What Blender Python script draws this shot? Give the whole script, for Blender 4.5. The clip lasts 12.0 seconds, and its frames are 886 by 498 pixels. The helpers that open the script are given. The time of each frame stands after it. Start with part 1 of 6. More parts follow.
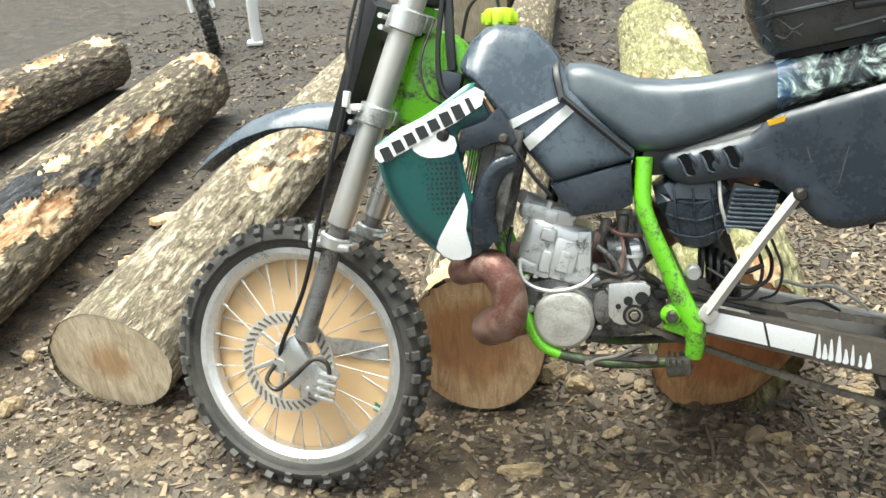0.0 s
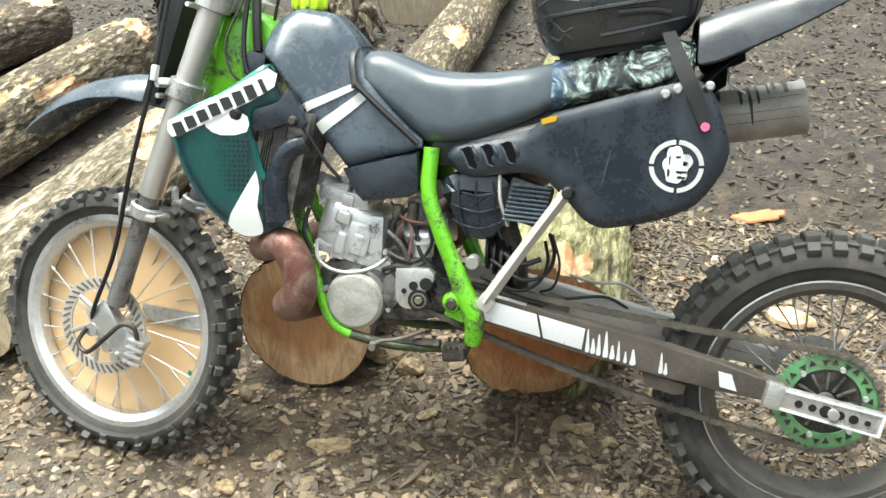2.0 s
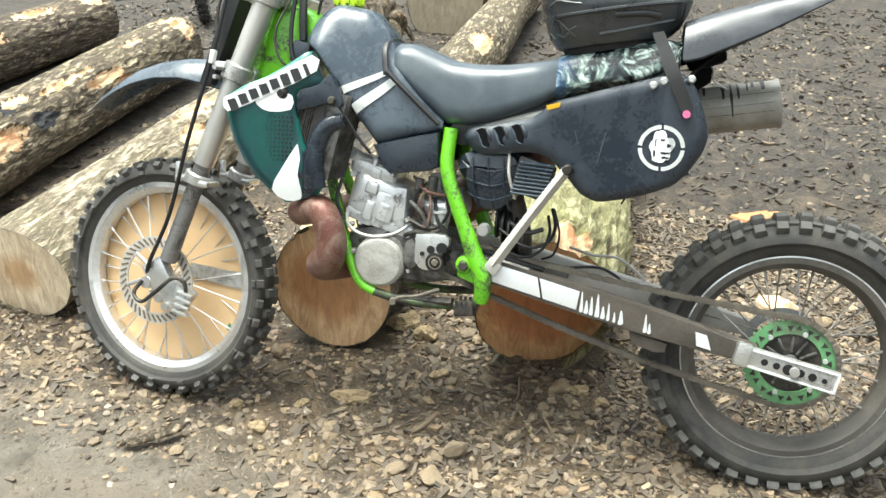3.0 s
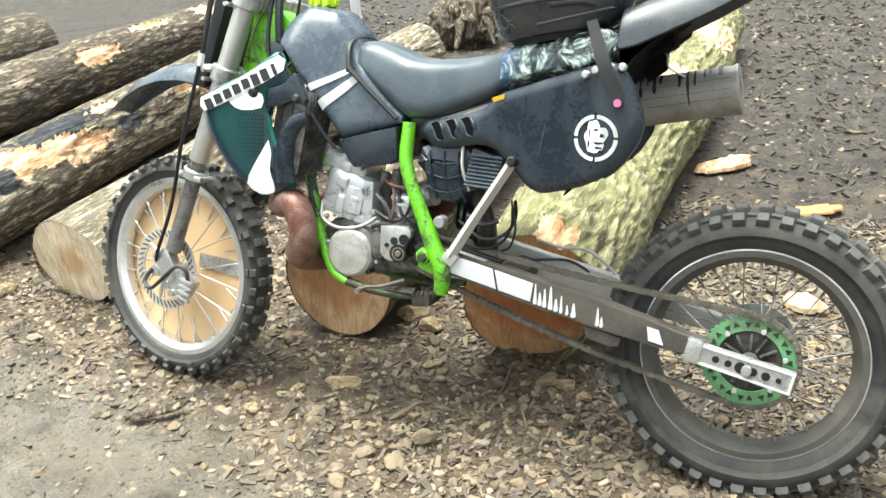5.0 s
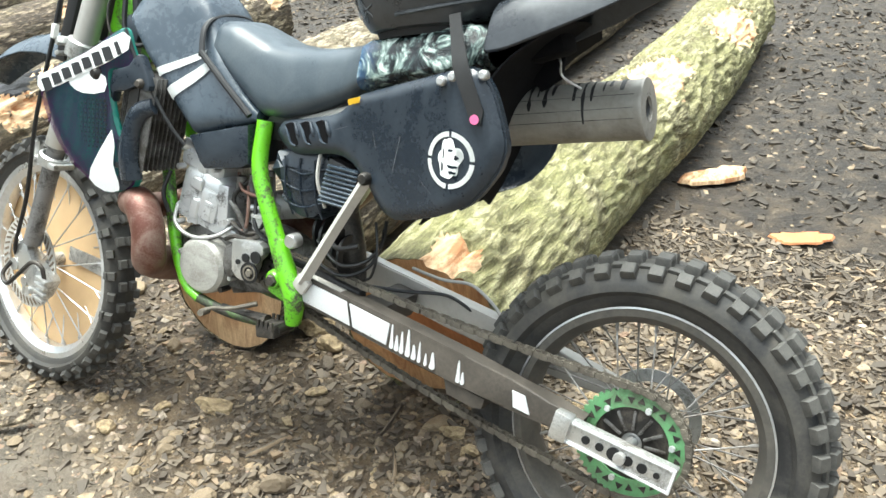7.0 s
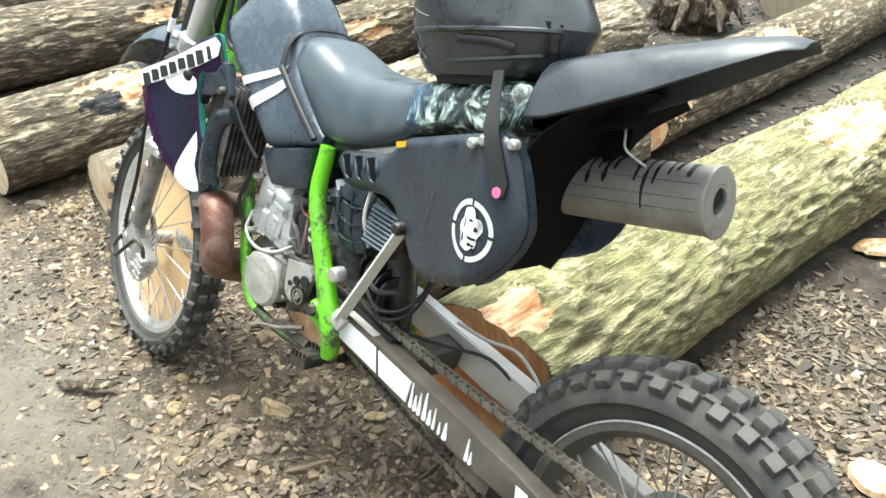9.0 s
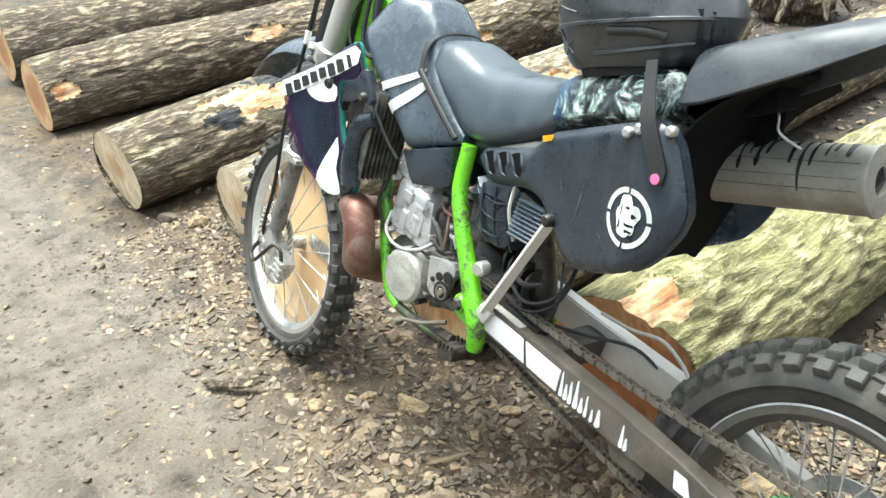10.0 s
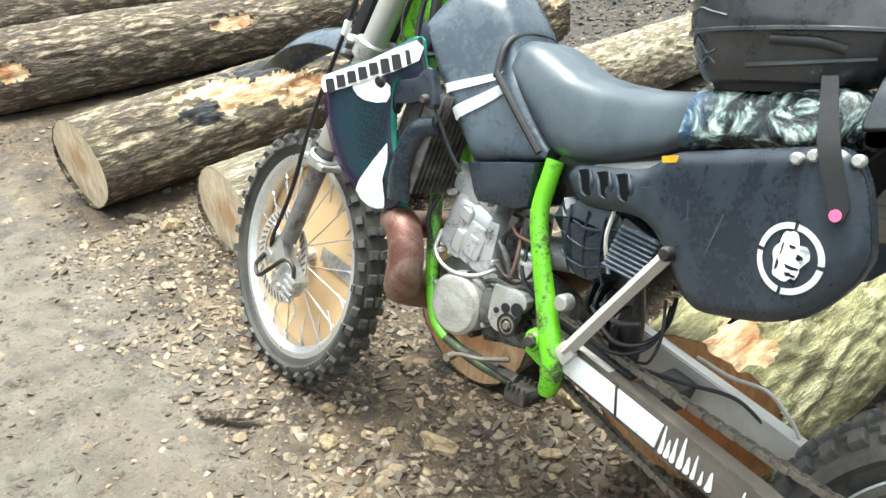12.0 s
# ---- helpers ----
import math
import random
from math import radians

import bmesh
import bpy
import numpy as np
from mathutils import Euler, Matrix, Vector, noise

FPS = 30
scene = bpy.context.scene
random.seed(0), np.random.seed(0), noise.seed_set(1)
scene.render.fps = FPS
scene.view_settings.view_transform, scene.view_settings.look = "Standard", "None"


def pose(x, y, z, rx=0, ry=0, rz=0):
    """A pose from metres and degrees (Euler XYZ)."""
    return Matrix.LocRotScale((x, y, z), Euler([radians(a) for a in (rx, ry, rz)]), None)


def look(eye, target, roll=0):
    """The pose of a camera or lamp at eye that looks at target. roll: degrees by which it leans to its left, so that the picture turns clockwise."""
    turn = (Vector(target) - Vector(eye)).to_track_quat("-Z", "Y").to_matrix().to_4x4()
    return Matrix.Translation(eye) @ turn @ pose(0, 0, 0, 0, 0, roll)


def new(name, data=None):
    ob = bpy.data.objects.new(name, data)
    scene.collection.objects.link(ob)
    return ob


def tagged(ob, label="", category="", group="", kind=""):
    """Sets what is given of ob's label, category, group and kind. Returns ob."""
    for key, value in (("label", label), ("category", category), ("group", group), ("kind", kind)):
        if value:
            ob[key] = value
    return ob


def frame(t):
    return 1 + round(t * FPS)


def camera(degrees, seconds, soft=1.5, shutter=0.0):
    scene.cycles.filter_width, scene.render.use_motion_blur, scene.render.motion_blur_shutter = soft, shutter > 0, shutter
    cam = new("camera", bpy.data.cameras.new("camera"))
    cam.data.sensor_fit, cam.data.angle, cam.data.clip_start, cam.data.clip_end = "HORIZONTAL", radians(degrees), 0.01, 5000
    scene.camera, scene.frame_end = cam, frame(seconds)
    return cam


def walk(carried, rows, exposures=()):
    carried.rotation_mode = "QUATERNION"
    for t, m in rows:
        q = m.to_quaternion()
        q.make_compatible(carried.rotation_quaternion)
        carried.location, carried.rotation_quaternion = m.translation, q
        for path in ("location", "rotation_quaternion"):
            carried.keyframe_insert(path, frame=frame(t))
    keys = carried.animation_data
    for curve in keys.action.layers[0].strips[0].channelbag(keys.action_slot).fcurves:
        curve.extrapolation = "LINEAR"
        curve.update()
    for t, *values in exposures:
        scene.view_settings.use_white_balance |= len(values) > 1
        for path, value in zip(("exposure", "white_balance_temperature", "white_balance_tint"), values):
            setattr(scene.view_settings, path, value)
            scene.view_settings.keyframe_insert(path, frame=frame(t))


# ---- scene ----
# camera: one lens, path relative to the first eye
cam = camera(54.0, 12.0)
METRES = 3.4
BASE = pose(-0.0493, -1.7403, 1.4453, -25.333, 4.625, 10.657)
ROWS = [
    (0.0, 0.0, 0.0, 0.0, 0.0, 0.0, 0.0),
    (0.5, -0.0156, 0.0139, 0.004, -7.12, -0.41, -0.14),
    (1.0, 0.0083, 0.0173, 0.0026, -7.85, -0.55, -0.35),
    (1.5, 0.0866, 0.0122, 0.0018, -6.32, -0.57, -2.83),
    (2.0, 0.1275, -0.017, 0.0034, -0.6, -1.11, -3.55),
    (2.5, 0.119, -0.07, -0.0239, 0.42, -0.7, -4.42),
    (3.0, 0.1338, -0.0964, -0.0274, 0.78, -0.34, -5.64),
    (5.0, 0.2802, -0.0942, -0.0165, 11.26, -1.6, -5.81),
    (5.5, 0.2621, -0.0712, -0.0125, 11.11, -3.12, -6.13),
    (6.0, 0.2715, -0.0394, 0.0005, 9.85, -3.35, -6.87),
    (6.5, 0.3571, -0.0037, 0.0119, 11.25, -3.41, -7.69),
    (8.5, 0.4063, 0.102, 0.0892, 28.18, -8.3, -16.46),
    (9.0, 0.4401, 0.1085, 0.0987, 30.55, -9.26, -17.32),
    (9.5, 0.4544, 0.1032, 0.0969, 36.36, -10.88, -16.17),
    (10.0, 0.4215, 0.0787, 0.083, 36.02, -10.23, -14.77),
    (10.5, 0.3882, 0.0451, 0.0607, 30.66, -8.21, -14.83),
    (11.0, 0.3724, 0.0349, 0.0571, 30.53, -8.35, -15.96),
    (11.5, 0.3506, 0.0422, 0.0533, 30.87, -8.05, -17.45),
    (12.0, 0.3113, 0.0913, 0.0586, 30.99, -8.47, -17.77),
]
walk(cam, [(t, BASE @ pose(METRES * x, METRES * y, METRES * z, 90 + pitch, roll, yaw)) for t, x, y, z, yaw, pitch, roll in ROWS],
     exposures=((0.0, 1.88, 6450, 0), (4.0, 2.06, 6400, 0), (7.5, 2.14, 6250, 0), (12.0, 2.18, 6250, 0)))

# world and light: bright overcast sky
world = bpy.data.worlds.new("overcast_sky")
scene.world = world
world.use_nodes = True
wn = world.node_tree.nodes
wl = world.node_tree.links
sky = wn.new("ShaderNodeTexSky")
sky.sky_type = "NISHITA"
sky.sun_disc = False
sky.sun_elevation, sky.sun_rotation = radians(78), radians(-84)
sky.dust_density = 3.0
pale = wn.new("ShaderNodeHueSaturation")
pale.inputs["Saturation"].default_value = 0.22
wl.new(sky.outputs[0], pale.inputs["Color"])
wl.new(pale.outputs[0], wn["Background"].inputs[0])
wn["Background"].inputs[1].default_value = 0.125
sun = new("sun", bpy.data.lights.new("sun", "SUN"))
sun.data.energy, sun.data.angle, sun.data.color = 2.5, radians(40), (1.0, 0.97, 0.92)
sun.matrix_world = look((-1.0, 0.1, 5.0), (0, 0, 0))


# ---- node material helpers ----
def ramp(nt, fac, stops):
    n = nt.nodes.new("ShaderNodeValToRGB")
    el = n.color_ramp.elements
    while len(el) < len(stops):
        el.new(0.5)
    for e, (p, c) in zip(el, stops):
        e.position = p
        e.color = (*c, 1) if len(c) == 3 else c
    nt.links.new(fac, n.inputs[0])
    return n.outputs[0]


def noise_tex(nt, vec, scale, detail=6, rough=0.6, dist=0.0):
    n = nt.nodes.new("ShaderNodeTexNoise")
    n.inputs["Scale"].default_value = scale
    n.inputs["Detail"].default_value = detail
    n.inputs["Roughness"].default_value = rough
    n.inputs["Distortion"].default_value = dist
    nt.links.new(vec, n.inputs["Vector"])
    return n.outputs["Fac"]


def voronoi(nt, vec, scale, feature="F1"):
    n = nt.nodes.new("ShaderNodeTexVoronoi")
    n.feature = feature
    n.inputs["Scale"].default_value = scale
    nt.links.new(vec, n.inputs["Vector"])
    return n.outputs["Distance"]


def mixc(nt, fac, a, b, mode="MIX"):
    n = nt.nodes.new("ShaderNodeMix")
    n.data_type = "RGBA"
    n.blend_type = mode
    for key, v in ((0, fac), (6, a), (7, b)):
        if isinstance(v, (int, float)):
            n.inputs[key].default_value = v
        elif isinstance(v, tuple):
            n.inputs[key].default_value = (*v, 1)
        else:
            nt.links.new(v, n.inputs[key])
    return n.outputs[2]


def maths(nt, op, a, b=None):
    n = nt.nodes.new("ShaderNodeMath")
    n.operation = op
    for i, v in enumerate((a, b)):
        if v is None:
            continue
        if isinstance(v, (int, float)):
            n.inputs[i].default_value = v
        else:
            nt.links.new(v, n.inputs[i])
    return n.outputs[0]


def coords(nt, scale=(1, 1, 1), kind="Object"):
    tc = nt.nodes.new("ShaderNodeTexCoord")
    mp = nt.nodes.new("ShaderNodeMapping")
    mp.inputs["Scale"].default_value = scale
    nt.links.new(tc.outputs[kind], mp.inputs[0])
    return mp.outputs[0]


def material(name):
    m = bpy.data.materials.new(name)
    m.use_nodes = True
    return m, m.node_tree, m.node_tree.nodes["Principled BSDF"]


def bump(nt, bsdf, height, strength, distance):
    b = nt.nodes.new("ShaderNodeBump")
    b.inputs["Strength"].default_value = strength
    b.inputs["Distance"].default_value = distance
    nt.links.new(height, b.inputs["Height"])
    nt.links.new(b.outputs[0], bsdf.inputs["Normal"])


def worn(name, base, dirt, amount, rough, metal=0.0, scale=25.0, grain=0.02, spread=0.12, coat=0.0, spec=0.5):
    """Painted, moulded or metal surface with grime patches, fine scuffs and uneven gloss."""
    m, nt, b = material(name)
    v = coords(nt)
    big = noise_tex(nt, v, scale * 0.35, 5, 0.65, 0.6)
    fine = noise_tex(nt, v, scale * 6, 6, 0.7)
    both = maths(nt, "ADD", maths(nt, "MULTIPLY", big, 0.7), maths(nt, "MULTIPLY", fine, 0.3))
    edge = 0.72 - amount * 0.45
    f = ramp(nt, both, [(max(0.0, edge - spread), (0, 0, 0)), (min(1.0, edge + spread), (1, 1, 1))])
    tint = mixc(nt, fine, tuple(c * 0.85 for c in base), tuple(min(1, c * 1.15) for c in base))
    nt.links.new(mixc(nt, f, tint, dirt), b.inputs["Base Color"])
    r = maths(nt, "ADD", maths(nt, "MULTIPLY", both, 0.35), rough - 0.15)
    r = maths(nt, "ADD", r, maths(nt, "MULTIPLY", f, 0.3))
    nt.links.new(r, b.inputs["Roughness"])
    if metal:
        nt.links.new(maths(nt, "SUBTRACT", metal, maths(nt, "MULTIPLY", f, metal * 0.8)), b.inputs["Metallic"])
    b.inputs["Coat Weight"].default_value = coat
    b.inputs["Specular IOR Level"].default_value = spec
    bump(nt, b, both, 0.35, grain * 0.1)
    return m


# ---- materials ----
def ground_material():
    m, nt, b = material("muddy_ground")
    v = coords(nt)
    sep = nt.nodes.new("ShaderNodeSeparateXYZ")
    nt.links.new(v, sep.inputs[0])
    big = noise_tex(nt, v, 1.3, 8, 0.68, 0.4)
    mid = noise_tex(nt, v, 9, 7, 0.65)
    fine = noise_tex(nt, v, 70, 8, 0.75)
    peb = voronoi(nt, v, 55)
    brown = ramp(nt, mid, [(0.34, (0.016, 0.011, 0.007)), (0.5, (0.1, 0.068, 0.036)), (0.7, (0.27, 0.19, 0.105))])
    brown = mixc(nt, maths(nt, "MULTIPLY", fine, 0.8), brown, (0.045, 0.031, 0.02), "MIX")
    grey = ramp(nt, mid, [(0.3, (0.03, 0.024, 0.018)), (0.44, (0.105, 0.09, 0.07)), (0.7, (0.2, 0.178, 0.147))])
    smear = ramp(nt, noise_tex(nt, v, 4.5, 8, 0.72, 0.6), [(0.42, (0, 0, 0)), (0.62, (0.55, 0.55, 0.55))])
    grey = mixc(nt, smear, grey, (0.15, 0.118, 0.086))
    pits = ramp(nt, noise_tex(nt, v, 26, 5, 0.6, 0.4), [(0.6, (0, 0, 0)), (0.68, (0.8, 0.8, 0.8))])
    grey = mixc(nt, pits, grey, (0.035, 0.028, 0.021))
    # driven, wet and trodden track in front of the logs
    slope = maths(nt, "MULTIPLY", maths(nt, "MAXIMUM", maths(nt, "ADD", sep.outputs[0], 0.95), 0.0), 0.36)
    track = maths(nt, "SUBTRACT", maths(nt, "SUBTRACT", 0.26, slope), sep.outputs[1])
    track = maths(nt, "ADD", track, maths(nt, "MULTIPLY", big, 0.3))
    tf = ramp(nt, track, [(0.4, (0, 0, 0)), (0.72, (0.95, 0.95, 0.95))])
    dark = ramp(nt, maths(nt, "ADD", maths(nt, "MULTIPLY", sep.outputs[1], 0.2), maths(nt, "MULTIPLY", big, 0.5)), [(0.3, (0, 0, 0)), (0.7, (1, 1, 1))])
    wet = ramp(nt, mid, [(0.38, (0.007, 0.005, 0.004)), (0.52, (0.028, 0.021, 0.015)), (0.66, (0.092, 0.071, 0.05))])
    c = mixc(nt, dark, brown, mixc(nt, maths(nt, "MULTIPLY", fine, 0.5), wet, (0.05, 0.038, 0.026)))
    soaked = ramp(nt, noise_tex(nt, v, 3.4, 7, 0.7, 0.5), [(0.53, (0, 0, 0)), (0.62, (0.8, 0.8, 0.8))])
    c = mixc(nt, soaked, c, (0.016, 0.012, 0.009))
    c = mixc(nt, tf, c, grey)
    crumbs = ramp(nt, peb, [(0.12, (0.7, 0.7, 0.7)), (0.3, (0, 0, 0))])
    sparse = ramp(nt, noise_tex(nt, v, 30, 3), [(0.52, (0, 0, 0)), (0.6, (1, 1, 1))])
    c = mixc(nt, maths(nt, "MULTIPLY", maths(nt, "MULTIPLY", crumbs, sparse), 0.6), c, (0.36, 0.30, 0.22))
    nt.links.new(c, b.inputs["Base Color"])
    nt.links.new(ramp(nt, mid, [(0.35, (0.45, 0.45, 0.45)), (0.65, (0.85, 0.85, 0.85))]), b.inputs["Roughness"])
    lumps = noise_tex(nt, v, 38, 4, 0.6, 0.3)
    h = maths(nt, "ADD", maths(nt, "ADD", maths(nt, "MULTIPLY", lumps, 0.7), maths(nt, "MULTIPLY", mid, 0.6)), maths(nt, "ADD", maths(nt, "MULTIPLY", fine, 0.5), maths(nt, "MULTIPLY", crumbs, 0.25)))
    bump(nt, b, h, 1.0, 0.026)
    return m


def bark_material(name, dark, light, moss, moss_amount, peel):
    """Furrowed bark along the log (local z): interlaced ridges, moss and torn orange patches."""
    m, nt, b = material(name)
    v = coords(nt, (1, 1, 0.24))
    w = coords(nt)
    n1 = noise_tex(nt, v, 26, 6, 0.62, 0.25)
    n2 = noise_tex(nt, v, 62, 5, 0.7, 0.2)
    ridge = maths(nt, "MULTIPLY", maths(nt, "ABSOLUTE", maths(nt, "SUBTRACT", n1, 0.5)), 4.5)
    ridge2 = maths(nt, "MULTIPLY", maths(nt, "ABSOLUTE", maths(nt, "SUBTRACT", n2, 0.5)), 3.5)
    h = maths(nt, "ADD", maths(nt, "MULTIPLY", maths(nt, "MINIMUM", ridge, 1.0), 0.65), maths(nt, "MULTIPLY", maths(nt, "MINIMUM", ridge2, 1.0), 0.35))
    fine = noise_tex(nt, w, 150, 6, 0.8)
    patchy = noise_tex(nt, w, 7, 5, 0.65)
    c = ramp(nt, h, [(0.05, tuple(x * 0.22 for x in dark)), (0.22, dark), (0.5, light), (0.85, tuple(min(1, x * 1.3) for x in light))])
    c = mixc(nt, ramp(nt, patchy, [(0.35, (0.6, 0.6, 0.6)), (0.6, (0, 0, 0))]), c, dark)
    c = mixc(nt, maths(nt, "MULTIPLY", ramp(nt, noise_tex(nt, w, 5, 5, 0.7), [(0.5 - 0.2 * moss_amount, (0, 0, 0)), (0.72, (1, 1, 1))]), moss_amount), c, moss)
    pn = noise_tex(nt, coords(nt, (1, 1, 0.45)), 5.5, 9, 0.74, 0.5)
    p = ramp(nt, pn, [(0.73 - peel * 0.13, (0, 0, 0)), (0.76 - peel * 0.13, (1, 1, 1))])
    torn = ramp(nt, noise_tex(nt, v, 20, 6, 0.75), [(0.3, (0.12, 0.045, 0.02)), (0.42, (0.42, 0.18, 0.07)), (0.56, (0.68, 0.42, 0.22)), (0.7, (0.85, 0.68, 0.48))])
    c = mixc(nt, p, c, torn)
    c = mixc(nt, ramp(nt, fine, [(0.4, (0, 0, 0)), (0.7, (0.75, 0.75, 0.75))]), c, tuple(x * 0.35 for x in dark))
    nt.links.new(c, b.inputs["Base Color"])
    b.inputs["Roughness"].default_value = 0.8
    hh = maths(nt, "ADD", h, maths(nt, "MULTIPLY", fine, 0.2))
    hh = maths(nt, "SUBTRACT", hh, maths(nt, "MULTIPLY", p, 0.4))
    bump(nt, b, hh, 1.0, 0.022)
    return m


def torn_material():
    """Freshly peeled wood: pale fibres along the log (local z), orange inner bark left in strips."""
    m, nt, b = material("peeled_inner_bark")
    v = coords(nt, (1, 1, 0.12))
    w = coords(nt)
    fibre = noise_tex(nt, v, 70, 6, 0.7, 0.3)
    left = noise_tex(nt, coords(nt, (1, 1, 0.5)), 12, 7, 0.7, 0.6)
    c = ramp(nt, fibre, [(0.3, (0.36, 0.2, 0.095)), (0.48, (0.6, 0.4, 0.23)), (0.7, (0.76, 0.58, 0.38))])
    c = mixc(nt, ramp(nt, left, [(0.5, (0, 0, 0)), (0.6, (0.9, 0.9, 0.9))]), c, mixc(nt, fibre, (0.2, 0.07, 0.025), (0.56, 0.24, 0.09)))
    c = mixc(nt, ramp(nt, noise_tex(nt, w, 45, 6, 0.75), [(0.55, (0, 0, 0)), (0.7, (0.6, 0.6, 0.6))]), c, (0.16, 0.085, 0.045))
    nt.links.new(c, b.inputs["Base Color"])
    b.inputs["Roughness"].default_value = 0.75
    bump(nt, b, maths(nt, "ADD", fibre, left), 0.9, 0.012)
    return m


def cutwood_material(name, pale, heart, heart_size=0.5):
    """Sawn log end: growth rings round the local z axis, darker heart, saw marks."""
    m, nt, b = material(name)
    v = coords(nt)
    sep = nt.nodes.new("ShaderNodeSeparateXYZ")
    nt.links.new(v, sep.inputs[0])
    flat = nt.nodes.new("ShaderNodeCombineXYZ")
    nt.links.new(sep.outputs[0], flat.inputs[0])
    nt.links.new(sep.outputs[1], flat.inputs[1])
    ln = nt.nodes.new("ShaderNodeVectorMath")
    ln.operation = "LENGTH"
    nt.links.new(flat.outputs[0], ln.inputs[0])
    wob = noise_tex(nt, v, 5, 5, 0.6, 0.5)
    rad = maths(nt, "ADD", ln.outputs["Value"], maths(nt, "MULTIPLY", wob, 0.11))
    ring = maths(nt, "SINE", maths(nt, "MULTIPLY", rad, 620.0))
    c = ramp(nt, maths(nt, "MULTIPLY", rad, 4.0), [(0.05, tuple(x * 0.75 for x in heart)), (heart_size, heart), (heart_size + 0.18, pale), (1.0, tuple(x * 0.9 for x in pale))])
    c = mixc(nt, maths(nt, "MULTIPLY", ramp(nt, ring, [(0.2, (0, 0, 0)), (1.0, (1, 1, 1))]), 0.07), c, tuple(x * 0.55 for x in heart))
    saw = noise_tex(nt, coords(nt, (34, 7, 1)), 1.0, 8, 0.75, 1.2)
    c = mixc(nt, ramp(nt, saw, [(0.38, (0, 0, 0)), (0.66, (0.85, 0.85, 0.85))]), c, tuple(x * 0.55 for x in heart))
    stain = ramp(nt, noise_tex(nt, v, 14, 5, 0.7), [(0.58, (0, 0, 0)), (0.75, (1, 1, 1))])
    c = mixc(nt, maths(nt, "MULTIPLY", stain, 0.45), c, tuple(x * 0.45 for x in heart))
    nt.links.new(c, b.inputs["Base Color"])
    b.inputs["Roughness"].default_value = 0.75
    bump(nt, b, maths(nt, "ADD", saw, maths(nt, "MULTIPLY", ring, 0.08)), 0.35, 0.004)
    return m


def tan_stone_material():
    """Sandy yellow field stone with mud in its hollows."""
    m, nt, b = material("sandy_tan_stone")
    v = coords(nt)
    n = noise_tex(nt, v, 2.2, 6, 0.65)
    c = ramp(nt, n, [(0.32, (0.11, 0.08, 0.05)), (0.48, (0.28, 0.205, 0.115)), (0.7, (0.38, 0.295, 0.175))])
    nt.links.new(c, b.inputs["Base Color"])
    b.inputs["Roughness"].default_value = 0.7
    bump(nt, b, n, 0.5, 0.1)
    return m


def stone_material(name="field_stone", single=False):
    m, nt, b = material(name)
    info = nt.nodes.new("ShaderNodeObjectInfo" if single else "ShaderNodeNewGeometry")
    v = coords(nt)
    base = ramp(nt, info.outputs["Random" if single else "Random Per Island"], [(0.0, (0.04, 0.031, 0.022)), (0.35, (0.14, 0.104, 0.063)), (0.65, (0.21, 0.16, 0.103)), (0.86, (0.29, 0.215, 0.125)), (0.92, (0.2, 0.12, 0.075)), (1.0, (0.38, 0.33, 0.26))])
    n = noise_tex(nt, v, 45, 6, 0.7)
    c = mixc(nt, ramp(nt, n, [(0.35, (0.85, 0.85, 0.85)), (0.58, (0, 0, 0))]), base, (0.1, 0.073, 0.05))
    nt.links.new(c, b.inputs["Base Color"])
    b.inputs["Roughness"].default_value = 0.6
    bump(nt, b, n, 0.5, 0.006)
    return m


def chip_material(name="wood_chips", k=1.55):
    m, nt, b = material(name)
    info = nt.nodes.new("ShaderNodeNewGeometry")
    v = coords(nt)
    base = ramp(nt, info.outputs["Random Per Island"], [(p, tuple(k * x for x in c)) for p, c in ((0.0, (0.014, 0.011, 0.008)), (0.6, (0.058, 0.046, 0.033)), (0.9, (0.125, 0.097, 0.065)), (0.975, (0.19, 0.125, 0.07)), (1.0, (0.3, 0.23, 0.15)))])
    c = mixc(nt, maths(nt, "MULTIPLY", noise_tex(nt, v, 60, 5, 0.7), 0.8), base, (0.06 * k, 0.045 * k, 0.031 * k))
    nt.links.new(c, b.inputs["Base Color"])
    b.inputs["Roughness"].default_value = 0.75
    return m


MUD = (0.12, 0.095, 0.07)
M_GROUND = ground_material()
M_STONE = stone_material()
M_STONE_ONE = stone_material("loose_stone", True)
M_STONE_TAN = tan_stone_material()
M_CHIP = chip_material()
M_CHIP_WET = chip_material("soaked_wood_chips", 0.75)
M_BARK_GREY = bark_material("furrowed_grey_bark", (0.28, 0.225, 0.15), (0.8, 0.71, 0.55), (0.46, 0.42, 0.22), 0.2, 0.3)
M_BARK_BROWN = bark_material("torn_brown_bark", (0.13, 0.097, 0.062), (0.72, 0.6, 0.42), (0.42, 0.36, 0.17), 0.25, 0.7)
M_BARK_RED = bark_material("wet_dark_bark", (0.11, 0.08, 0.054), (0.62, 0.5, 0.35), (0.36, 0.31, 0.15), 0.25, 0.75)
M_BARK_MOSS = bark_material("mossy_pale_bark", (0.25, 0.22, 0.11), (0.68, 0.63, 0.39), (0.5, 0.5, 0.19), 0.6, 0.1)
M_CUT_PALE = cutwood_material("pale_sawn_wood", (0.86, 0.74, 0.54), (0.62, 0.41, 0.23), 0.38)
M_CUT_TAN = cutwood_material("tan_sawn_wood", (0.72, 0.5, 0.29), (0.5, 0.26, 0.12), 0.62)
M_CUT_RED = cutwood_material("orange_sawn_wood", (0.68, 0.4, 0.19), (0.52, 0.21, 0.085), 0.72)
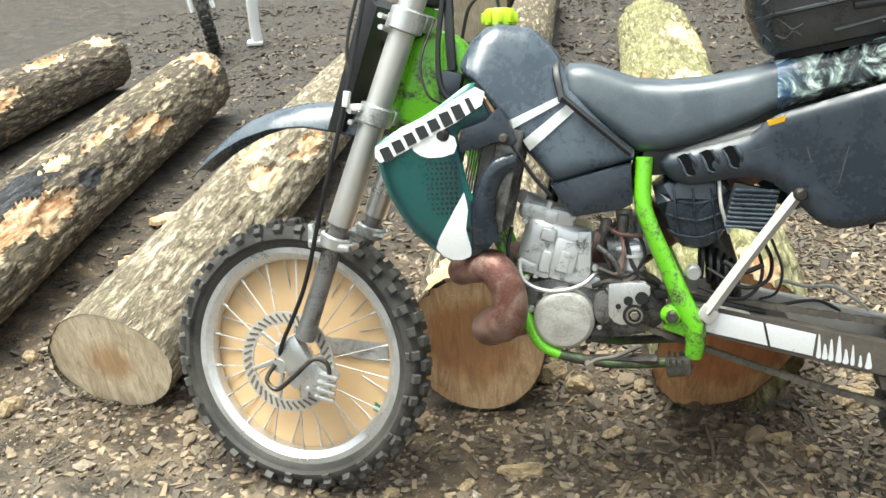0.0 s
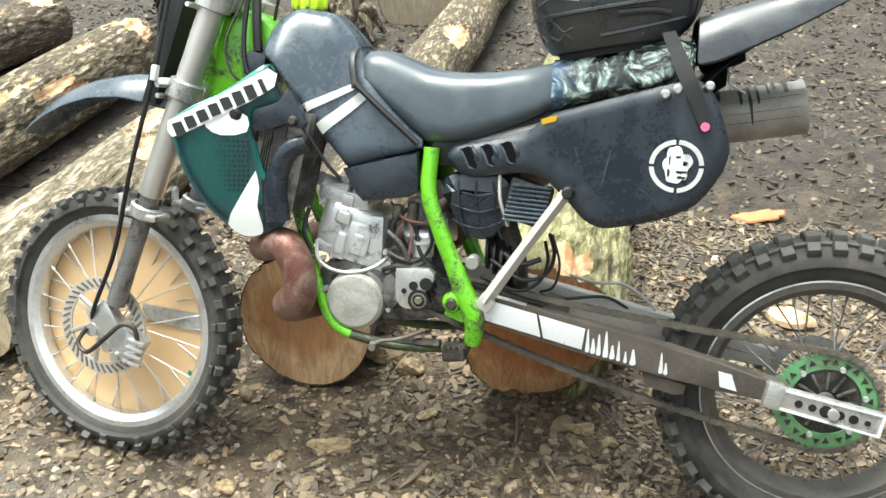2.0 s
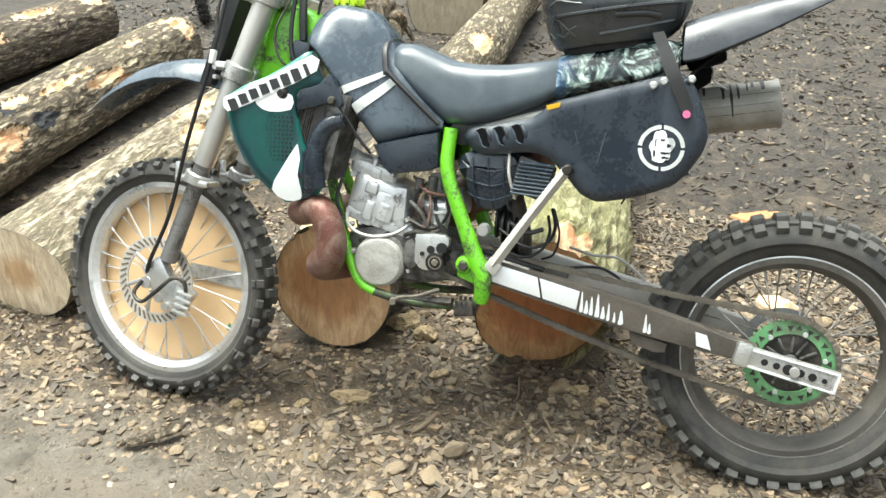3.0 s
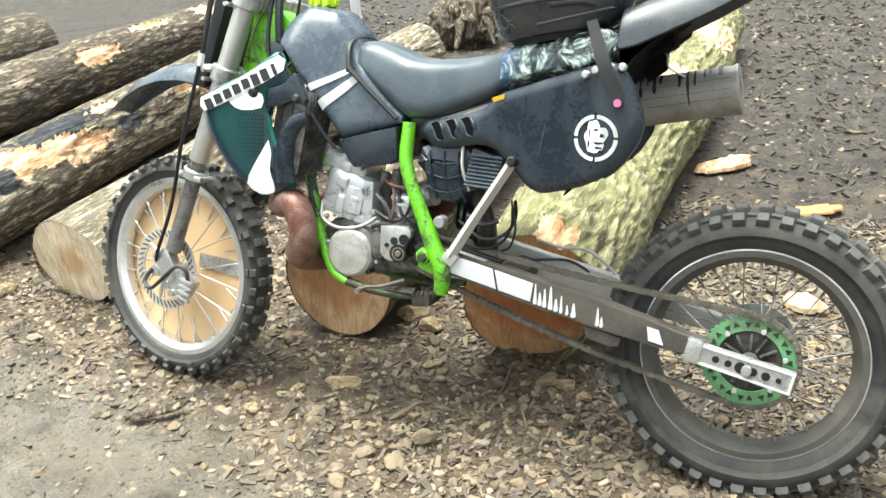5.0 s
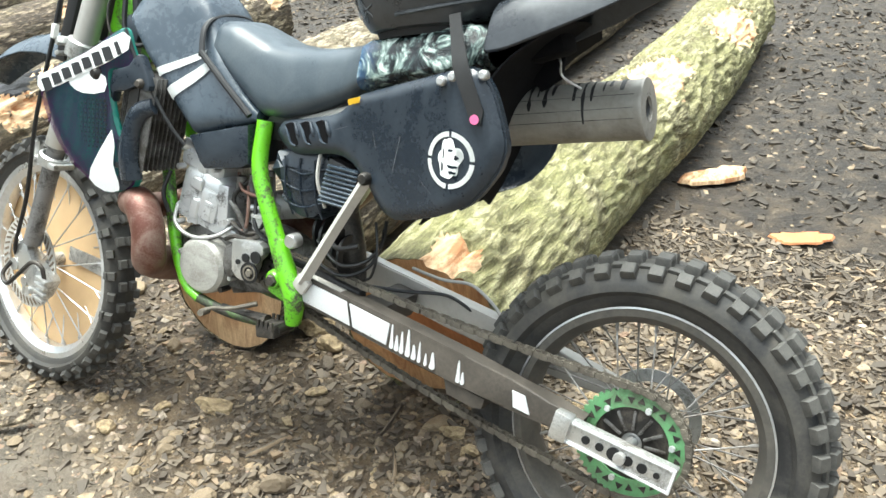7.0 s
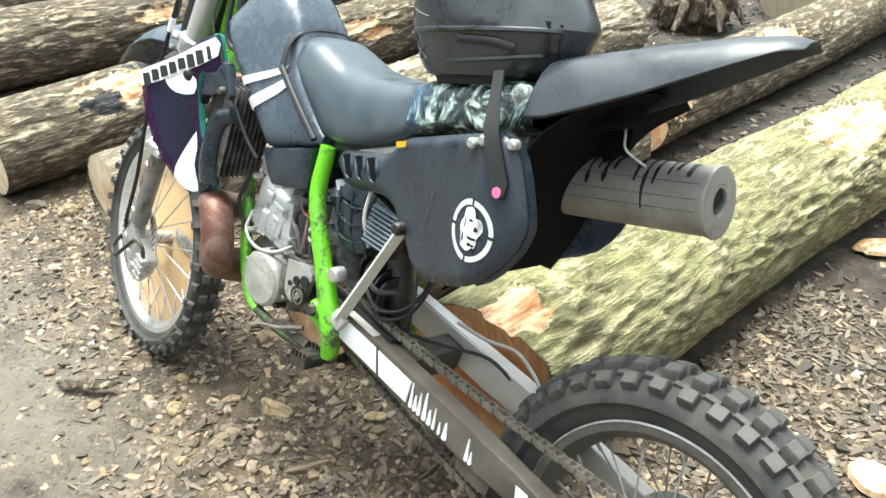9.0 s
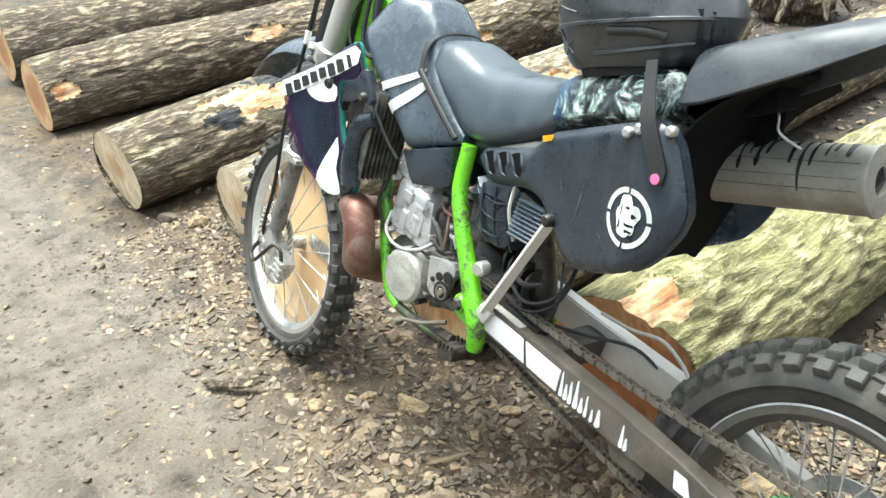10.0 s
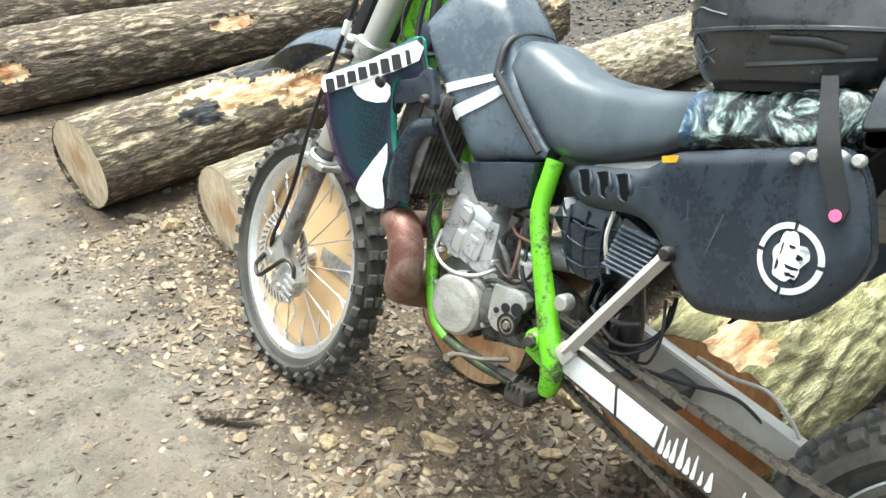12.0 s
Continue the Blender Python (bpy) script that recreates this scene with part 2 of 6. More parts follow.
M_CUT_MUD = cutwood_material("mud_smeared_wood", (0.42, 0.35, 0.25), (0.36, 0.29, 0.2), 0.5)
M_CLOD = worn("dark_mud_clod", (0.06, 0.047, 0.035), (0.13, 0.10, 0.075), 0.4, 0.75, 0, 40, 0.05)
M_TORN = torn_material()
M_SCORCH = bark_material("blackened_bark", (0.025, 0.026, 0.03), (0.1, 0.1, 0.115), (0.04, 0.04, 0.045), 0.2, 0.0)
M_PLASTIC = worn("black_plastic", (0.012, 0.017, 0.025), (0.046, 0.058, 0.073), 0.18, 0.25, 0, 18, 0.01, 0.2)
# near-black and barely reflecting: shade put into the colour of recessed parts
M_VOID = worn("shaded_black", (0.003, 0.003, 0.004), (0.008, 0.007, 0.006), 0.2, 0.9, 0, 20, 0.01, spec=0.15)
M_TANK = worn("dark_grey_tank_plastic", (0.034, 0.047, 0.063), (0.11, 0.134, 0.16), 0.17, 0.22, 0, 14, 0.008, 0.2)
M_SEAT = worn("black_vinyl", (0.038, 0.05, 0.062), (0.078, 0.093, 0.105), 0.2, 0.3, 0, 40, 0.015, 0.2)
M_GREEN = worn("lime_green_paint", (0.13, 0.43, 0.012), (0.04, 0.04, 0.022), 0.38, 0.28, 0, 30, 0.01, 0.04, 0.3)
M_SHROUD = worn("teal_shroud_plastic", (0.004, 0.17, 0.125), (0.006, 0.11, 0.1), 0.2, 0.24, 0, 12, 0.01, 0.25, 0.3)
M_VIOLET = worn("violet_rib", (0.11, 0.016, 0.13), (0.05, 0.012, 0.085), 0.2, 0.3, 0, 12)
M_GUIDE = worn("greyed_white_plastic", (0.6, 0.6, 0.58), (0.3, 0.28, 0.25), 0.35, 0.45, 0, 30)
M_WHITE = worn("white_decal", (0.8, 0.81, 0.8), (0.5, 0.5, 0.48), 0.1, 0.4, 0, 30, 0.005)
M_BLACK = worn("black_decal", (0.006, 0.006, 0.007), (0.03, 0.028, 0.026), 0.1, 0.45, 0, 30, 0.005)
M_RUBBER = worn("muddy_rubber", (0.013, 0.013, 0.014), (0.08, 0.073, 0.062), 0.42, 0.62, 0, 26, 0.05, 0.14)
# tread lighter than the carcass: wear, plus sky light put into the colour
M_KNOB = worn("worn_skylit_rubber", (0.026, 0.026, 0.026), (0.12, 0.112, 0.098), 0.45, 0.5, 0, 40, 0.05, 0.16)
M_FENDER = worn("charcoal_fender_plastic", (0.018, 0.021, 0.026), (0.06, 0.066, 0.074), 0.18, 0.28, 0, 14, 0.008, 0.2)
M_SLOT = worn("shaded_brown_gap", (0.14, 0.1, 0.065), (0.07, 0.055, 0.04), 0.3, 0.7)
M_SPOKE_MUD = worn("muddy_spoke_steel", (0.36, 0.35, 0.34), (0.12, 0.1, 0.08), 0.5, 0.45, 0.6, 60, 0.01)
M_ALU = worn("dirty_cast_aluminium", (0.6, 0.6, 0.59), (0.09, 0.076, 0.06), 0.34, 0.32, 0.85, 48, 0.02, 0.08)
M_ENGINE = worn("grey_engine_casting", (0.58, 0.585, 0.59), (0.05, 0.042, 0.034), 0.3, 0.3, 0.5, 60, 0.02, 0.05)
M_CASE = worn("oily_engine_case", (0.2, 0.195, 0.19), (0.035, 0.03, 0.025), 0.5, 0.36, 0.7, 50, 0.03, 0.08)
M_SCRATCH = worn("pale_scuff", (0.2, 0.2, 0.21), (0.06, 0.06, 0.065), 0.4, 0.6, 0, 90)
M_SKID = worn("oil_blackened_green_paint", (0.045, 0.11, 0.015), (0.03, 0.027, 0.022), 0.55, 0.4, 0, 40, 0.03, 0.08)
M_GRIME = worn("oily_black_metal", (0.03, 0.028, 0.026), (0.085, 0.07, 0.056), 0.34, 0.38, 0.5, 60, 0.04, 0.08)
M_RIM = worn("silver_rim", (0.7, 0.71, 0.72), (0.36, 0.33, 0.29), 0.25, 0.28, 0.9, 14, 0.004)
M_RIM_MUD = worn("muddy_rear_rim", (0.08, 0.074, 0.066), (0.15, 0.132, 0.108), 0.35, 0.5, 0.25, 16, 0.03)
M_STEEL = worn("spoke_steel", (0.62, 0.62, 0.62), (0.3, 0.27, 0.23), 0.3, 0.35, 0.9, 30, 0.01)
M_FORK = worn("fork_tube_silver", (0.6, 0.59, 0.57), (0.4, 0.37, 0.33), 0.15, 0.24, 0.9, 9, 0.004, 0.25)
M_FORKLEG = worn("scuffed_fork_guard", (0.24, 0.235, 0.235), (0.06, 0.052, 0.045), 0.34, 0.36, 0.6, 40, 0.01, 0.06)
M_RUST = worn("rusty_exhaust", (0.13, 0.052, 0.038), (0.27, 0.2, 0.165), 0.36, 0.42, 0.5, 40, 0.03, 0.12)
M_SILENCER = worn("dull_silencer_aluminium", (0.5, 0.485, 0.455), (0.25, 0.23, 0.2), 0.3, 0.42, 0.45, 14, 0.006, 0.2)
M_MUFFLER = worn("taupe_stained_silencer", (0.33, 0.315, 0.285), (0.14, 0.125, 0.105), 0.36, 0.42, 0.3, 20, 0.01, 0.16)
M_SWING = worn("white_worn_swingarm", (0.74, 0.75, 0.77), (0.16, 0.135, 0.11), 0.18, 0.3, 0.35, 40, 0.006, 0.04)
M_MUDDY = worn("mud_coated_swingarm", (0.045, 0.038, 0.031), (0.11, 0.093, 0.076), 0.4, 0.6, 0.1, 22, 0.06)
M_CHAIN = worn("muddy_chain", (0.075, 0.064, 0.053), (0.16, 0.14, 0.11), 0.5, 0.6, 0.4, 50, 0.05)
M_SPROCKET = worn("green_anodised_sprocket", (0.14, 0.34, 0.15), (0.09, 0.09, 0.065), 0.4, 0.42, 0.3, 35, 0.02)
M_TAN = worn("tan_board", (0.67, 0.46, 0.25), (0.5, 0.34, 0.19), 0.25, 0.6, 0, 9, 0.01, 0.25)
M_STRAP = worn("black_webbing", (0.01, 0.01, 0.011), (0.03, 0.03, 0.03), 0.15, 0.75, 0, 60, 0.05)
M_HELMET = worn("black_helmet_shell", (0.016, 0.0175, 0.02), (0.06, 0.064, 0.07), 0.22, 0.24, 0, 16, 0.01, 0.2, 0.25)
M_PINK = worn("pink_sticker", (0.6, 0.12, 0.27), (0.45, 0.1, 0.22), 0.1, 0.5)
M_YELLOW = worn("yellow_sticker", (0.75, 0.48, 0.03), (0.4, 0.3, 0.05), 0.1, 0.5)
M_CAP = worn("lime_fuel_cap", (0.42, 0.62, 0.02), (0.3, 0.4, 0.05), 0.1, 0.4)


def patch_material():
    """Crumpled dark foil with a blue edge; pale highlights are mixed into the colour."""
    m, nt, b = material("crumpled_printed_tape")
    v = coords(nt)
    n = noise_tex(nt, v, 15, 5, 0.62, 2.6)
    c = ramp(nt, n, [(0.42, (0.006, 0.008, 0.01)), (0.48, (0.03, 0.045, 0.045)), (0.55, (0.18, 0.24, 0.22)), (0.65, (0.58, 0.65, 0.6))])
    sep = nt.nodes.new("ShaderNodeSeparateXYZ")
    nt.links.new(v, sep.inputs[0])
    blue = ramp(nt, maths(nt, "ADD", sep.outputs[0], maths(nt, "MULTIPLY", n, 0.12)), [(0.29, (1, 1, 1)), (0.35, (0, 0, 0))])
    c = mixc(nt, blue, c, mixc(nt, n, (0.004, 0.008, 0.02), (0.07, 0.17, 0.33)))
    nt.links.new(c, b.inputs["Base Color"])
    b.inputs["Roughness"].default_value = 0.25
    bump(nt, b, n, 0.8, 0.01)
    return m


M_PATCH = patch_material()


# ---- mesh helpers ----
def finish(name, bm, mat, smooth=35):
    bmesh.ops.recalc_face_normals(bm, faces=bm.faces[:])
    me = bpy.data.meshes.new(name)
    bm.to_mesh(me)
    bm.free()
    me.materials.append(mat)
    if smooth:
        me.shade_smooth()
        me.set_sharp_from_angle(angle=radians(smooth))
    return me


def part(name, bm, mat, parent=None, label="", smooth=35):
    """Links a bmesh as one mesh object, under a thing or a part when given."""
    ob = new(name, finish(name, bm, mat, smooth))
    ob.parent = parent
    if label:
        ob["label"] = label
    return ob


def spline(pts, n=8):
    """Catmull-Rom points through pts."""
    P = [Vector(p) for p in pts]
    P = [P[0] * 2 - P[1]] + P + [P[-1] * 2 - P[-2]]
    out = []
    for i in range(1, len(P) - 2):
        a, b, c, d = P[i - 1:i + 3]
        for k in range(n):
            t = k / n
            out.append(0.5 * (2 * b + (c - a) * t + (2 * a - 5 * b + 4 * c - d) * t * t + (3 * b - a - 3 * c + d) * t ** 3))
    return out + [P[-2]]


def sweep(bm, pts, radii, seg=12, flat=1.0, closed=False):
    """Round (or flattened) tube along pts; radii: one number or one per point."""
    pts = [Vector(p) for p in pts]
    if isinstance(radii, (int, float)):
        radii = [radii] * len(pts)
    elif len(radii) != len(pts):
        radii = np.interp(np.linspace(0, 1, len(pts)), np.linspace(0, 1, len(radii)), radii).tolist()
    tan0 = (pts[1] - pts[0]).normalized()
    up = Vector((0, 1, 0)) if abs(tan0.y) < 0.9 else Vector((1, 0, 0))
    rings = []
    for i, p in enumerate(pts):
        a, b = (pts[i - 1], pts[(i + 1) % len(pts)]) if closed else (pts[max(i - 1, 0)], pts[min(i + 1, len(pts) - 1)])
        t = (b - a).normalized()
        side = t.cross(up).normalized()
        up = side.cross(t).normalized()
        rings.append([bm.verts.new(p + radii[i] * (math.cos(w) * side + flat * math.sin(w) * up)) for w in (2 * math.pi * k / seg for k in range(seg))])
    n = len(rings)
    for i in range(n if closed else n - 1):
        r, s = rings[i], rings[(i + 1) % n]
        for k in range(seg):
            bm.faces.new((r[k], r[(k + 1) % seg], s[(k + 1) % seg], s[k]))
    if not closed:
        bm.faces.new(rings[0])
        bm.faces.new(rings[-1][::-1])
    return bm


def tube(pts, radii, seg=12, n=8, flat=1.0, bm=None):
    return sweep(bm or bmesh.new(), spline(pts, n) if n else pts, radii, seg, flat)


def rod(a, b, r, seg=12, bm=None, r2=None):
    return sweep(bm or bmesh.new(), [a, b], [r, r if r2 is None else r2], seg)


def lathe(profile, centre, axis="y", seg=64, bm=None, close=True):
    """Revolves (radius, along) pairs round an axis through centre."""
    bm = bm or bmesh.new()
    c = Vector(centre)
    rings = []
    for k in range(seg):
        w = 2 * math.pi * k / seg
        u, v = math.cos(w), math.sin(w)
        if axis == "y":
            rings.append([bm.verts.new(c + Vector((r * u, h, r * v))) for r, h in profile])
        elif axis == "x":
            rings.append([bm.verts.new(c + Vector((h, r * u, r * v))) for r, h in profile])
        else:
            rings.append([bm.verts.new(c + Vector((r * u, r * v, h))) for r, h in profile])
    n = len(profile)
    for k in range(seg):
        r, s = rings[k], rings[(k + 1) % seg]
        for i in range(n if close else n - 1):
            j = (i + 1) % n
            bm.faces.new((r[i], r[j], s[j], s[i]))
    return bm


def block(centre, size, bevel=0.0, m=None, bm=None, seg=2):
    """Bevelled box, turned by the matrix m about its centre."""
    bm = bm or bmesh.new()
    mat = Matrix.Translation(centre) @ (m or Matrix()) @ Matrix.Diagonal((*size, 1))
    vs = bmesh.ops.create_cube(bm, size=1.0, matrix=mat)["verts"]
    if bevel:
        es = list({e for v in vs for e in v.link_edges})
        bmesh.ops.bevel(bm, geom=es, offset=bevel, segments=seg, affect="EDGES", profile=0.6)
    return bm


def slab(outline, y0, y1, bevel=0.004, bulge=None, bm=None, smooth_pts=0, seg=2):
    """Plate cut to an (x, z) outline between y0 and y1, edges rounded, bent by bulge(x, z)."""
    bm = bm or bmesh.new()
    if smooth_pts:
        loop = [(x, 0, z) for x, z in outline]
        n = len(loop)
        sp = spline(loop + loop[:1], smooth_pts)[:-1]
        outline = [(p.x, p.z) for p in sp]
    a = [bm.verts.new((x, y0, z)) for x, z in outline]
    f = bm.faces.new(a)
    made = bmesh.ops.extrude_face_region(bm, geom=[f])["geom"]
    vs = [g for g in made if isinstance(g, bmesh.types.BMVert)]
    for v in vs:
        v.co.y = y1
    allv = a + vs
    if bevel:
        es = [e for e in {e for v in allv for e in v.link_edges} if abs(e.verts[0].co.y - e.verts[1].co.y) < 1e-6]
        res = bmesh.ops.bevel(bm, geom=es, offset=bevel, segments=seg, affect="EDGES", profile=0.6)
        allv = bm.verts
    if bulge:
        for v in allv:
            v.co.y += bulge(v.co.x, v.co.z)
    return bm


def loft(sections, bm=None, cap=True):
    """Skin over closed loops of equal point count."""
    bm = bm or bmesh.new()
    rings = [[bm.verts.new(p) for p in s] for s in sections]
    n = len(rings[0])
    for r, s in zip(rings, rings[1:]):
        for k in range(n):
            bm.faces.new((r[k], r[(k + 1) % n], s[(k + 1) % n], s[k]))
    if cap:
        bm.faces.new(rings[0][::-1])
        bm.faces.new(rings[-1])
    return bm


def superloop(x, zc, half_w, half_h, power=3.0, n=28, y=0.0, lean=0.0):
    """Rounded-rectangle loop across the bike at x."""
    out = []
    for k in range(n):
        w = 2 * math.pi * k / n
        c, s = math.cos(w), math.sin(w)
        yy = half_w * math.copysign(abs(c) ** (2 / power), c)
        zz = half_h * math.copysign(abs(s) ** (2 / power), s)
        out.append((x + lean * zz, y + yy, zc + zz))
    return out


def subdiv(ob, levels=2):
    mod = ob.modifiers.new("rounding", "SUBSURF")
    mod.levels = mod.render_levels = levels
    return ob


def thing(name, label, category, m=None, group="", kind=""):
    ob = new(name)
    ob.empty_display_size = 0.1
    if m is not None:
        ob.matrix_world = m
    return tagged(ob, label, category, group, kind)


# ---- ground: one uneven sheet out to the horizon ----
def ground_height(x, y):
    p = Vector((x, y, 0))
    h = 0.035 * noise.noise(p * 0.9) + 0.016 * noise.noise(p * 3.1 + Vector((7, 3, 1))) + 0.009 * noise.noise(p * 9.0)
    rough = 1.0 if y > -0.35 or x > 0.2 else 0.7
    h += rough * (0.010 * noise.noise(p * 21.0) + 0.008 * noise.noise(p * 48.0))
    near = min(1.0, math.hypot(x, y - 0.3) / 2.2)
    return h * (0.45 + 0.55 * near) - 0.012


def build_ground():
    def axis(lo, hi, step, far):
        a = list(np.arange(lo, hi, step))
        d, left, right = step, [], []
        x0, x1 = a[0], a[-1]
        while x1 < far:
            d *= 1.32
            x0, x1 = x0 - d, x1 + d
            left.append(x0)
            right.append(x1)
        return left[::-1] + a + right
    xs, ys = axis(-4.2, 2.6, 0.022, 900), axis(-1.5, 3.6, 0.022, 900)
    nx = len(xs)
    verts = [(x, y, ground_height(x, y) if abs(x) < 12 and abs(y) < 14 else 0.0) for y in ys for x in xs]
    faces = [(j * nx + i, j * nx + i + 1, (j + 1) * nx + i + 1, (j + 1) * nx + i) for j in range(len(ys) - 1) for i in range(nx - 1)]
    me = bpy.data.meshes.new("ground")
    me.from_pydata(verts, [], faces)
    me.materials.append(M_GROUND)
    me.shade_smooth()
    return tagged(new("ground", me), "muddy brown trodden earth strewn with stones and bark", "ground", kind="structure")


ground = build_ground()


def horizon_ring():
    """Unseen tree line all round, added to block low sky light for contrast."""
    bm = bmesh.new()
    n = 120
    low, high = [], []
    for k in range(n):
        w = 2 * math.pi * k / n
        r = 17 + 2.5 * noise.noise(Vector((math.cos(w) * 3, math.sin(w) * 3, 1)))
        h = 5.5 + 2.0 * noise.noise(Vector((math.cos(w) * 6, math.sin(w) * 6, 4)))
        low.append(bm.verts.new((r * math.cos(w), r * math.sin(w), -0.3)))
        high.append(bm.verts.new((r * 1.05 * math.cos(w), r * 1.05 * math.sin(w), h)))
    for k in range(n):
        j = (k + 1) % n
        bm.faces.new((low[k], low[j], high[j], high[k]))
    ob = part("backdrop", bm, worn("sky_blocker_dark", (0.035, 0.04, 0.02), (0.07, 0.06, 0.045), 0.4, 0.9, 0, 1.2, 0.5), None, "", 0)
    return tagged(ob, "unseen tree line added to block low sky light", "woods", kind="structure")


horizon_ring()

# ---- felled logs ----
def log(start, end, r0, r1, bark, cut, label, seed, crook=0.02, oval=1.0, relief=0.008, cut_tilt=(0.0, 0.0), rows_per_m=55, torn=(), seg=72, oval_far=None, scorch=()):
    """Felled log from start to end (centres of its ends); the cut faces are parts of their own."""
    a, b = Vector(start), Vector(end)
    length = (b - a).length
    zdir = (b - a).normalized()
    xdir = Vector((0, 0, 1)).cross(zdir).normalized()
    ydir = zdir.cross(xdir)
    m = Matrix.Translation(a) @ Matrix((xdir, ydir, zdir)).transposed().to_4x4()
    root = thing("log", label, "log", m, group="felled logs")
    rows = max(20, int(length * rows_per_m))
    oval_far = oval if oval_far is None else oval_far
    off = Vector((seed * 3.7, seed * 1.9, seed * 5.3))
    verts, faces = [], []
    for j in range(rows + 1):
        t = j / rows
        z = t * length
        r = r0 + (r1 - r0) * t
        ov = oval + (oval_far - oval) * min(1.0, z / 0.5)
        cx = crook * (noise.noise(off + Vector((0, 0, z * 0.9))) - noise.noise(off))
        cy = 0.5 * crook * (noise.noise(off + Vector((9, 0, z * 0.9))) - noise.noise(off + Vector((9, 0, 0))))
        for k in range(seg):
            w = 2 * math.pi * k / seg
            c, s = math.cos(w), math.sin(w)
            q = Vector((c * r, s * r, z))
            d = 0.035 * r / 0.2 * noise.noise(off + Vector((c * 0.8, s * 0.8, z * 0.8)))
            furrow = noise.noise(off + Vector((c * r * 26, s * r * 26, z * 6.0))) + 0.5 * noise.noise(off + Vector((c * r * 55, s * r * 55, z * 15.0)))
            rim = 0.35 + 0.65 * min(1.0, z / 0.14)
            d += rim * (relief * (1 - 1.6 * abs(furrow)) - relief * 0.5)
            for (tz, tw, lz, lw) in torn:
                e = ((z - tz) / lz) ** 2 + (((w - tw + math.pi) % (2 * math.pi) - math.pi) / lw) ** 2
                e += 0.9 * noise.noise((off + q) * 14) + 0.7 * noise.noise((off + q) * 35)
                if e < 1:
                    d -= 0.012
            zz = z
            if j == 0:
                zz += cut_tilt[0] * c * r + cut_tilt[1] * s * r
            verts.append((cx + (r * ov + d) * c, cy + (r + d) * s, zz))
    for j in range(rows):
        for k in range(seg):
            a0, a1 = j * seg + k, j * seg + (k + 1) % seg
            faces.append((a0, a1, a1 + seg, a0 + seg))
    me = bpy.data.meshes.new("bark")
    me.from_pydata(verts, [], faces)
    me.materials.append(bark)
    me.materials.append(M_TORN)
    me.materials.append(M_SCORCH)
    for f in me.polygons:
        j, k = divmod(f.index, seg)
        z, w = (j + 0.5) / rows * length, 2 * math.pi * (k + 0.5) / seg
        for (tz, tw, lz, lw) in torn:
            e = ((z - tz) / lz) ** 2 + (((w - tw + math.pi) % (2 * math.pi) - math.pi) / lw) ** 2
            p = off + Vector((math.cos(w) * r0, math.sin(w) * r0, z))
            e += 0.9 * noise.noise(p * 14) + 0.7 * noise.noise(p * 35)
            if e < 1:
                f.material_index = 1
        for (tz, tw, lz, lw) in scorch:
            e = ((z - tz) / lz) ** 2 + (((w - tw + math.pi) % (2 * math.pi) - math.pi) / lw) ** 2
            p = off + Vector((math.cos(w) * r0, math.sin(w) * r0, z))
            e += 0.9 * noise.noise(p * 11) + 0.6 * noise.noise(p * 30)
            if e < 1 and f.material_index == 0:
                f.material_index = 2
    me.shade_smooth()
    bark_ob = new("bark", me)
    bark_ob.parent = root
    for name, j, push in (("cut_face", 0, 0.002), ("cut_face", rows, -0.002)):
        bm = bmesh.new()
        ring = [Vector(verts[j * seg + k]) for k in range(seg)]
        centre = sum(ring, Vector()) / seg
        loops = []
        for f in (0.985, 0.8, 0.5, 0.2):
            loop = []
            for p in ring:
                q = centre.lerp(p, f)
                q.z += push + 0.0025 * noise.noise(off + q * 18)
                loop.append(bm.verts.new(q))
            loops.append(loop)
        for u, v in zip(loops, loops[1:]):
            for k in range(seg):
                bm.faces.new((u[k], u[(k + 1) % seg], v[(k + 1) % seg], v[k]))
        bm.faces.new(loops[-1])
        part(name, bm, cut, root)
    return root


log((-1.485, 0.15, 0.155), (-1.64, 3.5, 0.16), 0.17, 0.165, M_BARK_GREY, M_CUT_PALE, "grey furrowed log with a fresh pale sawn end", 1, oval=1.08, relief=0.013, cut_tilt=(0.12, -0.1), torn=[(1.15, 2.2, 0.13, 0.3), (1.4, 1.5, 0.22, 0.3), (1.6, 2.5, 0.2, 0.25)], rows_per_m=90, seg=140)
log((-2.245, -0.02, 0.18), (-2.6, 3.2, 0.19), 0.2, 0.185, M_BARK_BROWN, M_CUT_PALE, "brown log with bark torn off in orange strips", 2, relief=0.011, cut_tilt=(0.1, -0.12),
    torn=[(0.55, 2.1, 0.16, 0.2), (0.78, 2.45, 0.24, 0.3), (1.02, 2.75, 0.18, 0.28), (1.3, 1.95, 0.12, 0.2), (1.75, 2.1, 0.26, 0.13), (2.0, 2.5, 0.2, 0.16), (2.15, 2.85, 0.12, 0.16), (2.5, 1.9, 0.12, 0.12), (3.1, 1.9, 0.1, 0.7)],
    rows_per_m=90, seg=140, scorch=[(0.95, 1.95, 0.34, 0.42), (0.45, 2.6, 0.1, 0.22), (1.35, 2.7, 0.15, 0.2)])
log((-3.66, 0.1, 0.195), (-3.65, 3.85, 0.2), 0.197, 0.195, M_BARK_RED, M_CUT_TAN, "thick dark log with reddish torn bark", 3, relief=0.012, torn=[(0.1, 2.95, 0.08, 0.25), (1.35, 2.7, 0.15, 0.22), (2.35, 2.5, 0.2, 0.3), (3.0, 1.9, 0.2, 0.25), (3.6, 2.0, 0.12, 0.4)], rows_per_m=80, seg=110)
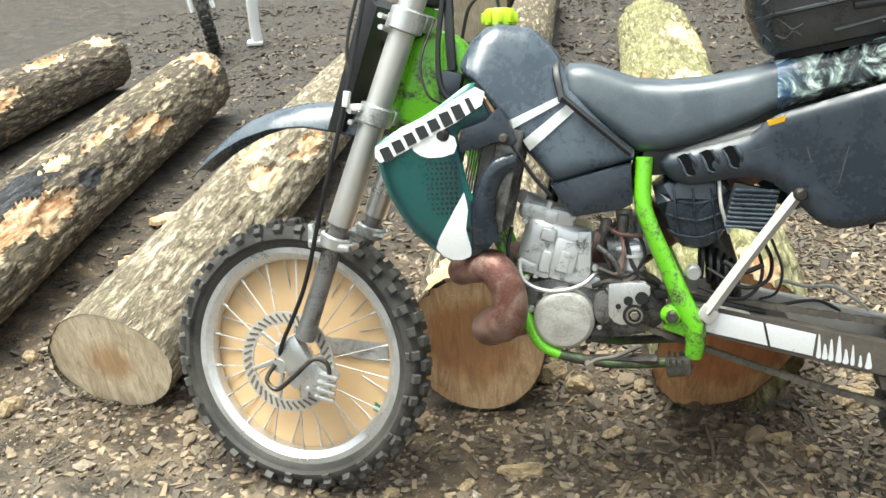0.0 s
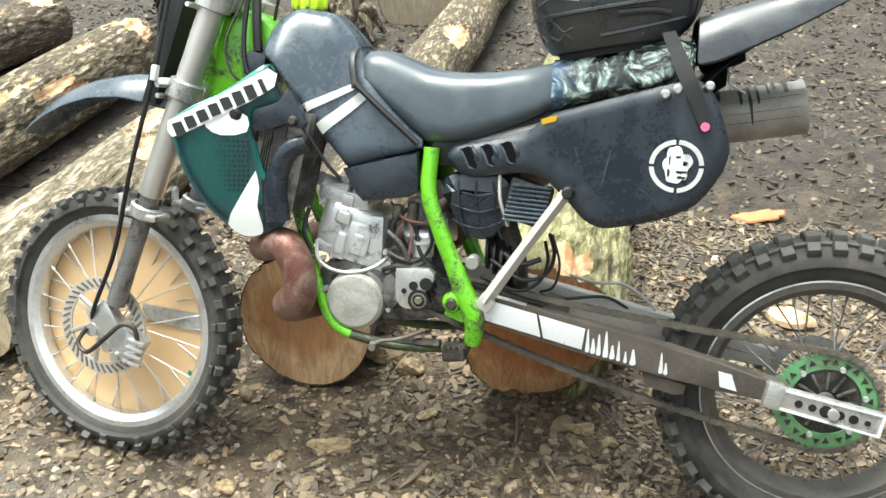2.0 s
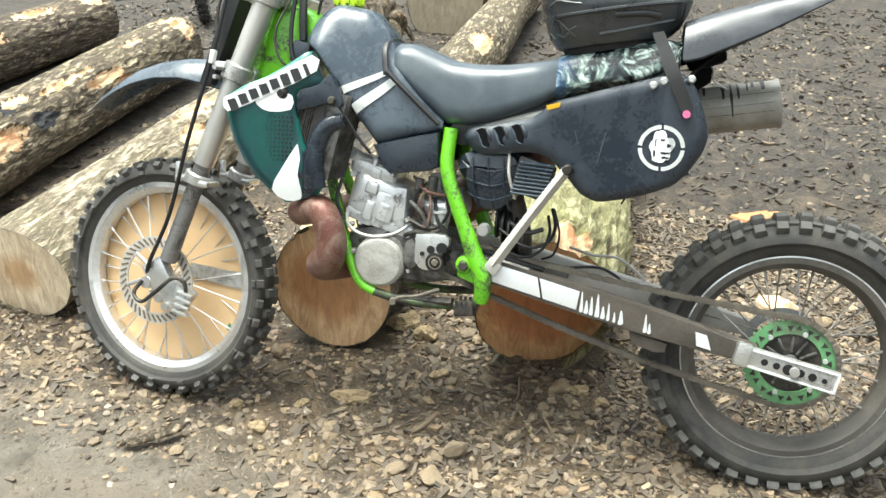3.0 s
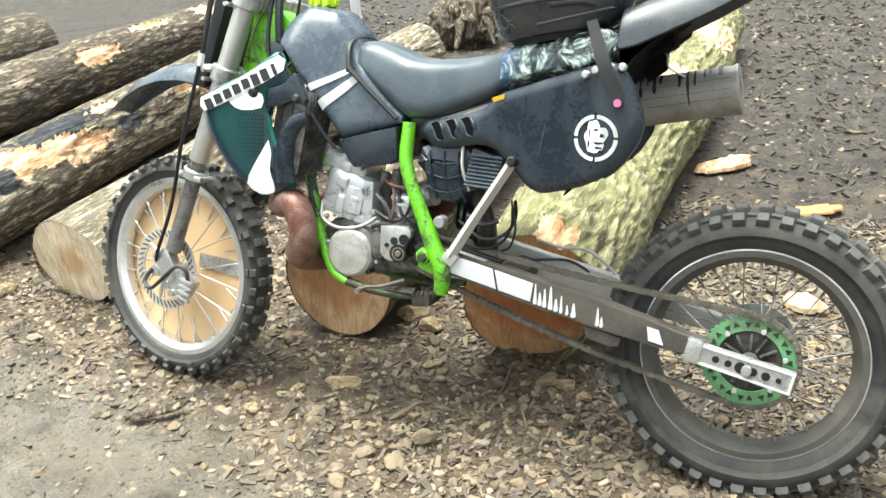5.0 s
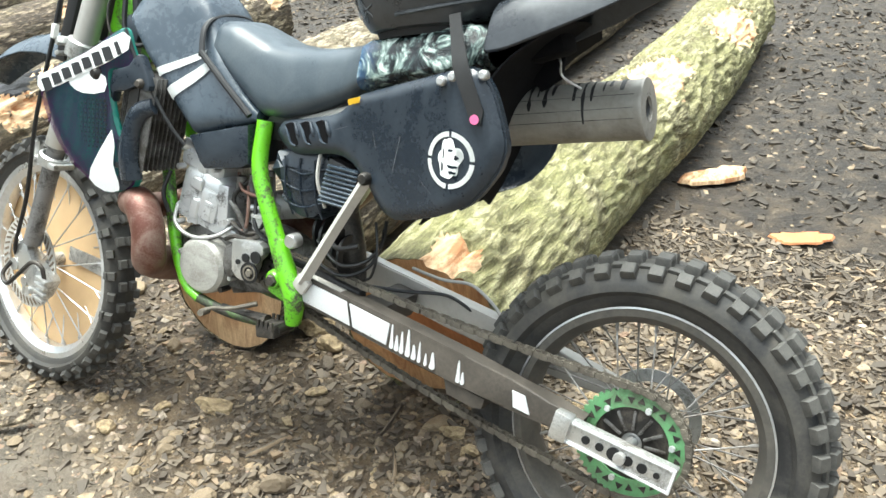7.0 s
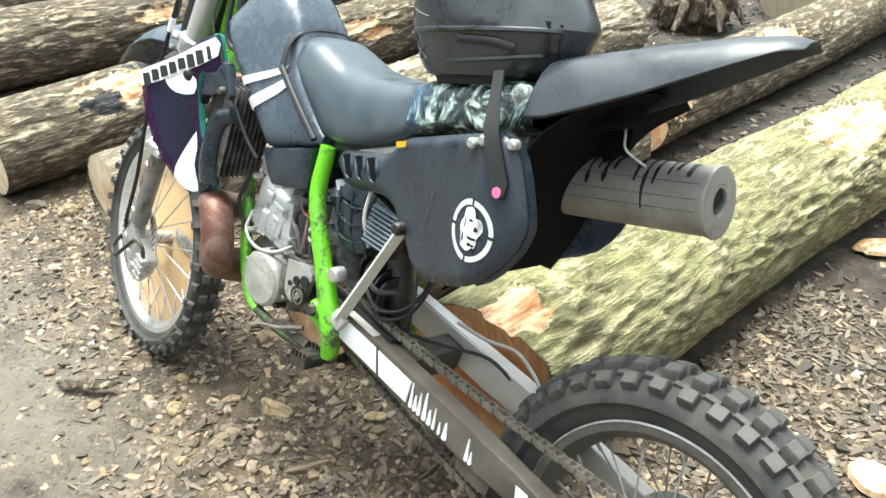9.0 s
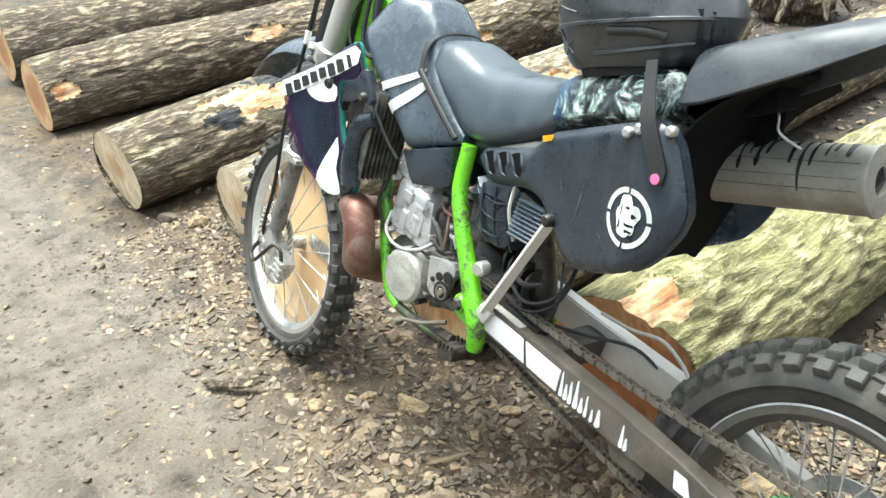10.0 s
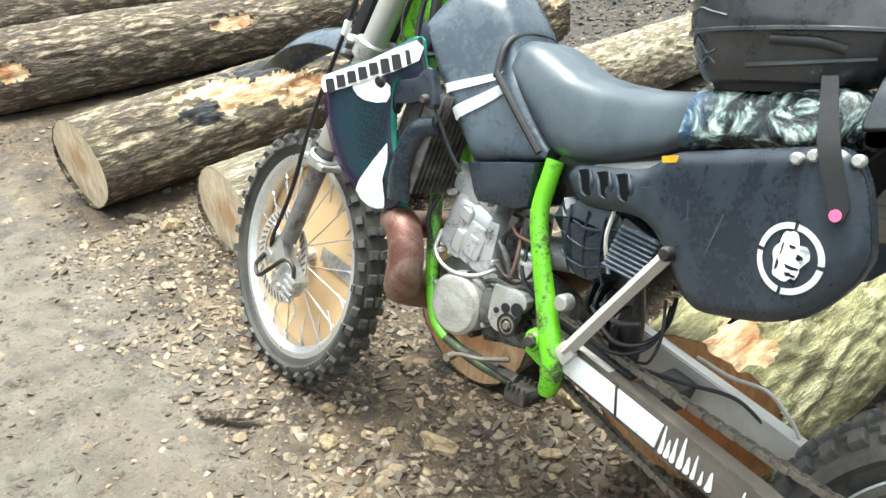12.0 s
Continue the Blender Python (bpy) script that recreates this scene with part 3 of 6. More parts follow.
log((-4.95, 0.3, 0.21), (-4.85, 3.2, 0.21), 0.22, 0.21, M_BARK_RED, M_CUT_TAN, "long dark log lying behind the others", 4, rows_per_m=30, torn=[(1.4, 1.2, 0.4, 0.4)])
log((-0.445, 0.255, 0.195), (-0.5, 1.8, 0.185), 0.2, 0.188, M_BARK_BROWN, M_CUT_TAN, "short brown log with a tan sawn end", 5, oval=0.98, cut_tilt=(0.0, 0.1), torn=[(0.1, 1.4, 0.12, 0.8)])
log((0.225, 0.25, 0.212), (0.18, 4.4, 0.2), 0.222, 0.205, M_BARK_MOSS, M_CUT_RED, "pale mossy log with an orange sawn end", 6, crook=0.12, oval=0.88, oval_far=1.1, cut_tilt=(-0.3, -0.3), relief=0.02, rows_per_m=80, seg=150, torn=[(0.05, 1.9, 0.07, 0.3), (2.2, 0.5, 0.2, 0.5), (1.9, 1.8, 0.3, 0.5), (3.2, 2.2, 0.3, 0.6)])
log((-0.64, 2.15, 0.17), (-0.75, 6.2, 0.17), 0.18, 0.17, M_BARK_BROWN, M_CUT_TAN, "dark log with moss and a peeled end", 7, torn=[(0.1, 1.6, 0.18, 1.6), (1.2, 2.2, 0.25, 0.4)])


# ---- the dirt bike: x along it (front at minus x), y to its right, leaning on its right side ----
bike = thing("dirt_bike", "muddy black and lime green dirt bike leaning over beside felled logs", "motorcycle", pose(0, -0.085, -0.03, -15.0, 0, 0))


def knob_mesh(size_w, size_l, h, taper=0.82):
    """One tread block standing on its base: x round the wheel, y across it, z outwards."""
    bm = bmesh.new()
    vs = []
    for f, d in ((1.0, -0.008), (0.96, h * 0.75), (taper, h)):
        for a, b in ((-1, -1), (1, -1), (1, 1), (-1, 1)):
            vs.append(bm.verts.new((a * size_l * f / 2, b * size_w * f / 2, d)))
    for o in (0, 4):
        for i in range(4):
            j = (i + 1) % 4
            bm.faces.new((vs[o + i], vs[o + j], vs[o + 4 + j], vs[o + 4 + i]))
    bm.faces.new(vs[8:])
    return finish("tread_knob", bm, M_KNOB, 25)


def tyre(root, c, R, rim_r, half_w, count, rows, knob_h, label=""):
    """Carcass and its tread; rows: (angle from the crown, shift round the wheel in pitches, width, length, height, every)."""
    mid_r, hr = (R - knob_h + rim_r) / 2, (R - knob_h - rim_r) / 2
    prof = []
    for k in range(26):
        a = math.pi / 2 + (k - 12.5) / 12.5 * 2.6
        prof.append((mid_r + hr * math.sin(a), -half_w * math.cos(a) * (1.0 if math.sin(a) > 0 else 0.82)))
    part("tyre", lathe(prof, c, "y", 96), M_RUBBER, root, label, 30)
    rng = random.Random(count)
    for phi, shift, kw, kl, kh, every in rows:
        me = knob_mesh(kw, kl, kh)
        for side in (-1, 1):
            for i in range(0, count, every):
                w = 2 * math.pi * (i + shift) / count
                rad, tan, ax = Vector((math.cos(w), 0, math.sin(w))), Vector((-math.sin(w), 0, math.cos(w))), Vector((0, side, 0))
                up = (rad * math.cos(phi) / hr + ax * math.sin(phi) / half_w).normalized()
                base = Vector(c) + rad * (mid_r + hr * math.cos(phi)) + ax * half_w * math.sin(phi) + up * rng.uniform(-0.0015, 0.001)
                ob = new("tread_knob", me)
                ob.parent = root
                ob.matrix_basis = Matrix.Translation(base) @ Matrix((tan, up.cross(tan), up)).transposed().to_4x4() @ Matrix.Rotation(rng.uniform(-0.06, 0.06), 4, "Z")


def wheel(name, c, R, rim_r, half_w, count, rows, knob_h, rim_mat, hub_r, hub_w, n_spokes, label, spoke_mat=M_STEEL):
    root = part(name, lathe([(hub_r, -hub_w), (hub_r, -hub_w + 0.012), (hub_r * 0.55, -hub_w + 0.02), (hub_r * 0.55, hub_w - 0.02), (hub_r, hub_w - 0.012), (hub_r, hub_w), (0.012, hub_w + 0.004), (0.012, -hub_w - 0.004)], c, "y", 36), M_ENGINE, bike, label)
    tyre(root, c, R, rim_r - 0.012, half_w, count, rows, knob_h, "muddy knobbly black tyre")
    rw = half_w * 0.62
    part("rim", lathe([(rim_r, -rw), (rim_r, -rw + 0.005), (rim_r - 0.016, -rw + 0.007), (rim_r - 0.02, -0.01), (rim_r - 0.02, 0.01), (rim_r - 0.016, rw - 0.007), (rim_r, rw - 0.005), (rim_r, rw),
                       (rim_r - 0.014, rw), (rim_r - 0.03, rw * 0.55), (rim_r - 0.034, 0), (rim_r - 0.03, -rw * 0.55), (rim_r - 0.014, -rw)], c, "y", 96), rim_mat, root)
    cv = Vector(c)
    for i in range(n_spokes):
        s = -1 if i % 2 else 1
        lead = 1 if (i // 2) % 2 else -1
        w = 2 * math.pi * i / n_spokes
        w2 = w + lead * 0.55
        a = cv + Vector((hub_r * 0.95 * math.cos(w2), s * (hub_w - 0.006), hub_r * 0.95 * math.sin(w2)))
        b = cv + Vector(((rim_r - 0.03) * math.cos(w), s * 0.008, (rim_r - 0.03) * math.sin(w)))
        bm = rod(a, b, 0.0019, 5)
        rod(b, b + (a - b).normalized() * 0.018, 0.0036, 5, bm)
        part("spoke", bm, spoke_mat, root)
    return root


def ring_plate(c, r_out, r_in, y, thick, holes, hole_r, hole_at, slots=False, seg=72, teeth=0, tooth=0.0):
    """Flat ring plate round the y axis; holes are sunk as dark-edged raised rims of real geometry."""
    bm = bmesh.new()
    outer, inner = [], []
    n = teeth * 4 if teeth else seg
    for k in range(n):
        w = 2 * math.pi * k / n
        ro = r_out + (tooth if teeth and k % 4 in (1, 2) else 0)
        outer.append((ro * math.cos(w), ro * math.sin(w)))
        inner.append((r_in * math.cos(w), r_in * math.sin(w)))
    cx, cy, cz = c
    rows = []
    for yy in (y - thick / 2, y + thick / 2):
        rows.append([bm.verts.new((cx + a, cy + yy, cz + b)) for a, b in outer])
        rows.append([bm.verts.new((cx + a, cy + yy, cz + b)) for a, b in inner])
    o0, i0, o1, i1 = rows
    for k in range(n):
        j = (k + 1) % n
        bm.faces.new((o0[k], o0[j], i0[j], i0[k]))
        bm.faces.new((o1[j], o1[k], i1[k], i1[j]))
        bm.faces.new((o0[j], o0[k], o1[k], o1[j]))
        bm.faces.new((i0[k], i0[j], i1[j], i1[k]))
    return bm


# front wheel with a tan board behind its spokes
FC = (-0.84, 0.0, 0.345)
fw = wheel("front_wheel", FC, 0.346, 0.2765, 0.044, 36, [(0.3, 0.0, 0.021, 0.024, 0.013, 1), (0.92, 0.5, 0.02, 0.022, 0.013, 1), (1.4, 0.5, 0.012, 0.02, 0.006, 2)], 0.013, M_RIM, 0.034, 0.055, 36, "spoked front wheel with a bright silver rim")
board = part("wheel_disc_cover", lathe([(0.0005, 0.026), (0.255, 0.02), (0.258, 0.024), (0.0005, 0.030)], FC, "y", 72), M_TAN, fw, "flat tan board closing the wheel")
part("tape", slab([(-0.79, 0.353), (-0.612, 0.335), (-0.61, 0.383), (-0.785, 0.392)], 0.015, 0.018, 0), M_ALU, fw, "pale grey strip of tape")
part("sticker", slab([(-0.655, 0.213), (-0.636, 0.205), (-0.629, 0.222), (-0.647, 0.234)], 0.013, 0.016, 0.0), worn("green_sticker", (0.0, 0.16, 0.07), (0.1, 0.2, 0.1), 0.2, 0.5), fw, "small green sticker")
disc = part("brake_disc", ring_plate(FC, 0.125, 0.095, -0.07, 0.004, 0, 0, 0), M_SILENCER, bike, "drilled steel brake disc")
for k in range(40):
    w = 2 * math.pi * k / 40
    rot = Matrix.Rotation(-w - 0.6, 4, "Y")
    part("slot", block((FC[0] + 0.110 * math.cos(w), -0.0725, FC[2] + 0.110 * math.sin(w)), (0.024, 0.002, 0.0055), 0.0, rot), M_SLOT, disc, "", 0)
for k in range(6):
    w = 2 * math.pi * k / 6
    part("carrier_arm", rod((FC[0] + 0.035 * math.cos(w), -0.066, FC[2] + 0.035 * math.sin(w)), (FC[0] + 0.098 * math.cos(w + 0.25), -0.07, FC[2] + 0.098 * math.sin(w + 0.25)), 0.006, 6), M_ALU, fw)

# fork: two legs, clamps, guards
for s in (-1, 1):
    y = 0.102 * s
    leg = part("fork_tube", rod((-0.476, y, 1.19), (-0.672, y, 0.69), 0.029, 28), M_FORK, bike, "silver upper fork tube")
    part("fork_slider", tube([(-0.665, y, 0.705), (-0.70, y, 0.615), (-0.775, y, 0.415)], [0.0225, 0.022, 0.023], 20, 4), M_FORKLEG, leg, "scuffed grey fork leg")
    bm = block((-0.808, y * 0.93, 0.372), (0.075, 0.036, 0.085), 0.012, Matrix.Rotation(radians(-32), 4, "Y"))
    rod((-0.84, y * 1.12, 0.345), (-0.84, y * 0.6, 0.345), 0.017, 16, bm)
    part("axle_clamp", bm, M_ALU, leg)
    bm = lathe([(0.030, -0.016), (0.037, -0.012), (0.037, 0.012), (0.030, 0.016)], (0, 0, 0), "z", 24)
    bmesh.ops.transform(bm, matrix=Matrix.Translation((-0.686, y, 0.65)) @ Matrix.Rotation(radians(21), 4, "Y"), verts=bm.verts)
    block((-0.69, y, 0.643), (0.105, 0.06, 0.016), 0.006, Matrix.Rotation(radians(8), 4, "Y"), bm)
    block((-0.735, y - 0.02, 0.664), (0.014, 0.016, 0.055), 0.004, None, bm)
    part("guard_bracket", bm, M_ALU, leg, "bent alloy guard bracket")
for z, x, h in ((1.135, -0.497, 0.05), (0.935, -0.575, 0.045)):
    bm = bmesh.new()
    for s in (-1, 1):
        l = lathe([(0.030, -h / 2), (0.040, -h / 2 + 0.004), (0.040, h / 2 - 0.004), (0.030, h / 2)], (0, 0, 0), "z", 28)
        bmesh.ops.transform(l, matrix=Matrix.Translation((x, 0.102 * s, z)) @ Matrix.Rotation(radians(21), 4, "Y"), verts=l.verts)
        me = bpy.data.meshes.new("tmp")
        l.to_mesh(me)
        l.free()
        bm.from_mesh(me)
        bpy.data.meshes.remove(me)
        block((x - 0.03, 0.102 * s, z - 0.006), (0.03, 0.03, h * 0.85), 0.005, Matrix.Rotation(radians(21), 4, "Y"), bm)
        for dz in (-0.012, 0.012):
            rod((x - 0.045, 0.09 * s + 0.0, z - 0.003 + dz), (x - 0.045, 0.145 * s, z - 0.003 + dz), 0.006, 8, bm)
    block((x + 0.015, 0, z), (0.06, 0.19, h * 0.8), 0.01, Matrix.Rotation(radians(21), 4, "Y"), bm)
    part("triple_clamp", bm, M_ALU, bike, "cast alloy fork clamp")

# front number plate, hose and guide
bm = slab([(-0.70, 0.90), (-0.66, 0.90), (-0.565, 1.17), (-0.60, 1.20)], -0.10, 0.10, 0.008)
part("number_plate", bm, M_BLACK, bike, "plain black front plate")
part("brake_hose", tube([(-0.575, -0.135, 1.22), (-0.60, -0.14, 1.10), (-0.628, -0.145, 0.97), (-0.69, -0.15, 0.75), (-0.752, -0.133, 0.550), (-0.827, -0.118, 0.400), (-0.842, -0.098, 0.360)], 0.0055, 8), M_BLACK, bike)
bm = block((-0.626, -0.145, 0.97), (0.015, 0.014, 0.036), 0.004, Matrix.Rotation(radians(10), 4, "Y"))
block((-0.612, -0.135, 0.952), (0.04, 0.018, 0.016), 0.004, None, bm)
part("hose_guide", bm, M_GUIDE, bike, "white plastic hose guide")
part("cable", tube([(-0.60, -0.11, 1.22), (-0.63, -0.12, 1.1), (-0.625, -0.135, 0.99)], 0.004, 8), M_GRIME, bike)

# caliper
bm = block((-0.752, -0.085, 0.318), (0.085, 0.05, 0.075), 0.012, Matrix.Rotation(radians(35), 4, "Y"))
for k in range(4):
    block((-0.722 + k * 0.004, -0.113, 0.275 + k * 0.018), (0.05, 0.012, 0.009), 0.003, Matrix.Rotation(radians(10), 4, "Y"), bm)
rod((-0.80, -0.11, 0.305), (-0.80, -0.07, 0.305), 0.014, 12, bm)
rod((-0.775, -0.115, 0.285), (-0.775, -0.07, 0.285), 0.011, 12, bm)
block((-0.80, -0.09, 0.36), (0.06, 0.02, 0.03), 0.006, Matrix.Rotation(radians(-35), 4, "Y"), bm)
cal = part("brake_caliper", bm, M_ALU, bike, "dirty cast alloy brake caliper")
part("brake_line", tube([(-0.85, -0.115, 0.35), (-0.865, -0.13, 0.315), (-0.835, -0.135, 0.295), (-0.79, -0.13, 0.33), (-0.745, -0.12, 0.37), (-0.715, -0.11, 0.36), (-0.71, -0.105, 0.32)], 0.0058, 8), M_GRIME, cal)


# the whole front end is turned a little to the right about the steering axis
STEER = Matrix.Translation((-0.52, -0.02, 1.03)) @ Matrix.Rotation(radians(-7.5), 4, Vector((0.36, 0, 0.93))) @ Matrix.Translation((0.52, 0.02, -1.03))
for ob in bike.children:
    ob.matrix_basis = STEER


# ---- plastics ----
def shell(stations, n=11, thick=0.003):
    """Curved open shell along the bike: stations of (x, y_centre, z_top, half_width, side_drop, roll_power)."""
    bm = bmesh.new()
    for sgn in (0, 1):
        rows = []
        for x, yc, zt, hw, drop, pw in stations:
            row = []
            for k in range(n):
                u = -1 + 2 * k / (n - 1)
                f = abs(u) ** pw
                row.append(bm.verts.new((x, yc + u * (hw - sgn * thick), zt - drop * f - sgn * thick)))
            rows.append(row)
        for r, s in zip(rows, rows[1:]):
            for k in range(n - 1):
                bm.faces.new((r[k], r[k + 1], s[k + 1], s[k]))
        if sgn == 0:
            first = rows
    rim = lambda rws: [r[0] for r in rws] + rws[-1][1:] + [r[-1] for r in rws[::-1]][1:] + rws[0][::-1][1:-1]
    a, b = rim(first), rim(rows)
    for k in range(len(a)):
        bm.faces.new((a[k], a[(k + 1) % len(a)], b[(k + 1) % len(b)], b[k]))
    return bm


ff = [(-1.065, 0.0, 0.812, 0.052, 0.012, 2), (-1.03, 0.0, 0.852, 0.062, 0.025, 2.2), (-0.98, 0.0, 0.895, 0.07, 0.035, 2.4), (-0.92, 0.0, 0.93, 0.074, 0.04, 2.6), (-0.85, 0.0, 0.955, 0.076, 0.045, 2.8),
      (-0.77, 0.0, 0.969, 0.077, 0.055, 3), (-0.70, 0.0, 0.968, 0.075, 0.066, 3), (-0.64, 0.0, 0.96, 0.07, 0.072, 3), (-0.59, 0.0, 0.945, 0.062, 0.065, 3)]
fx = [s[0] for s in ff]
ff2 = []
for x in np.linspace(fx[0], fx[-1], 28):
    ff2.append((x, *[float(np.interp(x, fx, [s[i] for s in ff])) for i in range(1, 6)]))
subdiv(part("front_fender", shell(ff2), M_TANK, bike, "long curved dark grey front fender", 60), 1)

rf = [(0.52, -0.09, 1.118, 0.112, 0.095, 5), (0.56, -0.09, 1.133, 0.112, 0.1, 5), (0.62, -0.09, 1.152, 0.105, 0.09, 5), (0.70, -0.088, 1.178, 0.093, 0.075, 5), (0.80, -0.085, 1.207, 0.074, 0.045, 4), (0.86, -0.084, 1.22, 0.052, 0.022, 3), (0.885, -0.084, 1.217, 0.03, 0.012, 2)]
fx = [s[0] for s in rf]
rf2 = [(x, *[float(np.interp(x, fx, [s[i] for s in rf])) for i in range(1, 6)]) for x in np.linspace(fx[0], fx[-1], 26)]
tail = subdiv(part("rear_fender", shell(rf2, 21), M_FENDER, bike, "upswept dark grey rear fender", 60), 1)
# inner mudguard, coloured near-black so the space behind the panels reads as shade
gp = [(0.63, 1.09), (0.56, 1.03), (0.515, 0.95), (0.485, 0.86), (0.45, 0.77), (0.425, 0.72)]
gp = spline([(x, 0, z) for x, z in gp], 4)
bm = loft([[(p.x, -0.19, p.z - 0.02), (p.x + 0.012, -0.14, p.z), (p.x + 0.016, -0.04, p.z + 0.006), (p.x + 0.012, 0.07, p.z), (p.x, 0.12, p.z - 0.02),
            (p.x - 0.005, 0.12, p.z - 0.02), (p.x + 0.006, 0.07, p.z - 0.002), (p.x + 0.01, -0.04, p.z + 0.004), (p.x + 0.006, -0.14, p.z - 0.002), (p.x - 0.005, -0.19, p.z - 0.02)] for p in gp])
part("inner_mudguard", bm, M_VOID, bike, "inner mudguard blackened to read as shade behind the panels", 40)
# filler block for the dark mass under the tail, coloured as shade
part("tail_block", block((0.58, -0.04, 1.045), (0.09, 0.08, 0.045), 0.015, Matrix.Rotation(radians(-20), 4, "Y")), M_VOID, tail)


def section_loft(stations, n=32):
    """Loft of rounded sections: (x, z_low, z_high, half_low, half_high, y_centre, power)."""
    secs = []
    for x, z0, z1, w0, w1, yc, pw in stations:
        loop = superloop(0, 0, 1, 1, pw, n)
        secs.append([(x, yc + p[1] * (w0 + (w1 - w0) * (p[2] * 0.5 + 0.5)), (z0 + z1) / 2 + p[2] * (z1 - z0) / 2) for p in loop])
    return loft(secs)


def dense(stations, n=22):
    xs = [s[0] for s in stations]
    return [(x, *[float(np.interp(x, xs, [s[i] for s in stations])) for i in range(1, len(stations[0]))]) for x in np.linspace(xs[0], xs[-1], n)]


TY = -0.026
tank_st = [(-0.392, 1.03, 1.055, 0.10, 0.05, TY, 3), (-0.375, 1.012, 1.092, 0.14, 0.065, TY, 4), (-0.345, 0.985, 1.117, 0.155, 0.075, TY, 4.5), (-0.315, 0.94, 1.128, 0.155, 0.075, TY, 5),
           (-0.24, 0.842, 1.115, 0.148, 0.07, TY, 5), (-0.19, 0.78, 1.065, 0.138, 0.075, TY, 5), (-0.17, 0.786, 1.03, 0.134, 0.08, TY, 5), (-0.14, 0.796, 0.98, 0.128, 0.1, TY, 5), (-0.07, 0.818, 0.90, 0.116, 0.1, TY, 5), (-0.025, 0.832, 0.86, 0.105, 0.1, TY, 4)]
tank = part("fuel_tank", section_loft(dense(tank_st, 36), 40), M_TANK, bike, "scuffed dark grey plastic fuel tank", 28)
part("tank_lower", slab([(-0.198, 0.786), (-0.03, 0.83), (-0.026, 0.745), (-0.05, 0.732), (-0.15, 0.716), (-0.165, 0.73)], -0.15, 0.09, 0.012), M_PLASTIC, tank, "black lower tank panel")
cap = lathe([(0.0005, 0.035), (0.03, 0.035), (0.034, 0.028), (0.034, 0.0), (0.0005, 0.0)], (-0.315, TY, 1.125), "z", 24)
for k in range(9):
    w = 2 * math.pi * k / 9
    block((-0.315 + 0.035 * math.cos(w), TY + 0.035 * math.sin(w), 1.14), (0.012, 0.012, 0.024), 0.004, Matrix.Rotation(w, 4, "Z"), cap)
part("fuel_cap", cap, M_CAP, tank, "lime green ribbed filler cap")
part("vent_hose", tube([(-0.315, TY, 1.16), (-0.33, TY, 1.2), (-0.38, TY, 1.17), (-0.40, TY, 1.10)], 0.004, 8), M_BLACK, tank)


def tank_y(x, z):
    xs = [s[0] for s in tank_st]
    v = [float(np.interp(x, xs, [s[i] for s in tank_st])) for i in range(1, 6)]
    f = min(1, max(-1, (z - (v[0] + v[1]) / 2) / max(0.01, (v[1] - v[0]) / 2)))
    return v[4] - (v[2] + (v[3] - v[2]) * (f * 0.5 + 0.5)) * max(0.0, 1 - abs(f) ** 5) ** 0.2


def skin(corners, yfun, off, nu=10, nv=3, thick=0.0012):
    """Thin sticker laid on a curved side; corners (x, z) run round it."""
    bm = bmesh.new()
    (a, b, c, d) = [Vector((p[0], 0, p[1])) for p in corners]
    g = []
    for i in range(nu + 1):
        row = []
        for j in range(nv + 1):
            p = a.lerp(b, i / nu).lerp(d.lerp(c, i / nu), j / nv)
            row.append(bm.verts.new((p.x, yfun(p.x, p.z) - off, p.z)))
        g.append(row)
    for i in range(nu):
        for j in range(nv):
            bm.faces.new((g[i][j], g[i + 1][j], g[i + 1][j + 1], g[i][j + 1]))
    r = bmesh.ops.solidify(bm, geom=bm.faces[:], thickness=thick)
    return bm


part("stripe", skin([(-0.302, 0.913), (-0.172, 0.973), (-0.178, 0.955), (-0.296, 0.893)], tank_y, 0.004), M_WHITE, tank, "white stripe decal")
part("stripe", skin([(-0.276, 0.862), (-0.16, 0.955), (-0.148, 0.937), (-0.262, 0.838)], tank_y, 0.004), M_WHITE, tank, "white stripe decal")

# seat
seat_st = [(-0.178, 0.995, 1.022, 0.07, 0.055, TY, 3), (-0.165, 0.963, 1.038, 0.098, 0.07, TY, 3.4), (-0.12, 0.922, 1.04, 0.108, 0.078, TY, 3.6), (-0.06, 0.872, 1.018, 0.112, 0.085, TY, 3.8), (-0.02, 0.843, 1.003, 0.114, 0.09, TY, 4), (0.04, 0.843, 0.998, 0.118, 0.095, TY, 4),
           (0.12, 0.868, 1.002, 0.122, 0.10, TY, 4), (0.20, 0.90, 1.015, 0.126, 0.105, TY, 4), (0.26, 0.935, 1.03, 0.128, 0.108, TY - 0.022, 4), (0.36, 0.96, 1.05, 0.13, 0.108, TY - 0.033, 4), (0.48, 0.99, 1.075, 0.125, 0.10, TY - 0.044, 4), (0.52, 1.0, 1.07, 0.11, 0.09, TY - 0.04, 3)]
seat = part("seat", section_loft(dense(seat_st, 40), 40), M_SEAT, bike, "long black vinyl saddle", 50)
part("seat_strap", tube([(-0.172, TY - 0.115, 0.96), (-0.186, TY - 0.09, 1.02), (-0.186, TY - 0.04, 1.045), (-0.186, TY + 0.04, 1.045), (-0.186, TY + 0.09, 1.02)], 0.008, 8, 6, 0.6), M_BLACK, seat)
part("seat_edge", tube([(-0.172, TY - 0.116, 0.968), (-0.10, TY - 0.12, 0.907), (-0.03, TY - 0.12, 0.848)], 0.007, 8, 6), M_BLACK, seat)
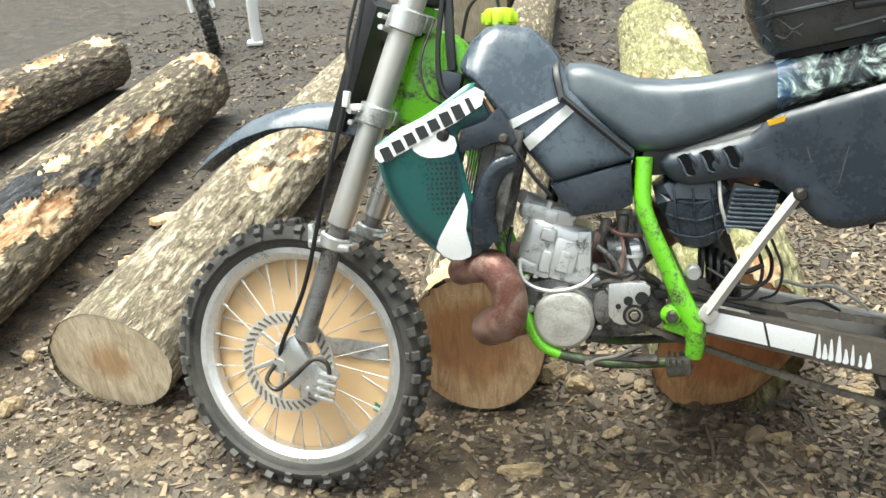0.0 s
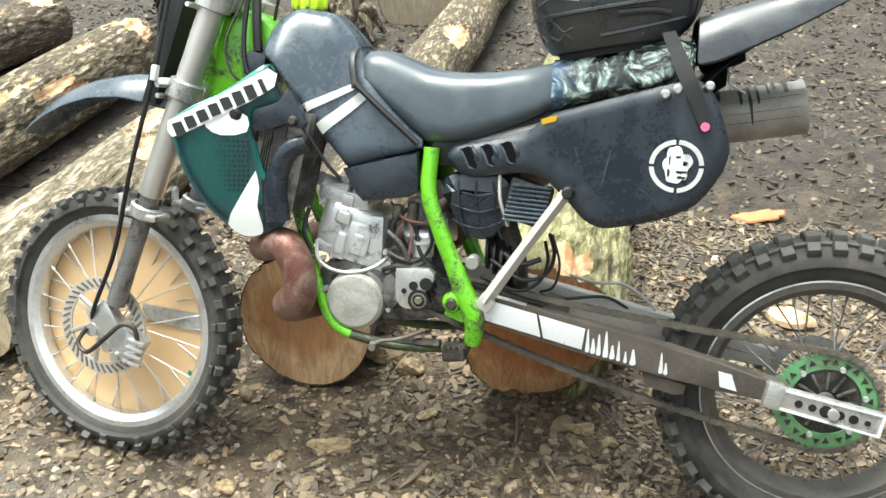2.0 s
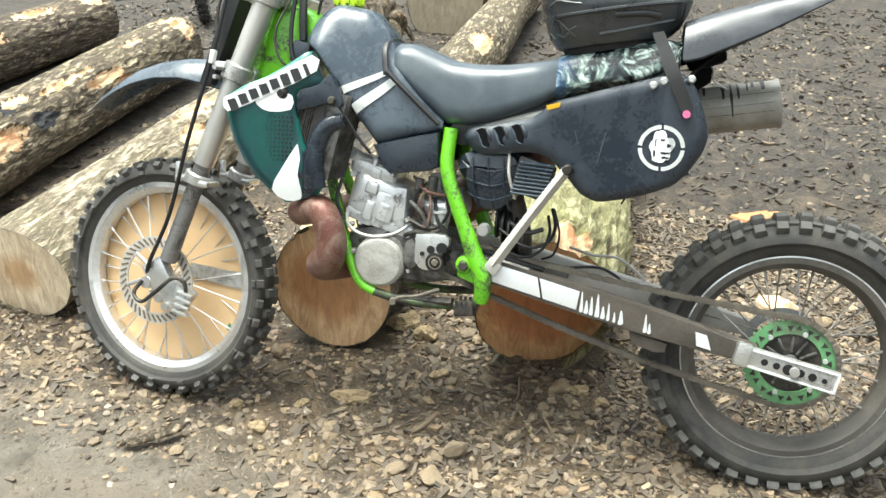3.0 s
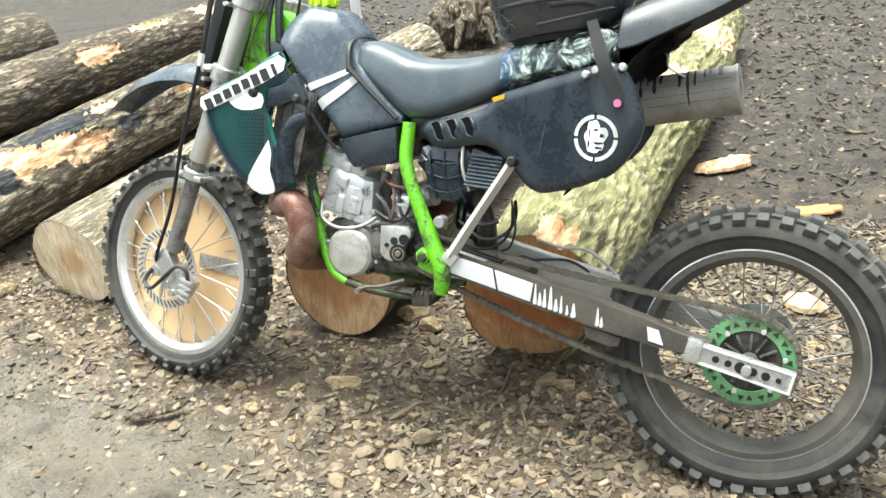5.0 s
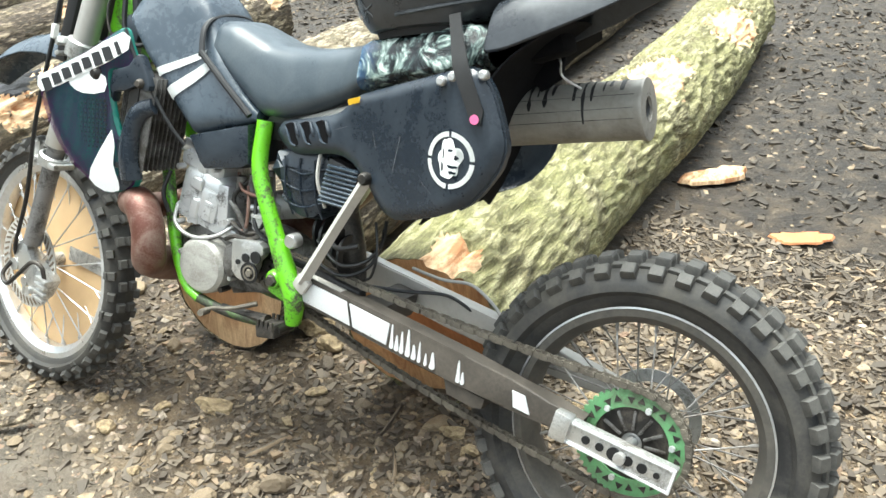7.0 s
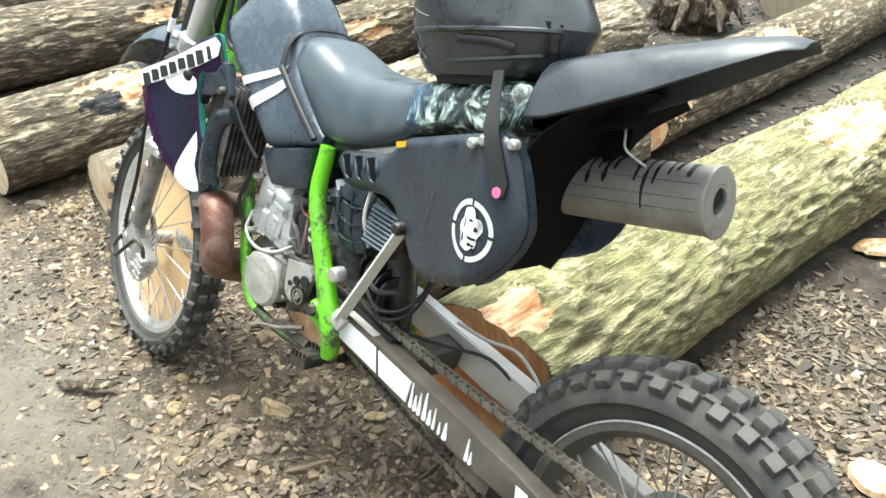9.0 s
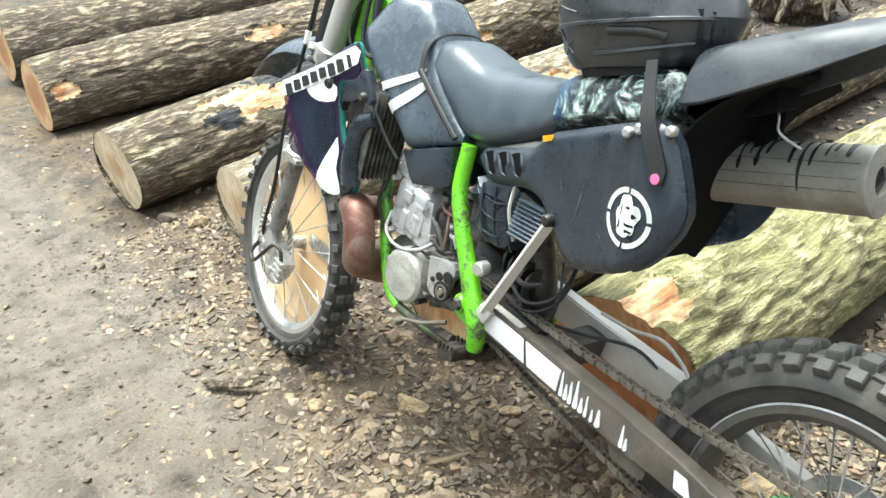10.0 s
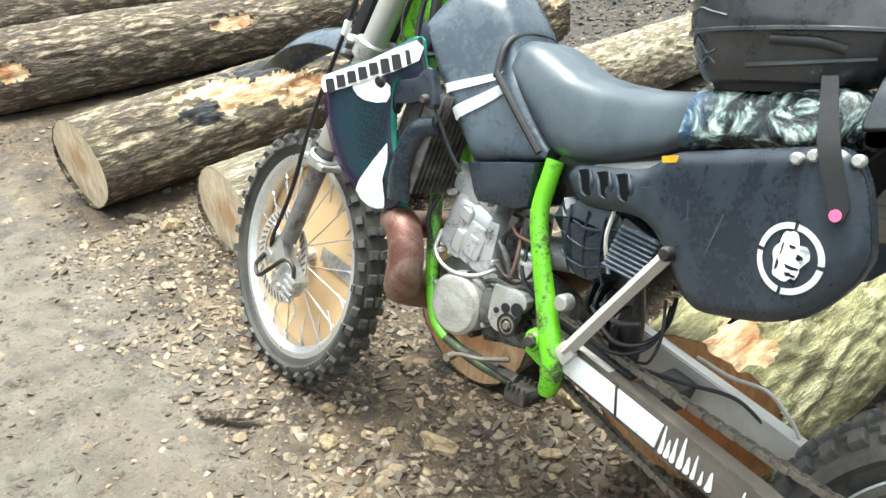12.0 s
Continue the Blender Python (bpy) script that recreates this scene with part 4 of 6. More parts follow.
patch_st = [(x, z0 - 0.003, z1 + 0.004, a + 0.004, b + 0.004, yc, pw) for x, z0, z1, a, b, yc, pw in dense([s for s in seat_st if s[0] > 0.19], 22) if x > 0.235]
bm = section_loft(patch_st, 40)
for v in bm.verts:
    v.co += Vector((0, 1, 0.6)) * 0.006 * noise.noise(v.co * 38) + Vector((0, 0, 1)) * 0.004 * noise.noise(v.co * 90)
    v.co.x += 0.9 * max(0, 1.0 - v.co.z) * (0.235 - v.co.x) / -0.3 if v.co.x < 0.3 else 0
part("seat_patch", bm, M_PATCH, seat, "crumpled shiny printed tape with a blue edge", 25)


part("seat_base", slab([(-0.03, 0.80), (0.06, 0.80), (0.2, 0.84), (0.5, 0.95), (0.5, 1.02), (0.2, 0.925), (0.0, 0.86)], -0.112, 0.04, 0.006), M_BLACK, seat, "black seat base")


# left side panel
def panel_y(x, z):
    d = min(0.47, max(0, x - 0.03))
    return -0.128 - 0.12 * d - 0.24 * d * d + 0.15 * max(0, x - 0.53)


panel_pts = [(0.026, 0.822), (0.04, 0.843), (0.065, 0.851), (0.15, 0.868), (0.20, 0.883), (0.226, 0.906), (0.255, 0.925), (0.32, 0.945), (0.41, 0.972), (0.49, 0.995), (0.52, 0.998), (0.543, 0.985), (0.565, 0.95), (0.59, 0.88), (0.588, 0.85), (0.577, 0.82), (0.537, 0.765),
             (0.47, 0.728), (0.385, 0.703), (0.355, 0.702), (0.325, 0.715), (0.295, 0.745), (0.255, 0.78), (0.225, 0.795), (0.185, 0.798), (0.10, 0.783), (0.07, 0.785), (0.045, 0.798)]


def filled_panel(outline, yfun, thick, lip, step=0.012):
    """Moulded panel: an outline filled with a fine grid, following yfun, with a rolled edge."""
    bm = bmesh.new()
    vs = [bm.verts.new((x, 0, z)) for x, z in outline]
    f = bm.faces.new(vs)
    x0, x1 = min(p[0] for p in outline), max(p[0] for p in outline)
    z0, z1 = min(p[1] for p in outline), max(p[1] for p in outline)
    for k in range(1, int((x1 - x0) / step)):
        bmesh.ops.bisect_plane(bm, geom=bm.verts[:] + bm.edges[:] + bm.faces[:], plane_co=(x0 + k * step, 0, 0), plane_no=(1, 0, 0))
    for k in range(1, int((z1 - z0) / step)):
        bmesh.ops.bisect_plane(bm, geom=bm.verts[:] + bm.edges[:] + bm.faces[:], plane_co=(0, 0, z0 + k * step), plane_no=(0, 0, 1))
    edge = [v for v in bm.verts if v.is_boundary]
    pts = np.array([(v.co.x, v.co.z) for v in edge])
    for v in bm.verts:
        d = float(np.sqrt(((pts - (v.co.x, v.co.z)) ** 2).sum(1)).min())
        roll = lip * max(0.0, 1 - d / 0.022) ** 2
        v.co.y = yfun(v.co.x, v.co.z) + roll
    bmesh.ops.solidify(bm, geom=bm.faces[:], thickness=thick)
    return bm


def rounded(pts, n=3):
    sp = spline([(x, 0, z) for x, z in pts] + [(pts[0][0], 0, pts[0][1])], n)[:-1]
    return [(p.x, p.z) for p in sp]


def panel_shape(x, z):
    y = panel_y(x, z)
    return y - 0.004 * math.exp(-((x - 0.12) / 0.075) ** 2 - ((z - 0.825) / 0.02) ** 2)


panel = part("side_panel", filled_panel(rounded(panel_pts, 2), panel_shape, 0.004, 0.012, 0.008), M_PLASTIC, bike, "black plastic side panel with three vent slots", 40)
for k in range(3):
    cx, cz = 0.079 + k * 0.043, 0.823 + k * 0.008
    y = panel_y(cx, cz) - 0.0045
    outline = rounded([(cx - 0.018, cz + 0.018), (cx + 0.002, cz + 0.023), (cx + 0.019, cz - 0.013), (cx + 0.013, cz - 0.02), (cx - 0.001, cz - 0.018)], 3)
    # raised black plate: the slot's recess shade is put into its colour
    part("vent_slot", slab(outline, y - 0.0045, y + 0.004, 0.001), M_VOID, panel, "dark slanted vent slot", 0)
    part("vent_rib", tube([(cx - 0.018, y - 0.002, cz + 0.019), (cx - 0.008, y - 0.005, cz - 0.0), (cx + 0.0, y - 0.004, cz - 0.018), (cx + 0.012, y - 0.003, cz - 0.022)], [0.002, 0.003, 0.003, 0.002], 8, 5), M_TANK, panel)
    part("vent_rib", tube([(cx + 0.005, y, cz + 0.024), (cx + 0.017, y - 0.004, cz + 0.006), (cx + 0.024, y, cz - 0.014)], [0.003, 0.006, 0.003], 8, 5), M_PLASTIC, panel)
bm = bmesh.new()
SK = (0.497, 0.838)
for k in range(4):
    a0 = math.pi / 2 * k + 0.09
    pts = []
    for r in (0.0415, 0.0505):
        row = []
        for i in range(15):
            w = a0 + (math.pi / 2 - 0.12) * i / 14
            x, z = SK[0] + r * math.cos(w), SK[1] + r * math.sin(w)
            row.append(bm.verts.new((x, panel_y(x, z) - 0.006, z)))
        pts.append(row)
    for i in range(14):
        bm.faces.new((pts[0][i], pts[0][i + 1], pts[1][i + 1], pts[1][i]))
bmesh.ops.solidify(bm, geom=bm.faces[:], thickness=0.001)
part("ring_sticker", bm, M_WHITE, panel, "white broken ring sticker")
def badge(cx, cz, rx, rz, seed, off, rough=0.12, n=36):
    bm = bmesh.new()
    vs = []
    for k in range(n):
        w = 2 * math.pi * k / n
        q = 1 + rough * noise.noise(Vector((math.cos(w) * 1.6, math.sin(w) * 1.6, seed))) + 0.5 * rough * noise.noise(Vector((math.cos(w) * 5, math.sin(w) * 5, seed)))
        x, z = cx + rx * q * math.cos(w), cz + rz * q * math.sin(w)
        vs.append(bm.verts.new((x, panel_y(x, z) - off, z)))
    bm.faces.new(vs)
    bmesh.ops.solidify(bm, geom=bm.faces[:], thickness=0.0006)
    return bm


part("emblem", badge(SK[0] + 0.001, SK[1] + 0.001, 0.025, 0.033, 2.0, 0.006, 0.35), M_WHITE, panel, "white round emblem with dark marks", 0)
for k, (dx, dz, rx, rz) in enumerate(((0.015, 0.006, 0.005, 0.004), (-0.013, 0.012, 0.002, 0.008), (0.009, -0.010, 0.010, 0.003), (-0.014, -0.013, 0.003, 0.007), (0.008, -0.021, 0.007, 0.003), (0.002, 0.018, 0.007, 0.002))):
    part("emblem_mark", badge(SK[0] + dx, SK[1] + dz, rx, rz, 5.0 + k, 0.0072, 0.8, 20), M_PLASTIC, panel, "", 0)
part("tab_sticker", skin([(0.228, 0.912), (0.262, 0.922), (0.260, 0.910), (0.232, 0.901)], panel_y, 0.006, 3, 1), M_YELLOW, panel, "small yellow sticker")
bm = lathe([(0.0005, -0.001), (0.0085, -0.001), (0.0085, 0.0005), (0.0005, 0.0005)], (0.542, panel_y(0.542, 0.9) - 0.0135, 0.915), "y", 18)
part("round_sticker", bm, M_PINK, panel, "round pink sticker")
for x, z in ((0.466, 0.972), (0.488, 0.982), (0.545, 0.99)):
    part("panel_bolt", lathe([(0.0005, -0.006), (0.006, -0.006), (0.009, -0.002), (0.009, 0.01), (0.0005, 0.01)], (x, -0.238, z), "y", 14), M_ALU, panel, "bright bolt holding the panel")
for x0, z0, x1, z1 in ((0.372, 0.862, 0.358, 0.79), (0.30, 0.86, 0.31, 0.83), (0.43, 0.79, 0.46, 0.77), (0.2, 0.85, 0.23, 0.86)):
    part("scratch", skin([(x0, z0), (x1, z1), (x1 + 0.0016, z1), (x0 + 0.0016, z0)], panel_y, 0.0056, 6, 1, 0.0006), M_SCRATCH, panel, "pale scratch")
bm = lathe([(0.0005, -0.01), (0.009, -0.01), (0.013, -0.004), (0.013, 0.012), (0.0005, 0.012)], (0.293, -0.19, 0.768), "y", 14)
part("panel_bolt", bm, M_GRIME, panel)
# rolled return along the rear of the panel
bm = bmesh.new()
rear = [p for p in rounded(panel_pts, 3) if p[0] > 0.5]
secs = []
for x, z in rear:
    nx, nz = (Vector((x - 0.40, z - 0.86)).normalized())[:]
    y = panel_y(x, z)
    secs.append([(x - 0.006 * nx, y + 0.012, z - 0.006 * nz), (x + 0.003 * nx, y + 0.014, z + 0.003 * nz), (x + 0.004 * nx, y + 0.028, z + 0.003 * nz), (x, y + 0.028, z), (x - 0.004 * nx, y + 0.018, z - 0.004 * nz)])
part("panel_return", loft(secs), M_PLASTIC, panel, "rolled rear edge of the panel", 40)
part("side_panel", filled_panel(rounded([(x - 0.03, z) for x, z in panel_pts], 2), lambda x, z: -0.075 - panel_y(x, z), 0.004, -0.02, 0.02), M_PLASTIC, bike, "black plastic panel on the far side", 40)
strap = part("strap", filled_panel([(0.452, 1.085), (0.476, 1.09), (0.512, 1.02), (0.555, 0.93), (0.552, 0.905), (0.538, 0.905), (0.488, 1.0)], lambda x, z: panel_y(x, z) - 0.008 + max(0, z - 1.0) * 0.35, 0.003, 0.0, 0.02), M_STRAP, bike, "black webbing tie-down strap")


# radiator shroud and its black frame, radiator
def shroud_y(x, z):
    return -0.185 - 0.30 * max(0.0, -0.335 - x) + 0.5 * max(0, 0.72 - z) ** 1.5


sh_pts = [(-0.545, 0.884), (-0.50, 0.914), (-0.455, 0.935), (-0.41, 0.965), (-0.362, 1.0), (-0.342, 0.997), (-0.333, 0.965), (-0.315, 0.93), (-0.335, 0.915), (-0.37, 0.91), (-0.385, 0.895), (-0.375, 0.83), (-0.362, 0.775), (-0.335, 0.742), (-0.315, 0.705), (-0.318, 0.665), (-0.345, 0.64), (-0.40, 0.628), (-0.415, 0.633),
          (-0.475, 0.69), (-0.525, 0.775), (-0.545, 0.85)]
shroud = part("radiator_shroud", filled_panel(rounded(sh_pts, 2), shroud_y, 0.004, 0.012, 0.012), M_SHROUD, bike, "glossy teal radiator shroud with white and black decals", 40)


def decal(name, outline, mat, label, off=0.0078, yfun=shroud_y, parent=None):
    bm = filled_panel(rounded(outline, 2) if len(outline) > 5 else outline, lambda x, z: yfun(x, z) - off, 0.0012, 0.0, 0.012)
    return part(name, bm, mat, parent or shroud, label, 40)


decal("decal", [(-0.478, 0.895), (-0.47, 0.868), (-0.44, 0.852), (-0.39, 0.86), (-0.388, 0.893), (-0.42, 0.905), (-0.45, 0.912)], M_WHITE, "white swoosh decal")
decal("decal", [(-0.372, 0.778), (-0.365, 0.74), (-0.37, 0.70), (-0.362, 0.66), (-0.365, 0.638), (-0.40, 0.633), (-0.432, 0.66), (-0.41, 0.71)], M_WHITE, "white swoosh decal")
decal("black_edge", [(-0.36, 0.76), (-0.335, 0.735), (-0.32, 0.70), (-0.322, 0.668), (-0.345, 0.645), (-0.362, 0.642), (-0.358, 0.69)], M_PLASTIC, "black trailing edge")
decal("name_strip", [(-0.545, 0.88), (-0.44, 0.936), (-0.345, 0.994), (-0.332, 0.957), (-0.44, 0.893), (-0.536, 0.846)], M_WHITE, "white name strip filled with black bars", 0.0086)
for i in range(8):
    t = (i + 0.5) / 8
    cx, cz = -0.535 + 0.19 * t, 0.859 + 0.108 * t
    bm = bmesh.new()
    h = (0.034, 0.025, 0.024, 0.026, 0.024, 0.033, 0.034, 0.032)[i]
    block((cx, shroud_y(cx, cz) - 0.0106, cz), (0.0205 if i < 7 else 0.010, 0.0015, h * 1.05), 0.0, Matrix.Rotation(radians(-26), 4, "Y") @ Matrix.Rotation(radians(16), 4, "Z"), bm)
    part("name_bar", bm, M_BLACK, shroud, "black bar of lettering", 0)
bm = bmesh.new()
for i in range(9):
    for j in range(11):
        x, z = -0.455 + 0.0095 * i + 0.002 * (j % 2), 0.735 + 0.0105 * j
        if x > -0.385 or x < -0.47 + 0.3 * (0.85 - z) or x < -0.455 + 0.12 * abs(z - 0.79):
            continue
        s = 0.0015 + 0.0022 * (x + 0.46) / 0.07
        lathe([(0.0001, -0.0006), (s, -0.0006), (s, 0.0)], (x, shroud_y(x, z) - 0.0072, z), "y", 6, bm, close=False)
part("dot_pattern", bm, M_BLACK, shroud, "fading pattern of black dots", 0)
# fine upright violet ribs added over the teal sheet imitate the film's colour shift
def shift_ribs(outline, yfun, pitch, proud):
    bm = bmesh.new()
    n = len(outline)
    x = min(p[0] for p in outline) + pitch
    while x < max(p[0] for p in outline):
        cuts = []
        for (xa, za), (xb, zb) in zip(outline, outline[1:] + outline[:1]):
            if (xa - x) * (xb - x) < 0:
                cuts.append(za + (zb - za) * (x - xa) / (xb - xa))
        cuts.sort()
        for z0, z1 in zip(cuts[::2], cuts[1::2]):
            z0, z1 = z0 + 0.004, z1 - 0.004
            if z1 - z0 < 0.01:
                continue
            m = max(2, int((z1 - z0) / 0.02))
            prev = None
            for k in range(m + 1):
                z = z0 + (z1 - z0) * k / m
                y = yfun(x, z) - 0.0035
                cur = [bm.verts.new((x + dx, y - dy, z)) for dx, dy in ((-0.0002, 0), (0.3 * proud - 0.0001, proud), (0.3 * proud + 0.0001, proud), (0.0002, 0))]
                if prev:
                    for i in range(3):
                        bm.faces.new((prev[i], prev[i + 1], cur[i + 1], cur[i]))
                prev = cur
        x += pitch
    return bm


part("shift_ribs", shift_ribs(rounded(sh_pts, 2), shroud_y, 0.0026, 0.0022), M_VIOLET, shroud, "added violet ribs imitating the film's colour shift", 0)
bm = lathe([(0.0005, -0.008), (0.008, -0.008), (0.016, -0.002), (0.018, 0.003), (0.0005, 0.003)], (-0.415, shroud_y(-0.415, 0.9) - 0.003, 0.898), "y", 20)
part("shroud_bolt", bm, M_GRIME, shroud)
bm = block((-0.352, shroud_y(-0.352, 0.697) - 0.008, 0.697), (0.034, 0.006, 0.014), 0.003, Matrix.Rotation(radians(8), 4, "Y"))
part("slot", bm, M_BLACK, shroud, "dark slot in the shroud")
bm = slab(rounded([(-0.375, 0.91), (-0.325, 0.925), (-0.30, 0.95), (-0.285, 0.935), (-0.262, 0.885), (-0.275, 0.872), (-0.305, 0.88), (-0.335, 0.868), (-0.37, 0.862), (-0.375, 0.84), (-0.385, 0.87)], 2), -0.20, -0.175, 0.006)
part("radiator_bracket", bm, M_PLASTIC, shroud, "black moulded radiator bracket")
part("radiator_guard", tube([(-0.265, -0.185, 0.842), (-0.305, -0.19, 0.822), (-0.328, -0.19, 0.775), (-0.335, -0.19, 0.72), (-0.33, -0.185, 0.67)], [0.018, 0.022, 0.024, 0.028, 0.03], 14, 6, 0.6), M_PLASTIC, bike, "curved black guard arm")
part("shroud_bolt", lathe([(0.0005, -0.012), (0.007, -0.012), (0.011, -0.004), (0.011, 0.008), (0.0005, 0.008)], (-0.288, -0.2, 0.888), "y", 14), M_GRIME, shroud)
part("tank_edge_trim", tube([(-0.345, -0.19, 1.0), (-0.308, -0.187, 0.925), (-0.258, -0.18, 0.85), (-0.225, -0.172, 0.80), (-0.195, -0.162, 0.765)], 0.0042, 8, 6), M_BLACK, tank)
rad = part("radiator", block((-0.335, -0.13, 0.80), (0.028, 0.115, 0.23), 0.004, Matrix.Rotation(radians(12), 4, "Y")), M_GRIME, bike, "finned radiator behind the shroud")
for k in range(9):
    part("fin", block((-0.30 + 0.0015 * k, -0.183 + 0.012 * k, 0.80), (0.05, 0.003, 0.215), 0.0, Matrix.Rotation(radians(12), 4, "Y")), M_CASE, rad, "", 0)
for k in range(14):
    part("fin", block((-0.375 + 0.0055 * k, -0.172, 0.80), (0.0022, 0.012, 0.2), 0.0, Matrix.Rotation(radians(12), 4, "Y")), M_CASE, rad, "", 0)

# ---- frame ----
frm = part("frame", tube([(-0.004, -0.125, 0.84), (-0.006, -0.135, 0.745), (0.02, -0.14, 0.67), (0.05, -0.14, 0.60), (0.085, -0.14, 0.52), (0.105, -0.14, 0.47), (0.102, -0.135, 0.415)], [0.0175, 0.018, 0.018, 0.019, 0.023, 0.023, 0.018], 16), M_GREEN, bike, "lime green painted steel frame")
part("rear_tube", tube([(-0.004, 0.07, 0.84), (-0.006, 0.08, 0.745), (0.05, 0.09, 0.60), (0.105, 0.09, 0.47), (0.1, 0.085, 0.415)], 0.02, 12), M_GREEN, frm)
for s in (-1, 1):
    part("cradle_tube", tube([(-0.395, 0.02 * s - 0.02, 0.90), (-0.345, 0.045 * s - 0.02, 0.74), (-0.295, 0.07 * s - 0.025, 0.60), (-0.26, 0.08 * s - 0.03, 0.50), (-0.225, 0.085 * s - 0.03, 0.43), (-0.18, 0.09 * s - 0.03, 0.405)], [0.0145, 0.0145, 0.0145, 0.014, 0.013, 0.012], 14), M_GREEN, frm)
    part("skid_tube", tube([(-0.185, 0.09 * s - 0.03, 0.407), (-0.11, 0.09 * s - 0.03, 0.393), (-0.03, 0.09 * s - 0.03, 0.39), (0.09, 0.09 * s - 0.03, 0.40)], 0.0115, 12), M_SKID, frm, "grimy green lower frame rail")
part("backbone", tube([(-0.48, -0.02, 1.06), (-0.40, -0.03, 1.04), (-0.30, -0.035, 0.99), (-0.12, -0.04, 0.90), (0.0, -0.04, 0.84)], [0.045, 0.04, 0.03, 0.025, 0.022], 14, 6), M_GREEN, frm)
bm = slab(rounded([(-0.50, 1.10), (-0.445, 1.12), (-0.395, 1.09), (-0.375, 1.03), (-0.38, 0.96), (-0.42, 0.91), (-0.50, 0.90), (-0.545, 0.925)], 2), -0.075, 0.045, 0.018)
part("head_gusset", bm, M_GREEN, frm, "green steering head gusset")
rodm = rod((-0.475, -0.02, 1.17), (-0.56, -0.02, 0.90), 0.036, 20)
part("head_tube", rodm, M_GREEN, frm)
bm = lathe([(0.0005, -0.012), (0.016, -0.012), (0.022, -0.004), (0.024, 0.01), (0.0005, 0.01)], (0.056, -0.145, 0.506), "y", 20)
lathe([(0.0005, -0.02), (0.008, -0.02), (0.01, -0.01), (0.0005, -0.01)], (0.056, -0.145, 0.506), "y", 12, bm)
block((0.075, -0.135, 0.50), (0.06, 0.03, 0.07), 0.012, Matrix.Rotation(radians(20), 4, "Y"), bm)
part("pivot_bracket", bm, M_GREEN, frm)
part("pivot_bolt", lathe([(0.0005, -0.006), (0.011, -0.006), (0.014, 0.0), (0.014, 0.01), (0.0005, 0.01)], (0.056, -0.16, 0.506), "y", 6), M_GRIME, frm)
bm = lathe([(0.0005, -0.008), (0.013, -0.008), (0.016, -0.003), (0.016, 0.02), (0.0005, 0.02)], (0.098, -0.15, 0.60), "y", 16)
part("frame_lug", bm, M_ALU, frm, "pale round bolt on the frame")
part("coil_box", block((-0.415, -0.09, 1.0), (0.05, 0.04, 0.06), 0.014, Matrix.Rotation(radians(15), 4, "Y")), M_PLASTIC, bike, "black ignition coil box")
part("wiring", tube([(-0.43, -0.085, 1.18), (-0.44, -0.10, 1.08), (-0.435, -0.11, 1.0), (-0.41, -0.11, 0.965), (-0.375, -0.1, 0.97), (-0.36, -0.09, 1.0)], 0.006, 8), M_BLACK, bike)
part("wiring", tube([(-0.42, -0.07, 1.2), (-0.415, -0.09, 1.1), (-0.41, -0.095, 1.03)], 0.011, 8), M_BLACK, bike)
part("clutch_cable", tube([(-0.45, -0.08, 1.14), (-0.475, -0.12, 1.05), (-0.46, -0.125, 0.98), (-0.42, -0.115, 0.955)], 0.003, 6), M_GRIME, bike)
bar = part("handlebar_mount", block((-0.47, -0.02, 1.2), (0.06, 0.1, 0.06), 0.012), M_BLACK, bike, "black handlebar clamp")
part("cable", tube([(-0.56, -0.06, 1.24), (-0.60, -0.03, 1.17), (-0.585, 0.0, 1.08)], 0.005, 8), M_BLACK, bike)

# aluminium subframe strut
bm = tube([(0.289, -0.174, 0.765), (0.21, -0.158, 0.645), (0.128, -0.145, 0.515)], [0.0125, 0.0125, 0.014], 4, 4)
block((0.128, -0.145, 0.512), (0.035, 0.018, 0.035), 0.005, Matrix.Rotation(radians(-57), 4, "Y"), bm)
part("subframe_strut", bm, M_SILENCER, bike, "square alloy subframe strut", 40)
part("subframe_rail", tube([(0.03, -0.10, 0.83), (0.25, -0.12, 0.90), (0.50, -0.13, 0.98)], 0.012, 10), M_SILENCER, bike)

# ---- engine ----
eng = part("engine", slab(rounded([(-0.285, 0.50), (-0.25, 0.565), (-0.10, 0.585), (-0.02, 0.575), (0.04, 0.545), (0.045, 0.48), (0.0, 0.445), (-0.10, 0.43), (-0.20, 0.43), (-0.26, 0.455)], 3), -0.095, 0.05, 0.03), M_CASE, bike, "grimy grey two-stroke engine")
ang = Matrix.Rotation(radians(14), 4, "Y")
bm = block((-0.192, -0.03, 0.638), (0.155, 0.15, 0.125), 0.032, ang, None, 4)
block((-0.185, -0.03, 0.585), (0.185, 0.15, 0.03), 0.008, ang, bm)
block((-0.17, -0.102, 0.625), (0.055, 0.02, 0.075), 0.01, ang, bm)
block((-0.215, -0.10, 0.60), (0.03, 0.02, 0.05), 0.008, ang, bm)
block((-0.128, -0.075, 0.63), (0.03, 0.07, 0.1), 0.006, ang @ Matrix.Rotation(radians(-12), 4, "Y"), bm)
for k in range(3):
    rod((-0.235 + 0.045 * k, -0.1, 0.575 + 0.01 * k), (-0.228 + 0.045 * k, -0.1, 0.61 + 0.01 * k), 0.006, 8, bm)
part("cylinder", bm, M_ENGINE, eng, "cast grey cylinder with water jacket")
bm = block((-0.208, -0.03, 0.715), (0.13, 0.13, 0.045), 0.018, ang, None, 3)
block((-0.2, -0.09, 0.708), (0.03, 0.02, 0.034), 0.008, ang, bm)
for x, y in ((-0.245, -0.08), (-0.16, -0.08), (-0.205, -0.092)):
    rod((x, y, 0.73), (x + 0.005, y, 0.745), 0.008, 6, bm)
